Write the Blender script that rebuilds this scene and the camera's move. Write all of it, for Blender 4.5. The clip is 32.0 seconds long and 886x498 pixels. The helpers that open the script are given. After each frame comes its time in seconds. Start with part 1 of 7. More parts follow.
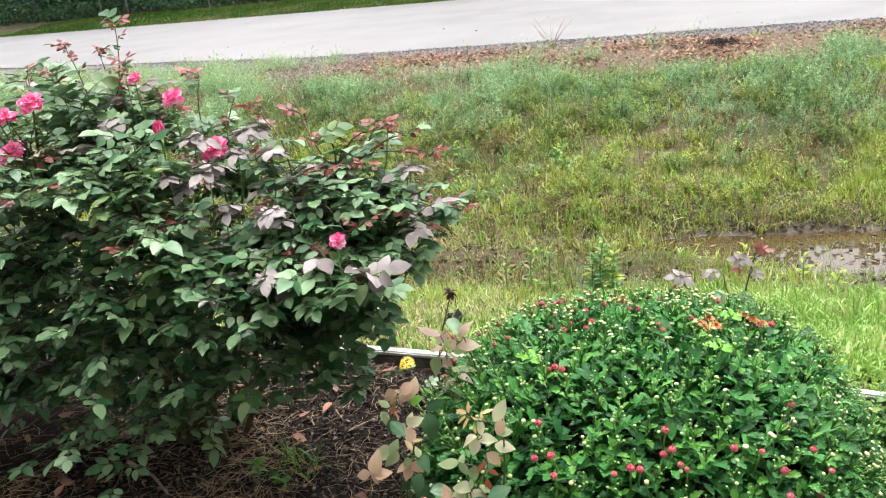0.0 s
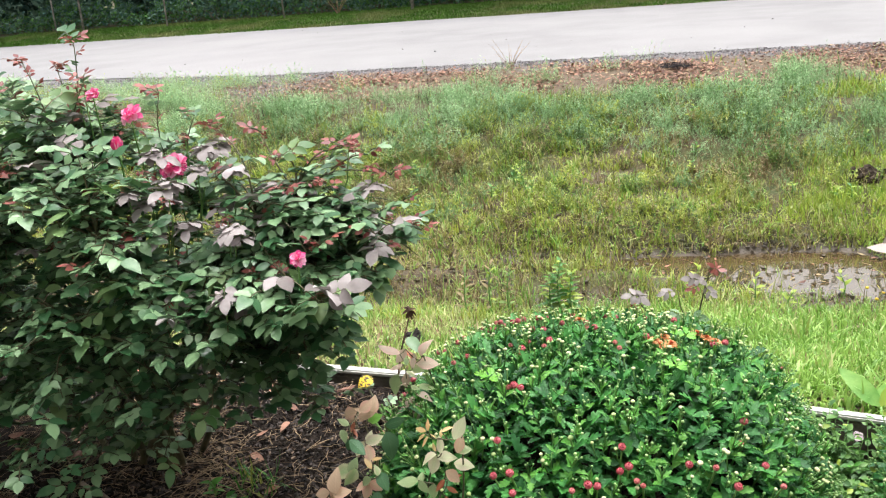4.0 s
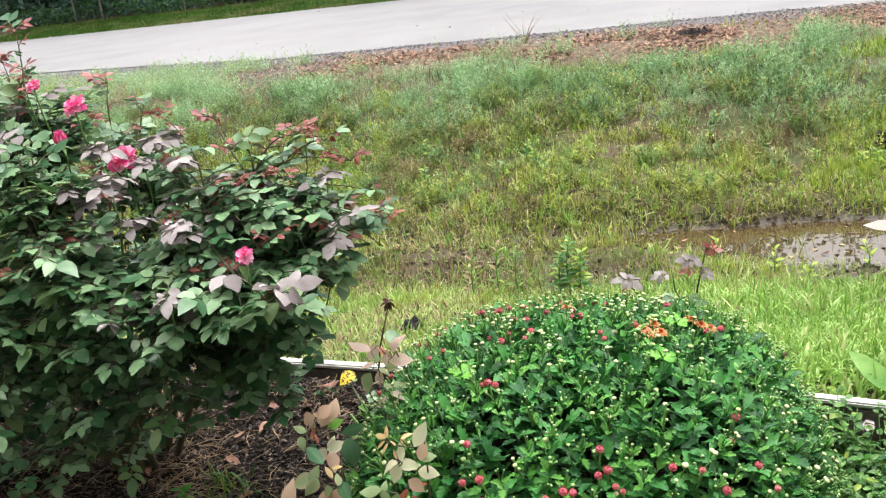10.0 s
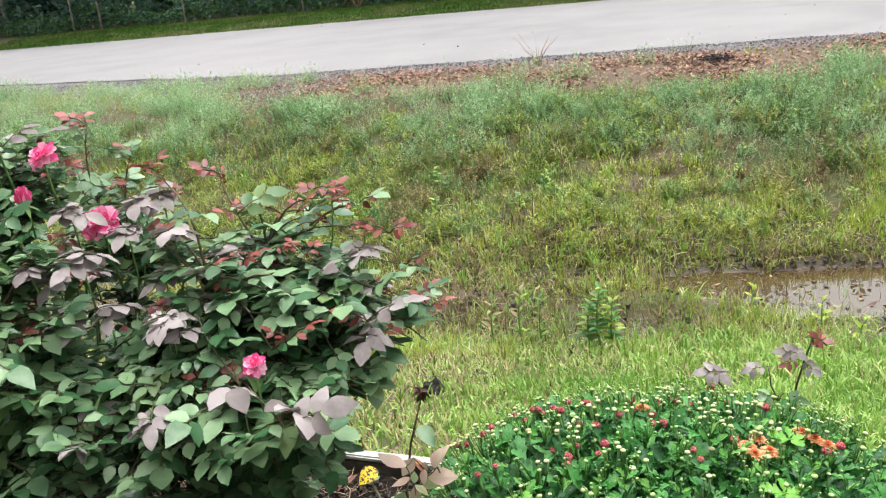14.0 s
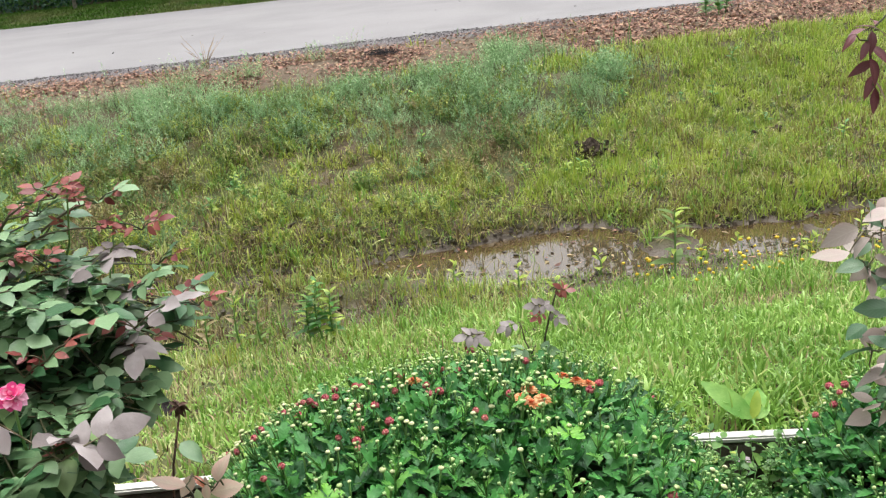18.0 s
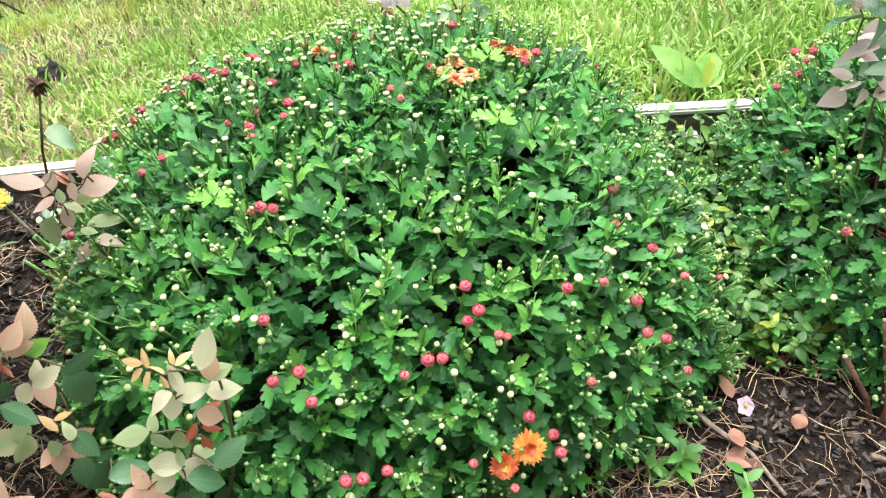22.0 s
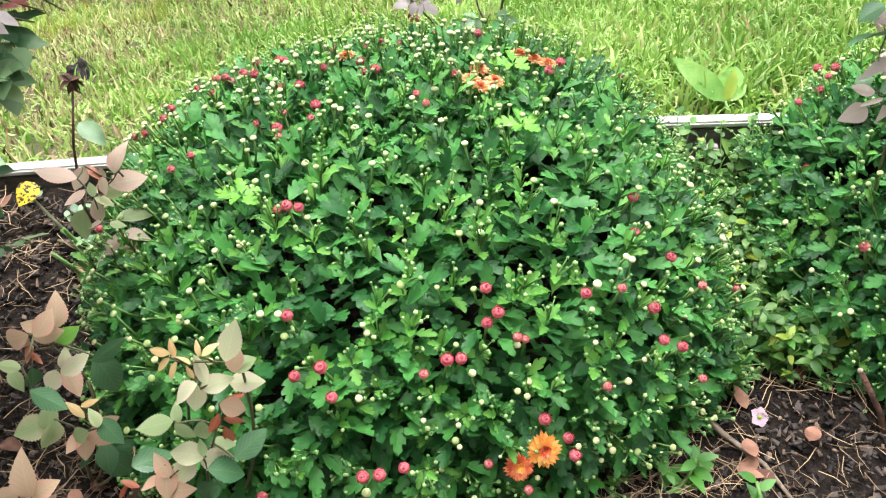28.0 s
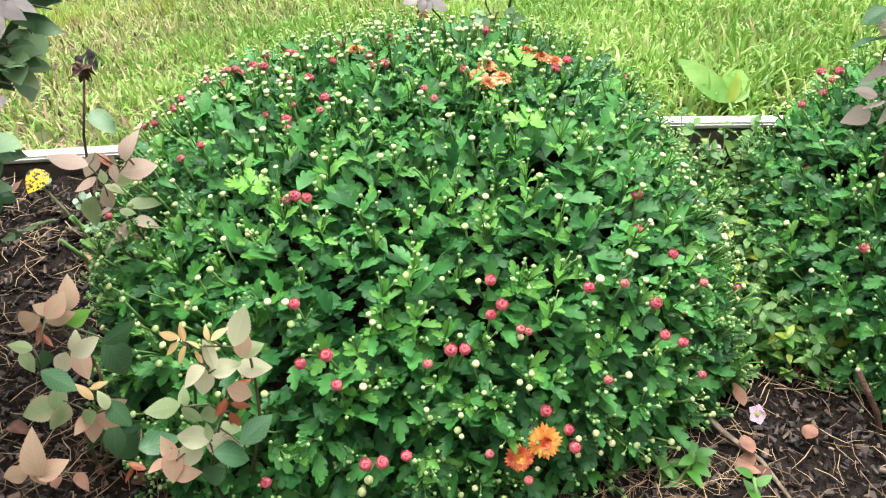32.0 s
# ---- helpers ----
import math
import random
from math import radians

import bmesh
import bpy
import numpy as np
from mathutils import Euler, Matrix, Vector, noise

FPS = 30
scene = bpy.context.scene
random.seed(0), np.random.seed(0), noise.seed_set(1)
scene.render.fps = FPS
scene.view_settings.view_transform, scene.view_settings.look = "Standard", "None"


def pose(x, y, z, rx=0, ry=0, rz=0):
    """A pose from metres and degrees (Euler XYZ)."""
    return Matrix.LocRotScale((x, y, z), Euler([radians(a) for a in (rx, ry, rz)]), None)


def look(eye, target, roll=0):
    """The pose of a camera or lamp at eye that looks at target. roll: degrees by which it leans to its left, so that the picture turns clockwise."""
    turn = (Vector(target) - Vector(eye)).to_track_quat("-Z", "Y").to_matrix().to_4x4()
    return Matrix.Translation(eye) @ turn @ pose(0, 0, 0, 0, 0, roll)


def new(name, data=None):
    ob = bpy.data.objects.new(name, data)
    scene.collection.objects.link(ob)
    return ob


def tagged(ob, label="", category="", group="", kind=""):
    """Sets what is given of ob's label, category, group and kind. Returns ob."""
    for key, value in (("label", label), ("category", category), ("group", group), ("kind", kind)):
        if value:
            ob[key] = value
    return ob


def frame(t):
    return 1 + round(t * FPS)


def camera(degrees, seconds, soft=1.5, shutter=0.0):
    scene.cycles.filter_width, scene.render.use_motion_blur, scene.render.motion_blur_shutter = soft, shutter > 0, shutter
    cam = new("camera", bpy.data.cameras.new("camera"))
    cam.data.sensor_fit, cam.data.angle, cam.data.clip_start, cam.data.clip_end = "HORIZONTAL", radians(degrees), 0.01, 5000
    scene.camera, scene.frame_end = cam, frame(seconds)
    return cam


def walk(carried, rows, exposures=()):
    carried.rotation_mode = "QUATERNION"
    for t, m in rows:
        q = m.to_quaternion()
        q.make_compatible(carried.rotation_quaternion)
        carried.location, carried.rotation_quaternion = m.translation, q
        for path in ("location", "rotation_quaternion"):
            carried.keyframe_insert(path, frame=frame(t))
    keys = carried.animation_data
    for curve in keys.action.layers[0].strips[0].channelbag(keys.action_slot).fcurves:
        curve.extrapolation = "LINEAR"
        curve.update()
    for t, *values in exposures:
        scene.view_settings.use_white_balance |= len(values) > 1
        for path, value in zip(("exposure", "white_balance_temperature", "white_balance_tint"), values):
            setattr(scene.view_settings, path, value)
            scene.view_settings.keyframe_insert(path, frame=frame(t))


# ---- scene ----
# how far the clip's own exposure moves: seconds, stops
EXPOSURES = [(0, 1.18), (4, 1.16), (10, 1.12), (11, 1.16), (13, 0.97), (16, 0.99), (18, 0.78), (19, 0.79), (20, 1.04), (21, 1.5), (22, 1.52), (23, 1.41), (24, 1.37), (25, 1.37), (32, 1.35)]
cam = camera(52.4, 32.0, soft=1.2)
# seconds, place in metres, turn in degrees
PATH = [
    (0, 0.3558, -0.7158, 1.1761, 71.067, 5.459, 13.626),
    (0.5, 0.3558, -0.7194, 1.1762, 71.288, 5.373, 13.088),
    (1, 0.3570, -0.7182, 1.1760, 71.160, 5.291, 12.662),
    (1.5, 0.3509, -0.7206, 1.1757, 70.992, 5.113, 12.368),
    (2, 0.3443, -0.7277, 1.1804, 71.009, 4.934, 11.858),
    (2.5, 0.3399, -0.7313, 1.1835, 71.567, 4.736, 11.721),
    (3, 0.3446, -0.7289, 1.1828, 72.213, 4.628, 11.641),
    (3.5, 0.3484, -0.7325, 1.1834, 72.145, 4.443, 11.515),
    (4, 0.3538, -0.7289, 1.1790, 72.086, 4.356, 11.148),
    (4.5, 0.3509, -0.7278, 1.1758, 71.955, 4.269, 10.917),
    (6.5, 0.3531, -0.7433, 1.1828, 72.086, 3.698, 10.867),
    (7, 0.3593, -0.7469, 1.1832, 72.436, 4.053, 11.726),
    (7.5, 0.3579, -0.7421, 1.1821, 72.738, 3.950, 11.747),
    (8, 0.3526, -0.7349, 1.1792, 72.625, 3.766, 11.635),
    (8.5, 0.3562, -0.7337, 1.1787, 72.674, 3.861, 11.536),
    (9, 0.3641, -0.7278, 1.1750, 72.507, 4.153, 11.374),
    (9.5, 0.3893, -0.6822, 1.1648, 72.223, 4.818, 11.603),
    (10, 0.4560, -0.5695, 1.1478, 70.766, 6.707, 12.494),
    (10.5, 0.5289, -0.4819, 1.1398, 68.177, 7.176, 13.395),
    (11, 0.4599, -0.4530, 1.1571, 69.263, 6.033, 14.318),
    (11.5, 0.2467, -0.4352, 1.1596, 71.868, 5.063, 13.776),
    (12, 0.1500, -0.4281, 1.1534, 71.232, 4.318, 8.510),
    (12.5, 0.1860, -0.3621, 1.1426, 70.801, 4.339, 7.187),
    (13, 0.2344, -0.2768, 1.1492, 70.617, 4.620, 7.980),
    (13.5, 0.2906, -0.2299, 1.1598, 70.986, 6.131, 12.987),
    (15.5, 0.0839, -0.1665, 1.1489, 74.453, 2.124, 9.042),
    (16, 0.0702, -0.1714, 1.1461, 74.060, 2.336, 8.157),
    (16.5, 0.0632, -0.1642, 1.1483, 73.561, 2.556, 5.365),
    (17, 0.0836, -0.1666, 1.1465, 73.112, 3.313, 0.762),
    (17.5, 0.1156, -0.1667, 1.1332, 71.524, 4.738, -6.652),
    (18, 0.1129, -0.1644, 1.1154, 69.964, 5.362, -8.977),
    (18.5, 0.1018, -0.1705, 1.1062, 67.096, 5.283, -10.037),
    (19, 0.1061, -0.1647, 1.0776, 62.015, 5.375, -10.579),
    (19.5, 0.1939, -0.0521, 1.0562, 55.953, 4.486, -13.243),
    (20, 0.2759, 0.0654, 1.0357, 51.271, 4.119, -11.476),
    (20.5, 0.2876, 0.0844, 1.0083, 46.936, 3.834, -9.678),
    (21, 0.2265, 0.0784, 1.0138, 46.983, 4.160, -10.814),
    (21.5, 0.1967, 0.0761, 1.0256, 47.208, 4.303, -12.350),
    (22, 0.1881, 0.0593, 1.0331, 47.325, 3.833, -12.432),
    (22.5, 0.1911, 0.0510, 1.0364, 48.015, 3.810, -12.008),
    (23, 0.1885, 0.0402, 1.0356, 48.384, 3.803, -11.657),
    (23.5, 0.1850, 0.0342, 1.0447, 48.380, 3.511, -11.281),
    (24, 0.1846, 0.0354, 1.0423, 48.790, 3.496, -11.001),
    (24.5, 0.1877, 0.0403, 1.0467, 49.231, 3.629, -10.885),
    (25, 0.1855, 0.0438, 1.0397, 49.114, 3.560, -10.838),
    (25.5, 0.1861, 0.0450, 1.0359, 48.863, 3.654, -10.859),
    (27.5, 0.1778, 0.0438, 1.0372, 48.186, 3.314, -10.804),
    (28, 0.1758, 0.0414, 1.0399, 48.026, 3.256, -10.643),
    (28.5, 0.1751, 0.0402, 1.0437, 48.027, 3.259, -10.570),
    (29, 0.1741, 0.0390, 1.0450, 47.989, 3.184, -10.582),
    (29.5, 0.1741, 0.0390, 1.0450, 48.012, 3.184, -10.548),
    (30, 0.1759, 0.0367, 1.0485, 47.987, 3.262, -10.576),
    (30.5, 0.1733, 0.0343, 1.0476, 47.990, 3.186, -10.546),
    (31, 0.1708, 0.0319, 1.0468, 47.973, 3.106, -10.632),
    (31.5, 0.1655, 0.0270, 1.0440, 47.980, 2.513, -10.104),
    (32, 0.1655, 0.0246, 1.0440, 48.044, 2.439, -9.914),
]
walk(cam, [(row[0], pose(*row[1:])) for row in PATH], EXPOSURES)

# ---------------------------------------------------------------- light
world = bpy.data.worlds.new("sky")
scene.world = world
world.use_nodes = True
wn, wl = world.node_tree.nodes, world.node_tree.links
sky = wn.new("ShaderNodeTexSky")
sky.sky_type = 'NISHITA'
sky.sun_disc = False
sky.sun_elevation = radians(76)
sky.sun_rotation = radians(20)
sky.air_density = 1.0
sky.dust_density = 6.0
sky.ozone_density = 0.6
wbg = wn["Background"]
whs = wn.new("ShaderNodeHueSaturation")
whs.inputs["Saturation"].default_value = 0.12
wl.new(sky.outputs["Color"], whs.inputs["Color"])
wl.new(whs.outputs["Color"], wbg.inputs["Color"])
wbg.inputs["Strength"].default_value = 0.145
sun_data = bpy.data.lights.new("sun", 'SUN')
sun_data.energy = 1.1
sun_data.angle = radians(70)
sun_data.color = (1.0, 0.97, 0.92)
sun = new("sun", sun_data)
sun.matrix_world = look((1.0, 3.5, 11), (0, 0, 0))
scene.view_settings.exposure = 0.0


# ---------------------------------------------------------------- materials
def material(name, dark, light, rough=0.6, scale=30.0, fine=0.0, bump=0.15, spec=0.5, vary=0.0, by="island", through_light=0.0, tip=None, detail=6):
    """A surface that runs between two colours in blotches, with bumps, a random shift for each piece and some light coming through."""
    m = bpy.data.materials.new(name)
    m.use_nodes = True
    n, l = m.node_tree.nodes, m.node_tree.links
    bsdf, out = n["Principled BSDF"], n["Material Output"]
    geo = n.new("ShaderNodeNewGeometry")
    noise_a = n.new("ShaderNodeTexNoise")
    noise_a.inputs["Scale"].default_value = scale
    noise_a.inputs["Detail"].default_value = detail
    l.new(geo.outputs["Position"], noise_a.inputs["Vector"])
    ramp = n.new("ShaderNodeValToRGB")
    ramp.color_ramp.elements[0].position, ramp.color_ramp.elements[1].position = 0.32, 0.68
    ramp.color_ramp.elements[0].color = (*dark, 1)
    ramp.color_ramp.elements[1].color = (*light, 1)
    if vary > 0:
        pick = n.new("ShaderNodeObjectInfo") if by == "object" else geo
        add = n.new("ShaderNodeMath")
        add.operation = 'MULTIPLY_ADD'
        l.new(pick.outputs["Random" if by == "object" else "Random Per Island"], add.inputs[0])
        add.inputs[1].default_value = vary
        sub = n.new("ShaderNodeMath")
        sub.operation = 'SUBTRACT'
        l.new(noise_a.outputs["Fac"], sub.inputs[0])
        sub.inputs[1].default_value = vary * 0.5
        l.new(sub.outputs[0], add.inputs[2])
        l.new(add.outputs[0], ramp.inputs["Fac"])
    else:
        l.new(noise_a.outputs["Fac"], ramp.inputs["Fac"])
    colour = ramp.outputs["Color"]
    if tip is not None:
        mix = n.new("ShaderNodeMix")
        mix.data_type = 'RGBA'
        big = n.new("ShaderNodeTexNoise")
        big.inputs["Scale"].default_value = tip[1]
        big.inputs["Detail"].default_value = 4
        l.new(geo.outputs["Position"], big.inputs["Vector"])
        cr = n.new("ShaderNodeMapRange")
        cr.inputs["From Min"].default_value, cr.inputs["From Max"].default_value = tip[2], tip[3]
        l.new(big.outputs["Fac"], cr.inputs["Value"])
        l.new(cr.outputs[0], mix.inputs["Factor"])
        l.new(colour, mix.inputs["A"])
        mix.inputs["B"].default_value = (*tip[0], 1)
        colour = mix.outputs["Result"]
    l.new(colour, bsdf.inputs["Base Color"])
    bsdf.inputs["Roughness"].default_value = rough
    bsdf.inputs["Specular IOR Level"].default_value = spec
    if bump > 0:
        noise_b = n.new("ShaderNodeTexNoise")
        noise_b.inputs["Scale"].default_value = fine or scale * 5
        noise_b.inputs["Detail"].default_value = 5
        l.new(geo.outputs["Position"], noise_b.inputs["Vector"])
        bp = n.new("ShaderNodeBump")
        bp.inputs["Strength"].default_value = bump
        bp.inputs["Distance"].default_value = 0.01
        l.new(noise_b.outputs["Fac"], bp.inputs["Height"])
        l.new(bp.outputs["Normal"], bsdf.inputs["Normal"])
    if through_light > 0:
        tr = n.new("ShaderNodeBsdfTranslucent")
        l.new(colour, tr.inputs["Color"])
        ms = n.new("ShaderNodeMixShader")
        ms.inputs[0].default_value = through_light
        l.new(bsdf.outputs[0], ms.inputs[1])
        l.new(tr.outputs[0], ms.inputs[2])
        l.new(ms.outputs[0], out.inputs["Surface"])
    return m


M_SOIL = material("soil", (0.009, 0.007, 0.006), (0.038, 0.029, 0.024), 1.0, 45, 150, 1.0, spec=0.1)
M_GROUND = material("turf_soil", (0.035, 0.050, 0.014), (0.095, 0.105, 0.032), 0.95, 6, 60, 0.8, tip=((0.10, 0.075, 0.045), 1.6, 0.44, 0.60))
M_ROAD = material("worn_concrete", (0.205, 0.199, 0.205), (0.255, 0.247, 0.254), 0.8, 1.3, 90, 0.25, tip=((0.28, 0.271, 0.277), 0.25, 0.4, 0.7))
M_VERGE = material("far_turf", (0.05, 0.12, 0.018), (0.10, 0.20, 0.035), 0.95, 3, 60, 0.6, spec=0.1, tip=((0.17, 0.20, 0.07), 0.7, 0.48, 0.66))
M_BOARD = material("white_paint", (0.42, 0.42, 0.39), (0.66, 0.66, 0.62), 0.5, 14, 120, 0.15, tip=((0.35, 0.36, 0.30), 6, 0.58, 0.75))
M_MULCH = material("bark_mulch", (0.013, 0.0115, 0.0115), (0.108, 0.090, 0.083), 0.9, 14, 130, 0.5, spec=0.2, vary=1.0)
M_CHIP = material("weathered_chip", (0.05, 0.032, 0.022), (0.24, 0.17, 0.125), 0.85, 30, 130, 0.4, vary=0.9)
M_STRAW = material("straw", (0.16, 0.10, 0.055), (0.46, 0.33, 0.20), 0.8, 20, 100, 0.1, vary=0.6)
M_DRY = material("dry_leaf", (0.10, 0.038, 0.024), (0.42, 0.22, 0.15), 0.7, 20, 100, 0.2, vary=0.9)
M_GRAVEL = material("gravel_stone", (0.15, 0.14, 0.145), (0.40, 0.38, 0.39), 0.8, 12, 100, 0.3, vary=1.0)
M_LAWN = material("lawn_blade", (0.165, 0.335, 0.05), (0.38, 0.585, 0.14), 0.32, 2.0, 0, 0, vary=0.55, through_light=0.35)
M_MOWN = material("mown_blade", (0.25, 0.385, 0.05), (0.53, 0.65, 0.13), 0.4, 2.0, 0, 0, vary=0.55, through_light=0.35)
M_LAWN_PALE = material("pale_blade", (0.33, 0.41, 0.11), (0.60, 0.62, 0.28), 0.55, 2.0, 0, 0, vary=0.6, through_light=0.3)
M_BANK = material("bank_blade", (0.22, 0.30, 0.035), (0.48, 0.54, 0.10), 0.5, 1.6, 0, 0, vary=0.5, through_light=0.35, tip=((0.25, 0.19, 0.09), 0.9, 0.46, 0.64))
M_BANK_DRY = material("dry_blade", (0.16, 0.12, 0.055), (0.40, 0.32, 0.17), 0.7, 1.2, 0, 0, vary=0.7, through_light=0.2)
M_WISP = material("feathery_leaf", (0.25, 0.43, 0.20), (0.41, 0.56, 0.33), 0.95, 1.5, 0, 0, vary=0.5, spec=0.05, through_light=0.4)
M_PLASTER = material("wall_render", (0.30, 0.28, 0.25), (0.40, 0.37, 0.34), 0.9, 3, 120, 0.3)
M_WISP_PALE = material("pale_feathery_leaf", (0.34, 0.52, 0.27), (0.50, 0.66, 0.40), 0.95, 1.5, 0, 0, vary=0.5, spec=0.05, through_light=0.4)
M_WISP_DEEP = material("deep_feathery_leaf", (0.14, 0.27, 0.11), (0.27, 0.40, 0.19), 0.9, 1.5, 0, 0, vary=0.5, spec=0.1, through_light=0.3)
M_WEED_DULL = material("dull_weed_leaf", (0.09, 0.17, 0.03), (0.21, 0.33, 0.07), 0.6, 3, 0, 0, vary=0.6, through_light=0.3)
M_DARKSTEM = material("dark_dead_stem", (0.03, 0.025, 0.018), (0.10, 0.08, 0.055), 0.8, 8, 0, 0, vary=0.6)
M_ROSE_LEAF = material("rose_leaf", (0.050, 0.142, 0.056), (0.225, 0.365, 0.185), 0.34, 18, 200, 0.1, vary=0.8, through_light=0.12)
M_ROSE_NEW = material("rose_new_leaf", (0.08, 0.18, 0.055), (0.20, 0.31, 0.12), 0.4, 18, 0, 0.0, vary=0.8, through_light=0.2)
# young mauve leaf; the sky's silvery sheen is mixed into its base colour
M_ROSE_MAUVE_SHEEN = material("rose_mauve_sheen_leaf", (0.21, 0.18, 0.175), (0.43, 0.385, 0.385), 0.55, 20, 200, 0.1, vary=0.8, spec=0.3, through_light=0.1)
M_ROSE_RED = material("rose_red_leaf", (0.19, 0.035, 0.035), (0.38, 0.115, 0.095), 0.4, 18, 0, 0.0, vary=0.8, through_light=0.2)
M_CANE = material("rose_cane", (0.045, 0.065, 0.03), (0.14, 0.12, 0.06), 0.6, 25, 120, 0.3, vary=0.5)
M_PINK = material("rose_petal", (0.88, 0.09, 0.34), (0.96, 0.52, 0.70), 0.5, 60, 0, 0, vary=1.0, through_light=0.4)
M_MUM_LEAF = material("mum_leaf", (0.020, 0.108, 0.026), (0.064, 0.252, 0.052), 0.46, 28, 260, 0.12, spec=0.34, vary=0.8, through_light=0.1)
M_MUM_NEW = material("mum_new_leaf", (0.062, 0.255, 0.035), (0.165, 0.42, 0.075), 0.5, 22, 240, 0.12, spec=0.4, vary=0.8, through_light=0.25)
M_STEM = material("mum_stem", (0.09, 0.22, 0.045), (0.19, 0.36, 0.10), 0.5, 30, 0, 0, vary=0.5)
M_WOOD = material("tree_bark", (0.06, 0.05, 0.04), (0.20, 0.17, 0.14), 0.9, 12, 60, 0.6)
M_BARK = material("pale_bark", (0.15, 0.135, 0.115), (0.36, 0.33, 0.29), 0.9, 12, 60, 0.5)
# leaf colour raised and turned bluer to put distance haze into the woods
M_WOODS = material("hazy_woodland_leaf", (0.062, 0.135, 0.115), (0.165, 0.27, 0.20), 0.75, 0.5, 0, 0, vary=0.7, spec=0.15, through_light=0.15)
# greener copy of the woods leaf: the lit look of the edge is in its colour
M_WOODS_LIT = material("lit_woods_leaf", (0.04, 0.12, 0.03), (0.12, 0.26, 0.07), 0.7, 0.8, 0, 0, vary=0.8, spec=0.2, through_light=0.25)
M_MUD = material("wet_mud", (0.03, 0.024, 0.018), (0.085, 0.066, 0.046), 0.45, 14, 90, 0.9)


def muddy(m, low, high, colour):
    """Turns ground to wet mud below a height."""
    n, l = m.node_tree.nodes, m.node_tree.links
    bsdf = n["Principled BSDF"]
    old = bsdf.inputs["Base Color"].links[0].from_socket
    geo, sep, rng_ = n.new("ShaderNodeNewGeometry"), n.new("ShaderNodeSeparateXYZ"), n.new("ShaderNodeMapRange")
    l.new(geo.outputs["Position"], sep.inputs[0])
    l.new(sep.outputs["Z"], rng_.inputs["Value"])
    rng_.inputs["From Min"].default_value, rng_.inputs["From Max"].default_value = low, high
    rng_.inputs["To Min"].default_value, rng_.inputs["To Max"].default_value = 1.0, 0.0
    mix = n.new("ShaderNodeMix")
    mix.data_type = 'RGBA'
    l.new(rng_.outputs[0], mix.inputs["Factor"])
    l.new(old, mix.inputs["A"])
    mix.inputs["B"].default_value = (*colour, 1)
    l.new(mix.outputs["Result"], bsdf.inputs["Base Color"])
    wet = n.new("ShaderNodeMapRange")
    l.new(rng_.outputs[0], wet.inputs["Value"])
    wet.inputs["To Min"].default_value, wet.inputs["To Max"].default_value = 0.95, 0.5
    l.new(wet.outputs[0], bsdf.inputs["Roughness"])


muddy(M_GROUND, -0.685, -0.64, (0.075, 0.055, 0.036))


def gravelled(m, y0, y1, colour):
    """Turns the ground to grey grit towards the road."""
    n, l = m.node_tree.nodes, m.node_tree.links
    bsdf = n["Principled BSDF"]
    old = bsdf.inputs["Base Color"].links[0].from_socket
    geo, sep, rng_, grit, add = n.new("ShaderNodeNewGeometry"), n.new("ShaderNodeSeparateXYZ"), n.new("ShaderNodeMapRange"), n.new("ShaderNodeTexNoise"), n.new("ShaderNodeMath")
    l.new(geo.outputs["Position"], sep.inputs[0])
    grit.inputs["Scale"].default_value, grit.inputs["Detail"].default_value = 2.5, 6
    l.new(geo.outputs["Position"], grit.inputs["Vector"])
    add.operation = 'MULTIPLY_ADD'
    l.new(grit.outputs["Fac"], add.inputs[0])
    add.inputs[1].default_value = 1.2
    l.new(sep.outputs["Y"], add.inputs[2])
    l.new(add.outputs[0], rng_.inputs["Value"])
    rng_.inputs["From Min"].default_value, rng_.inputs["From Max"].default_value = y0 + 0.6, y1 + 0.6
    near, both = n.new("ShaderNodeMath"), n.new("ShaderNodeMath")
    near.operation, both.operation = 'LESS_THAN', 'MULTIPLY'
    l.new(sep.outputs["Y"], near.inputs[0])
    near.inputs[1].default_value = 14.0
    l.new(rng_.outputs[0], both.inputs[0])
    l.new(near.outputs[0], both.inputs[1])
    mix = n.new("ShaderNodeMix")
    mix.data_type = 'RGBA'
    l.new(both.outputs[0], mix.inputs["Factor"])
    l.new(old, mix.inputs["A"])
    mix.inputs["B"].default_value = (*colour, 1)
    l.new(mix.outputs["Result"], bsdf.inputs["Base Color"])


gravelled(M_GROUND, 7.2, 7.6, (0.14, 0.105, 0.07))
gravelled(M_GROUND, 8.5, 8.9, (0.15, 0.14, 0.145))


# ---------------------------------------------------------------- mesh helpers
def tri_mesh(name, verts, tris, mats, index=None, smooth=True):
    """A mesh of triangles from arrays."""
    me = bpy.data.meshes.new(name)
    verts = np.asarray(verts, dtype=np.float32)
    tris = np.asarray(tris, dtype=np.int32)
    me.vertices.add(len(verts))
    me.vertices.foreach_set("co", verts.ravel())
    me.loops.add(len(tris) * 3)
    me.loops.foreach_set("vertex_index", tris.ravel())
    me.polygons.add(len(tris))
    me.polygons.foreach_set("loop_start", np.arange(0, len(tris) * 3, 3, dtype=np.int32))
    for m in mats:
        me.materials.append(m)
    if index is not None:
        me.polygons.foreach_set("material_index", np.asarray(index, dtype=np.int32))
    me.polygons.foreach_set("use_smooth", np.full(len(tris), smooth, dtype=bool))
    me.update(calc_edges=True)
    return me


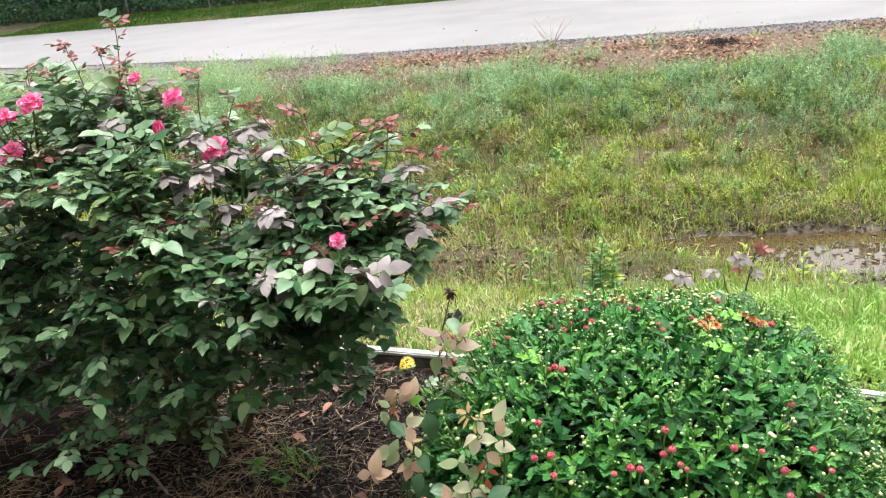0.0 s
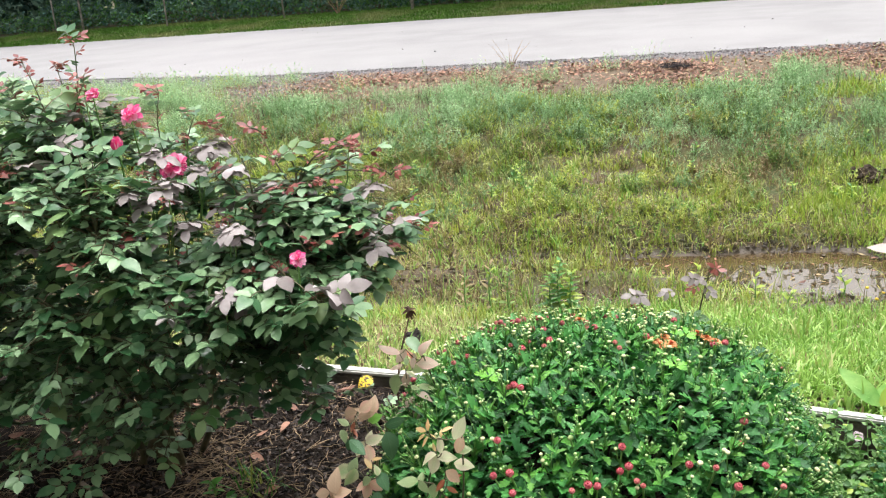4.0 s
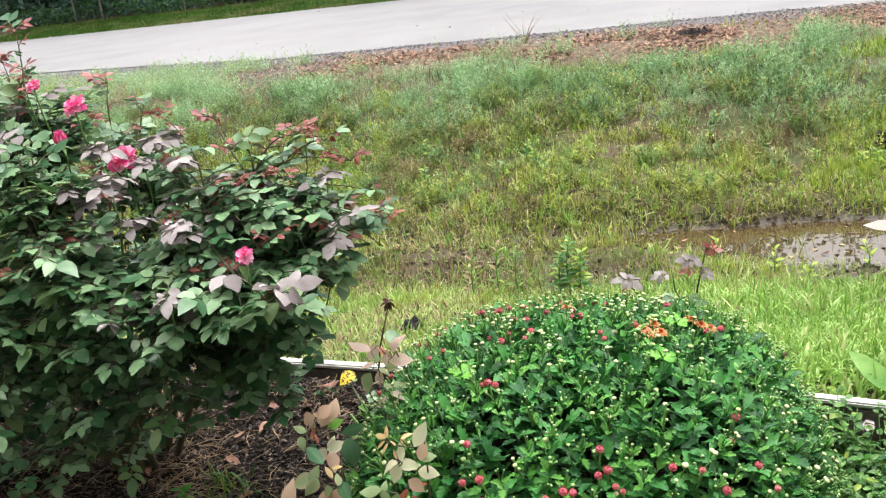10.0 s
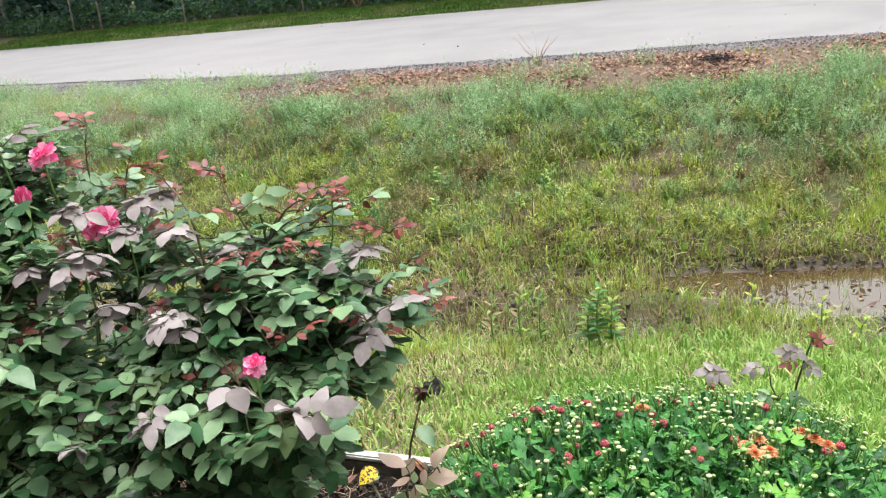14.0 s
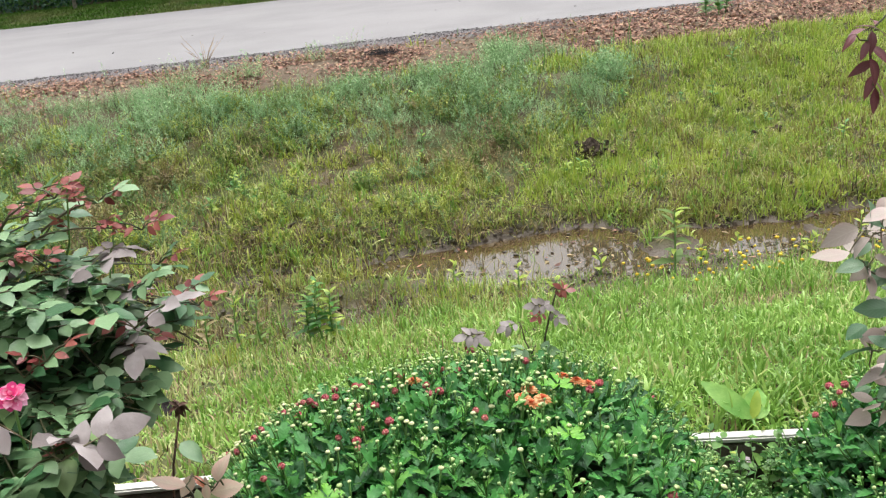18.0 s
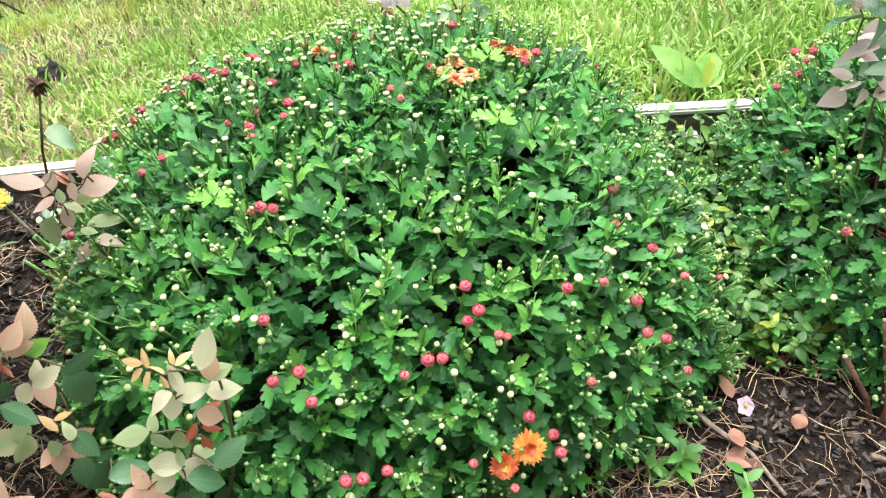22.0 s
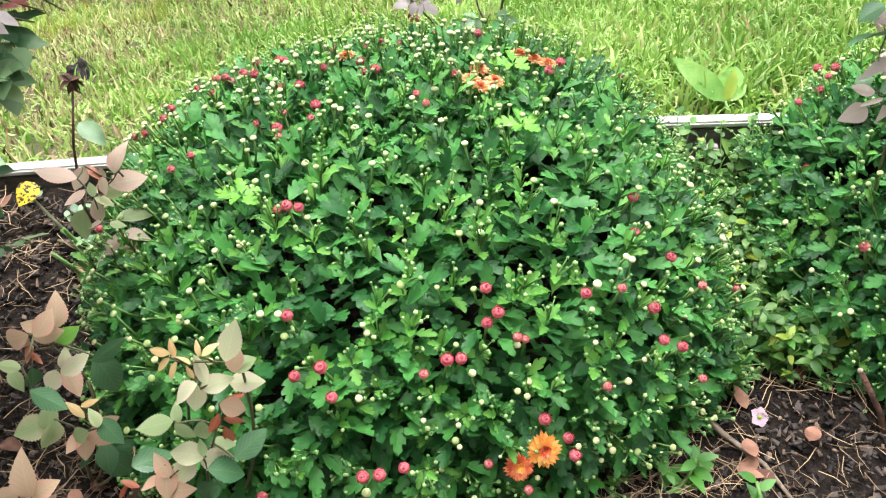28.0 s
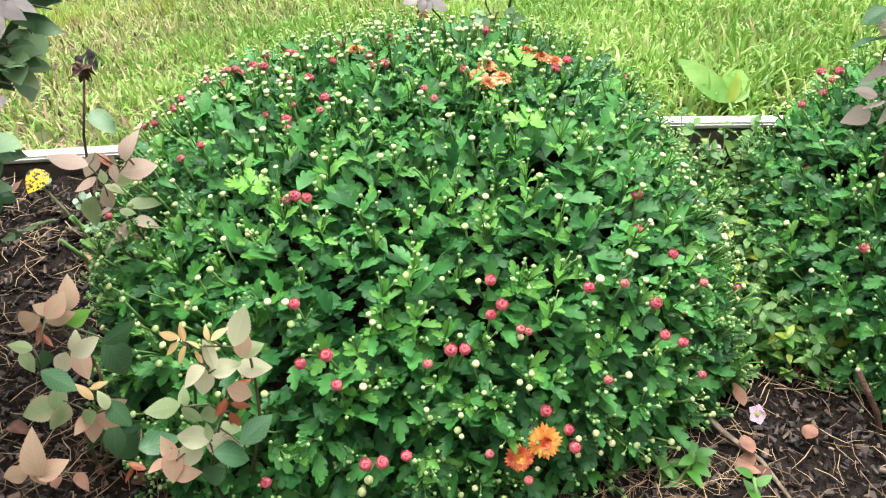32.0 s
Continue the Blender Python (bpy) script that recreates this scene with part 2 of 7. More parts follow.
class Pile:
    """Collects triangles and gives them back as one mesh."""
    def __init__(self):
        self.v, self.t, self.m, self.count = [], [], [], 0

    def add(self, verts, tris, mat=0):
        verts = np.asarray(verts, dtype=float)
        tris = np.asarray(tris, dtype=int)
        self.v.append(verts)
        self.t.append(tris + self.count)
        self.m.append(np.full(len(tris), mat, dtype=np.int32) if np.isscalar(mat) else np.asarray(mat))
        self.count += len(verts)

    def put(self, template, matrix, mat=None):
        v, t, m = template
        M = np.array(matrix)
        self.add(v @ M[:3, :3].T + M[:3, 3], t, m if mat is None else mat)

    def template(self):
        return np.concatenate(self.v), np.concatenate(self.t), np.concatenate(self.m)

    def mesh(self, name, mats, smooth=True):
        v, t, m = self.template()
        return tri_mesh(name, v, t, mats, m, smooth)


def spread(template, mats4):
    """Many copies of one template at an array of 4 x 4 matrices."""
    v, t, m = template
    k, n = len(mats4), len(v)
    vv = np.einsum('kij,nj->kni', mats4[:, :3, :3], v) + mats4[:, None, :3, 3]
    tt = t[None] + (np.arange(k) * n)[:, None, None]
    return vv.reshape(-1, 3), tt.reshape(-1, 3), np.tile(m, k)


def frames_of(pos, yaw, lean, roll, size):
    """Arrays of place, turn about z, lean from upright, turn about its own axis and size, as 4 x 4 matrices; the template stands along z."""
    k = len(pos)
    def rz(a):
        c, s = np.cos(a), np.sin(a)
        o = np.zeros((k, 3, 3)); o[:, 0, 0] = c; o[:, 0, 1] = -s; o[:, 1, 0] = s; o[:, 1, 1] = c; o[:, 2, 2] = 1
        return o
    def rx(a):
        c, s = np.cos(a), np.sin(a)
        o = np.zeros((k, 3, 3)); o[:, 0, 0] = 1; o[:, 1, 1] = c; o[:, 1, 2] = -s; o[:, 2, 1] = s; o[:, 2, 2] = c
        return o
    m = rz(yaw) @ rx(lean) @ rz(roll)
    size = np.asarray(size, dtype=float)
    m = m * (size[:, None, :] if size.ndim == 2 else size[:, None, None])
    out = np.zeros((k, 4, 4)); out[:, :3, :3] = m; out[:, :3, 3] = pos; out[:, 3, 3] = 1
    return out


def along(direction, up=(0, 0, 1), origin=(0, 0, 0), size=1.0, spin=0.0):
    """A pose whose x axis runs along direction, with z as near as can be to up."""
    x = Vector(direction).normalized()
    y = Vector(up).cross(x)
    if y.length < 1e-4:
        y = Vector((0, 1, 0))
    y.normalize()
    z = x.cross(y)
    m = Matrix((x, y, z)).transposed().to_4x4() @ Matrix.Rotation(spin, 4, 'X')
    return Matrix.Translation(origin) @ m @ Matrix.Scale(size, 4)


def tube(points, radii, sides=5, mat=0):
    """A bent, tapering tube as a template."""
    pts = [Vector(p) for p in points]
    verts, tris = [], []
    for i, p in enumerate(pts):
        d = (pts[min(i + 1, len(pts) - 1)] - pts[max(i - 1, 0)]).normalized()
        a = d.cross(Vector((0.31, 0.52, 0.79)))
        if a.length < 1e-3:
            a = d.cross(Vector((1, 0, 0)))
        a.normalize()
        b = d.cross(a)
        for s in range(sides):
            q = 2 * math.pi * s / sides
            verts.append(p + (a * math.cos(q) + b * math.sin(q)) * radii[i])
    for i in range(len(pts) - 1):
        for s in range(sides):
            o, e = i * sides + s, i * sides + (s + 1) % sides
            tris += [(o, e, e + sides), (o, e + sides, o + sides)]
    for s in range(1, sides - 1):
        k = (len(pts) - 1) * sides
        tris += [(k, k + s, k + s + 1), (0, s + 1, s)]
    return np.array([tuple(v) for v in verts]), np.array(tris), np.full(len(tris), mat, dtype=np.int32)


def leaf_template(length, width, steps=5, fold=0.25, droop=0.2, teeth=0.0, mat=0, peak=0.45, full=0.8, quilt=0.0):
    """A leaf blade along x with a folded midrib, drooping towards its tip."""
    verts, tris = [], []
    for i in range(steps + 1):
        u = i / steps
        w = width * 0.5 * (math.sin(math.pi * u ** (math.log(0.5) / math.log(peak))) ** full if 0 < u < 1 else 0)
        if teeth and 0 < i < steps:
            w *= 1 + (teeth if i % 2 else -teeth)
        z = -droop * length * u * u
        x = length * u
        q = quilt * w * (1 if i % 2 else -1)
        verts += [(x, 0, z), (x - 0.1 * w, w, z + fold * w + q), (x - 0.1 * w, -w, z + fold * w + q)]
    for i in range(steps):
        a, b = 3 * i, 3 * i + 3
        if i == 0:
            tris += [(a, b, b + 1), (a, b + 2, b)]
        elif i == steps - 1:
            tris += [(a, b, a + 1), (a, a + 2, b)]
        else:
            tris += [(a, b, b + 1), (a, b + 1, a + 1), (a, b + 2, b), (a, a + 2, b + 2)]
    return np.array(verts), np.array(tris), np.full(len(tris), mat, dtype=np.int32)


def thing(name, label, category, at=(0, 0, 0), group="", kind=""):
    ob = new(name)
    ob.empty_display_size = 0.05
    ob.location = at
    return tagged(ob, label, category, group, kind)


def part(name, me, parent, matrix=None, label="", kind=""):
    """Links a mesh as one part under a thing; matrix is given in the world."""
    ob = new(name, me)
    ob.parent = parent
    base = Vector((0, 0, 0))
    p = parent
    while p is not None:
        base += p.location
        p = p.parent
    ob.matrix_basis = Matrix.Translation(-base) @ (matrix if matrix is not None else Matrix.Identity(4))
    return tagged(ob, label, "", "", kind)


# ---------------------------------------------------------------- ground
def lerp(y, table):
    return np.interp(y, [a for a, b in table], [b for a, b in table])


def relief(x, y, seed=0.0):
    return (np.sin(1.7 * x + 0.9 * y + seed) + np.sin(-1.1 * x + 2.3 * y + 1.3 + seed) + 0.6 * np.sin(4.1 * x + 1.7 * y) + 0.6 * np.sin(2.9 * x - 4.7 * y + 2.0)) / 3.2


WATER_Z = -0.70


def board_y(x):
    """The line of the edging boards."""
    return 1.505 - 0.125 * x



def road_near(x):
    return 9.42 + 0.24 * np.clip(-3.8 - x, 0, 12) + 0.02 * np.sin(x * 5.1) + 0.02 * np.sin(x * 1.7)


def road_far(x):
    return 17.35 + 0.09 * np.clip(-2.0 - x, 0, 14) + 0.05 * np.clip(x - 3, 0, 14)


def ground_z(x, y):
    """Height of the ground: flower bed, lawn that falls to the ditch, bank that climbs to the road, verge."""
    x, y = np.asarray(x, dtype=float), np.asarray(y, dtype=float)
    bed = -0.05 - 0.045 * np.clip(x, -1.6, 1.6)
    bed = bed + 0.04 * np.clip((y - board_y(x) + 0.40) / 0.32, 0, 1) * np.clip(0.6 - x, 0.2, 1)
    # the ditch bends towards the garden further along
    far = y + 0.26 * np.clip((x - 1.7) / 0.7, 0, 1) * np.clip((y - 4.1) / 0.35, 0, 1) * np.clip((7.0 - y) / 1.8, 0, 1)
    lawn = lerp(far, [(1.2, 0.0), (1.6, 0.0), (2.2, -0.18), (3.2, -0.50), (3.75, -0.655), (3.98, -0.695), (4.2, -0.745), (4.6, -0.765), (4.78, -0.70), (4.92, -0.61), (5.2, -0.55), (6.0, -0.42), (6.7, -0.18), (7.2, -0.05), (7.8, 0.0), (9.1, 0.03), (9.45, 0.01), (17.0, 0.0), (17.5, 0.02), (19, 0.1), (24, 0.2), (60, 0.4)])
    w = np.clip((y - (board_y(np.clip(x, -4, 4)) - 0.01)) / 0.03, 0, 1)
    z = bed * (1 - w) + lawn * w
    bumps = np.clip((y - 3.4) / 1.0, 0, 1) * np.clip((7.6 - y) / 1.0, 0, 1)
    z = z + bumps * 0.035 * relief(x * 1.6, y * 1.6) + 0.012 * relief(x * 6, y * 6, 2.0) * np.clip((9.1 - y) * 3, 0, 1)
    ditch = np.exp(-((far - 4.42) / 0.35) ** 2)
    # silted up on the one side, with mud bars in the water elsewhere
    silt = 0.10 * np.clip((0.55 - x) / 0.5, 0, 1) + 0.10 * np.exp(-((x - 1.95) / 0.2) ** 2) + 0.06 * np.exp(-((x - 2.75) / 0.1) ** 2) + 0.09 * np.exp(-((x - 3.45) / 0.15) ** 2)
    z = z + 0.075 * np.clip((0.95 - x) / 0.4, 0, 1) * np.exp(-((y - 4.2) / 0.16) ** 2)
    return z + ditch * (silt + 0.045 * relief(x * 4.3 + 1.0, y * 5.1, 4.0) + 0.02 * relief(x * 11 + 2.0, y * 13, 1.0))


def sheet(name, xs, ys, height, mat):
    X, Y = np.meshgrid(xs, ys)
    V = np.stack([X, Y, height(X, Y)], -1).reshape(-1, 3)
    nx, ny = len(xs), len(ys)
    i = (np.arange(ny - 1)[:, None] * nx + np.arange(nx - 1)[None]).ravel()
    T = np.concatenate([np.stack([i, i + 1, i + nx + 1], 1), np.stack([i, i + nx + 1, i + nx], 1)])
    return tri_mesh(name, V, T, [mat])


def steps_of(*pieces):
    out = []
    for a, b, s in pieces:
        out.append(np.arange(a, b, s))
    out.append(np.array([pieces[-1][1]]))
    return np.concatenate(out)


GX = steps_of((-120, -20, 10), (-20, -6, 0.5), (-6, 7, 0.085), (7, 20, 0.5), (20, 120, 10))
GY = steps_of((-60, -2, 4), (-2, 0.4, 0.2), (0.4, 1.2, 0.06), (1.2, 1.8, 0.02), (1.8, 9.2, 0.05), (9.2, 12.4, 0.1), (12.4, 26, 0.4), (26, 300, 20))
ground = new("ground", sheet("ground", GX, GY, lambda x, y: ground_z(x, y) - 0.03 * ((y > road_near(x) + 0.25) & (y < road_far(x) - 0.25)), M_GROUND))
tagged(ground, "grassy ground falling to a wet roadside ditch", "ground", kind="structure")
road_mesh = sheet("road", steps_of((-120, -20, 10), (-20, 20, 0.25), (20, 120, 10)), np.linspace(0, 1, 50), lambda u, w: 0.02 + 0.03 * np.sin(w * math.pi) + 0.002 * relief(u * 3, w * 25), M_ROAD)
for v in road_mesh.vertices:
    near, far = float(road_near(v.co.x)), float(road_far(v.co.x))
    v.co.y = near + (far - near) * v.co.y
road = tagged(new("road", road_mesh), "pale worn concrete road with gravelly edge", "road", kind="structure")
# unseen wall, added behind the camera to darken the plant sides facing it
shade_wall = tri_mesh("unseen_wall", [(x, y, z) for x in (-9, 9) for y in (-1.9, -1.7) for z in (-0.1, 3.1)], [(0, 1, 3), (0, 3, 2), (4, 6, 7), (4, 7, 5), (2, 3, 7), (2, 7, 6), (0, 4, 5), (0, 5, 1), (1, 5, 7), (1, 7, 3)], [M_PLASTER], smooth=False)
tagged(new("unseen_wall", shade_wall), "plain unseen wall added behind the flower bed to shade its near side", "wall", kind="structure")
BX = steps_of((-3, 3, 0.05))
bed_v = sheet("flower_bed", BX, steps_of((-1.5, 1.0, 0.1), (1.0, 1.9, 0.05)), lambda x, y: ground_z(x, np.minimum(y, board_y(x) - 0.02)) + 0.006, M_SOIL)
for v in bed_v.vertices:
    v.co.y = min(v.co.y, board_y(v.co.x) - 0.02)
flower_bed = tagged(new("flower_bed", bed_v), "dark damp soil of the flower bed", "flower bed", kind="structure")

# still, shallow water in the ditch
M_WATER = bpy.data.materials.new("ditch_water")
M_WATER.use_nodes = True
wnode, wlink = M_WATER.node_tree.nodes, M_WATER.node_tree.links
wb = wnode["Principled BSDF"]
wb.inputs["Base Color"].default_value = (0.085, 0.058, 0.028, 1)
wb.inputs["Roughness"].default_value = 0.015
wb.inputs["IOR"].default_value = 2.7
wtn = wnode.new("ShaderNodeTexNoise")
wtn.inputs["Scale"].default_value = 9
wbp = wnode.new("ShaderNodeBump")
wbp.inputs["Strength"].default_value = 0.05
wbp.inputs["Distance"].default_value = 0.01
wlink.new(wtn.outputs["Fac"], wbp.inputs["Height"])
wlink.new(wbp.outputs["Normal"], wb.inputs["Normal"])
water = new("water", sheet("water", steps_of((-8, 9, 0.25)), steps_of((3.6, 5.3, 0.1)), lambda x, y: WATER_Z + 0 * x, M_WATER))
tagged(water, "shallow brown ditch water reflecting the white sky", "water", kind="structure")


# ---------------------------------------------------------------- grass
rng = np.random.default_rng(7)


def blade_template(bend, steps=3, width=0.045, mat=0, curl=0.0):
    """A grass blade of unit height that bends over along y."""
    verts, tris = [], []
    for i in range(steps + 1):
        u = i / steps
        w = width * (1 - u ** 1.6) * 0.5
        a = bend * u
        z = math.sin(a) / bend if abs(bend) > 1e-3 else u
        y = (1 - math.cos(a)) / bend if abs(bend) > 1e-3 else 0.0
        if i < steps:
            verts += [(-w, y, z), (w, y + curl * w, z)]
        else:
            verts.append((0, y, z))
    for i in range(steps - 1):
        a = 2 * i
        tris += [(a, a + 1, a + 3), (a, a + 3, a + 2)]
    a = 2 * (steps - 1)
    tris.append((a, a + 1, a + 2))
    return np.array(verts), np.array(tris), np.full(len(tris), mat, dtype=np.int32)


def grass(name, label, count, xr, yr, height, mats, shares, width=0.045, keep=None, lean=0.35, clump=0.0, steps=3, bends=(0.3, 0.8, 1.3, 1.9), sizes=None, tuft=14):
    """One field of blades over a stretch of ground. keep(x, y): the chance that a blade stands there."""
    x, y = rng.uniform(*xr, count), rng.uniform(*yr, count)
    if clump > 0:
        heads = max(1, count // tuft)
        cx, cy = rng.uniform(*xr, heads), rng.uniform(*yr, heads)
        w = rng.integers(0, heads, count)
        tall, tint = rng.uniform(0.5, 1.5, heads)[w], rng.choice(len(mats), heads, p=np.array(shares) / sum(shares))[w]
        x, y = cx[w] + rng.normal(0, clump, count), cy[w] + rng.normal(0, clump, count)
    ok = np.ones(count, dtype=bool) if keep is None else rng.random(count) < keep(x, y)
    ok &= (y < yr[1] + 0.05) & (y > yr[0] - 0.03)
    x, y = x[ok], y[ok]
    n = len(x)
    pos = np.stack([x, y, ground_z(x, y) - 0.005], 1)
    h = height[0] + (height[1] - height[0]) * rng.beta(2.0, 2.2, n)
    if clump > 0:
        h = h * tall[ok]
    if sizes is not None:
        h = h * sizes(x, y)
    m4 = frames_of(pos, rng.uniform(0, 2 * math.pi, n), rng.normal(0, lean, n), rng.uniform(-0.6, 0.6, n), np.stack([np.full(n, (height[0] + height[1]) / 2) * rng.uniform(0.7, 1.4, n), h, h], 1))
    pile = Pile()
    kind_of = rng.choice(len(bends), n)
    colour = rng.choice(len(mats), n, p=np.array(shares) / sum(shares))
    if clump > 0:
        colour = np.where(rng.random(n) < 0.6, tint[ok], colour)
    for k, bend in enumerate(bends):
        for c in range(len(mats)):
            sel = (kind_of == k) & (colour == c)
            if sel.any():
                pile.add(*spread(blade_template(bend, steps, width=width, mat=c), m4[sel]))
    ob = new(name, pile.mesh(name, mats))
    return tagged(ob, label, "grass", kind="stuff")


def feather_template(seed, leaves=13, mat=0, leaf=0.16):
    """A thin upright stem of unit height set with tiny leaves."""
    r = random.Random(seed)
    bx, by = r.uniform(-0.5, 0.5), r.uniform(-0.5, 0.5)
    v, t = [(-0.005, 0, 0), (0.005, 0, 0), (bx, by, 1)], [(0, 1, 2)]
    for k in range(leaves):
        u = 0.08 + 0.92 * (k + r.random()) / leaves
        a, e = k * 2.4 + r.uniform(-0.5, 0.5), r.uniform(0.1, 0.9)
        o = np.array((bx * u, by * u, u))
        d = np.array((math.cos(a) * math.cos(e), math.sin(a) * math.cos(e), math.sin(e))) * leaf * r.uniform(0.7, 1.3)
        s = np.array((-math.sin(a), math.cos(a), 0)) * leaf * 0.17
        i = len(v)
        v += [tuple(o + s), tuple(o + d), tuple(o - s)]
        t += [(i, i + 1, i + 2)]
    return np.array(v), np.array(t), np.full(len(t), mat, dtype=np.int32)


def feathers(name, label, count, xr, yr, height, mats, shares, keep, leaf=0.12, clump=0.08, tuft=12, leaves=13, sizes=None):
    """A stretch of fine-leaved plants in loose tufts."""
    heads = max(1, count // tuft)
    w = rng.integers(0, heads, count)
    x = rng.uniform(*xr, heads)[w] + rng.normal(0, clump, count)
    y = rng.uniform(*yr, heads)[w] + rng.normal(0, clump, count)
    ok = rng.random(count) < keep(x, y)
    h = (rng.uniform(*height, count) * rng.uniform(0.6, 1.35, heads)[w])[ok]
    tint = np.where(rng.random(count) < 0.6, rng.choice(len(mats), heads, p=np.array(shares) / sum(shares))[w], rng.choice(len(mats), count, p=np.array(shares) / sum(shares)))[ok]
    x, y = x[ok], y[ok]
    n = len(x)
    if sizes is not None:
        h = h * sizes(x, y)
    m4 = frames_of(np.stack([x, y, ground_z(x, y) - 0.01], 1), rng.uniform(0, 6.283, n), rng.normal(0, 0.6, n), rng.uniform(0, 6.283, n), h)
    which = rng.integers(0, 6, n)
    pile = Pile()
    for k in range(6):
        for c in range(len(mats)):
            sel = (which == k) & (tint == c)
            if sel.any():
                pile.add(*spread(feather_template(k, leaves, c, leaf), m4[sel]))
    return tagged(new(name, pile.mesh(name, mats)), label, "wild plants", kind="stuff")


def drift(x, y, size, seed=0):
    """Uneven patches, 0 to 1, about as wide as size: three octaves of smoothed random squares."""
    out, weight = 0.0, 0.0
    for k, share in enumerate((1.0, 0.5, 0.25)):
        u, v = np.asarray(x) / size * 2 ** k + 31.7 * seed, np.asarray(y) / size * 2 ** k + 17.3 * seed
        i, j = np.floor(u), np.floor(v)
        f, g = u - i, v - j
        f, g = f * f * (3 - 2 * f), g * g * (3 - 2 * g)
        def corner(a, b):
            h = np.sin(a * 127.1 + b * 311.7 + seed * 7.7) * 43758.5453
            return h - np.floor(h)
        out = out + share * ((corner(i, j) * (1 - f) + corner(i + 1, j) * f) * (1 - g) + (corner(i, j + 1) * (1 - f) + corner(i + 1, j + 1) * f) * g)
        weight += share
    return np.clip((out / weight - 0.5) * 1.6 + 0.5, 0, 1)


def patchy(x, y, s=1.0, seed=0.0):
    return 0.5 + 0.5 * relief(x * s, y * s, seed)


def cinders(x, y):
    return np.exp(-(((x - 0.76) / 0.2) ** 2 + ((y - 8.15) / 0.3) ** 2))


def bare_patch(x, y):
    return np.exp(-(((x - 1.72) / 0.34) ** 2 + ((y - 2.76) / 0.2) ** 2))


def past_board(x, y):
    return (y > board_y(x) + 0.03) * 1.0


def worn(x, y):
    """Where the lawn is thin and strawy: towards the rose bush and in patches."""
    return np.clip(1.25 * np.clip((0.15 - x) / 0.7, 0, 1) * np.clip(1.5 * drift(x, y, 0.5, 3), 0.25, 1) + 0.9 * bare_patch(x, y) + np.clip(drift(x, y, 0.7, 9) * 2.2 - 1.5, 0, 0.7) + 0.8 * np.clip((x - 1.3) / 0.4, 0, 1) * np.clip((y - 2.9) / 0.4, 0, 1) * drift(x, y, 0.4, 19), 0, 1)


def fen(x, y):
    """Where the feathery growth stands: a band along the top of the bank with a ragged lower edge, ending at the mown stretch."""
    low = 6.25 + 0.75 * (drift(x, y, 0.9, 1) - 0.4)
    high = 7.2 + 0.75 * np.clip(drift(x, y, 0.8, 4) * 1.6 - 0.5, 0, 1)
    return np.clip(1.2 - 2 * gravel_spot(x, y), 0, 1) * np.clip((y - low) / 0.22, 0, 1) * np.clip((high - y) / 0.15, 0, 1) * np.clip((2.5 + 1.3 * (drift(x, y, 0.35, 6) - 0.5) + 0.12 * (y - 6.5) - x) / 0.45, 0, 1)


def gravel_spot(x, y):
    """A washed-out gravelly spot on the road shoulder."""
    return np.exp(-(((x + 3.35) / 0.42) ** 2 + ((y - 8.0) / 0.55) ** 2))


def mown(x, y):
    """The mown, fresher stretch of the bank."""
    return np.clip((x - 0.9 - 0.45 * np.clip(y - 5.0, 0, 3) - 0.8 * (drift(x, y, 0.7, 2) - 0.5)) / 0.5, 0, 1)


def ashore(x, y):
    return np.clip((ground_z(x, y) - WATER_Z - 0.002) / 0.025, 0, 1)


def scrape(x, y):
    """Bare brown patches of the bank."""
    return np.clip(drift(x, y, 0.42, 11) * 3.2 - 1.85, 0, 1)


grass("lawn_grass", "bright green broad-bladed lawn grass beyond the edging", 52000, (-2.6, 4.4), (1.3, 4.2), (0.045, 0.105), [M_LAWN, M_LAWN_PALE], (0.88, 0.12), 0.13,
      keep=lambda x, y: past_board(x, y) * (1 - 0.85 * worn(x, y)) * np.clip((4.05 - y) / 0.5, 0.06, 1) * (0.5 + 0.5 * drift(x, y, 0.3, 5)), lean=0.5, clump=0.022, tuft=11, bends=(0.5, 1.0, 1.5, 2.1),
      sizes=lambda x, y: (0.55 + 0.45 * np.clip((x + 0.1) / 0.8, 0, 1)) * np.clip(0.75 + 0.25 * (y - 1.4), 0.75, 1.0) * np.clip((4.15 - y) / 0.6, 0.35, 1) * (0.7 + 0.6 * drift(x, y, 0.35, 8)))
grass("near_lawn", "dense fresh broad-bladed lawn just beyond the edging", 62000, (-0.9, 3.2), (1.35, 3.0), (0.03, 0.068), [M_LAWN, M_LAWN_PALE], (0.92, 0.08), 0.2, keep=lambda x, y: past_board(x, y) * (1 - 0.85 * worn(x, y)) * np.clip((3.0 - y - 0.5 * drift(x, y, 0.3, 41)) / 0.3, 0, 1) * np.clip((3.2 - x - 0.5 * drift(x, y, 0.3, 42)) / 0.3, 0, 1) * np.clip((x + 0.9 - 0.5 * drift(x, y, 0.3, 43)) / 0.3, 0, 1), lean=0.55, bends=(0.7, 1.2, 1.7, 2.2))
grass("short_lawn", "short pale lawn grass and thatch", 60000, (-2.6, 4.4), (1.3, 4.2), (0.02, 0.06), [M_LAWN, M_LAWN_PALE, M_STRAW], (0.55, 0.30, 0.15), 0.15, steps=2,
      keep=lambda x, y: past_board(x, y) * (1 - 0.35 * worn(x, y)), lean=0.85)
grass("lawn_thatch", "dry straw thatch in the thin lawn", 40000, (-2.6, 4.0), (1.4, 3.6), (0.03, 0.08), [M_STRAW, M_LAWN_PALE], (0.3, 0.7), 0.13, steps=2, keep=lambda x, y: past_board(x, y) * worn(x, y), lean=1.2)
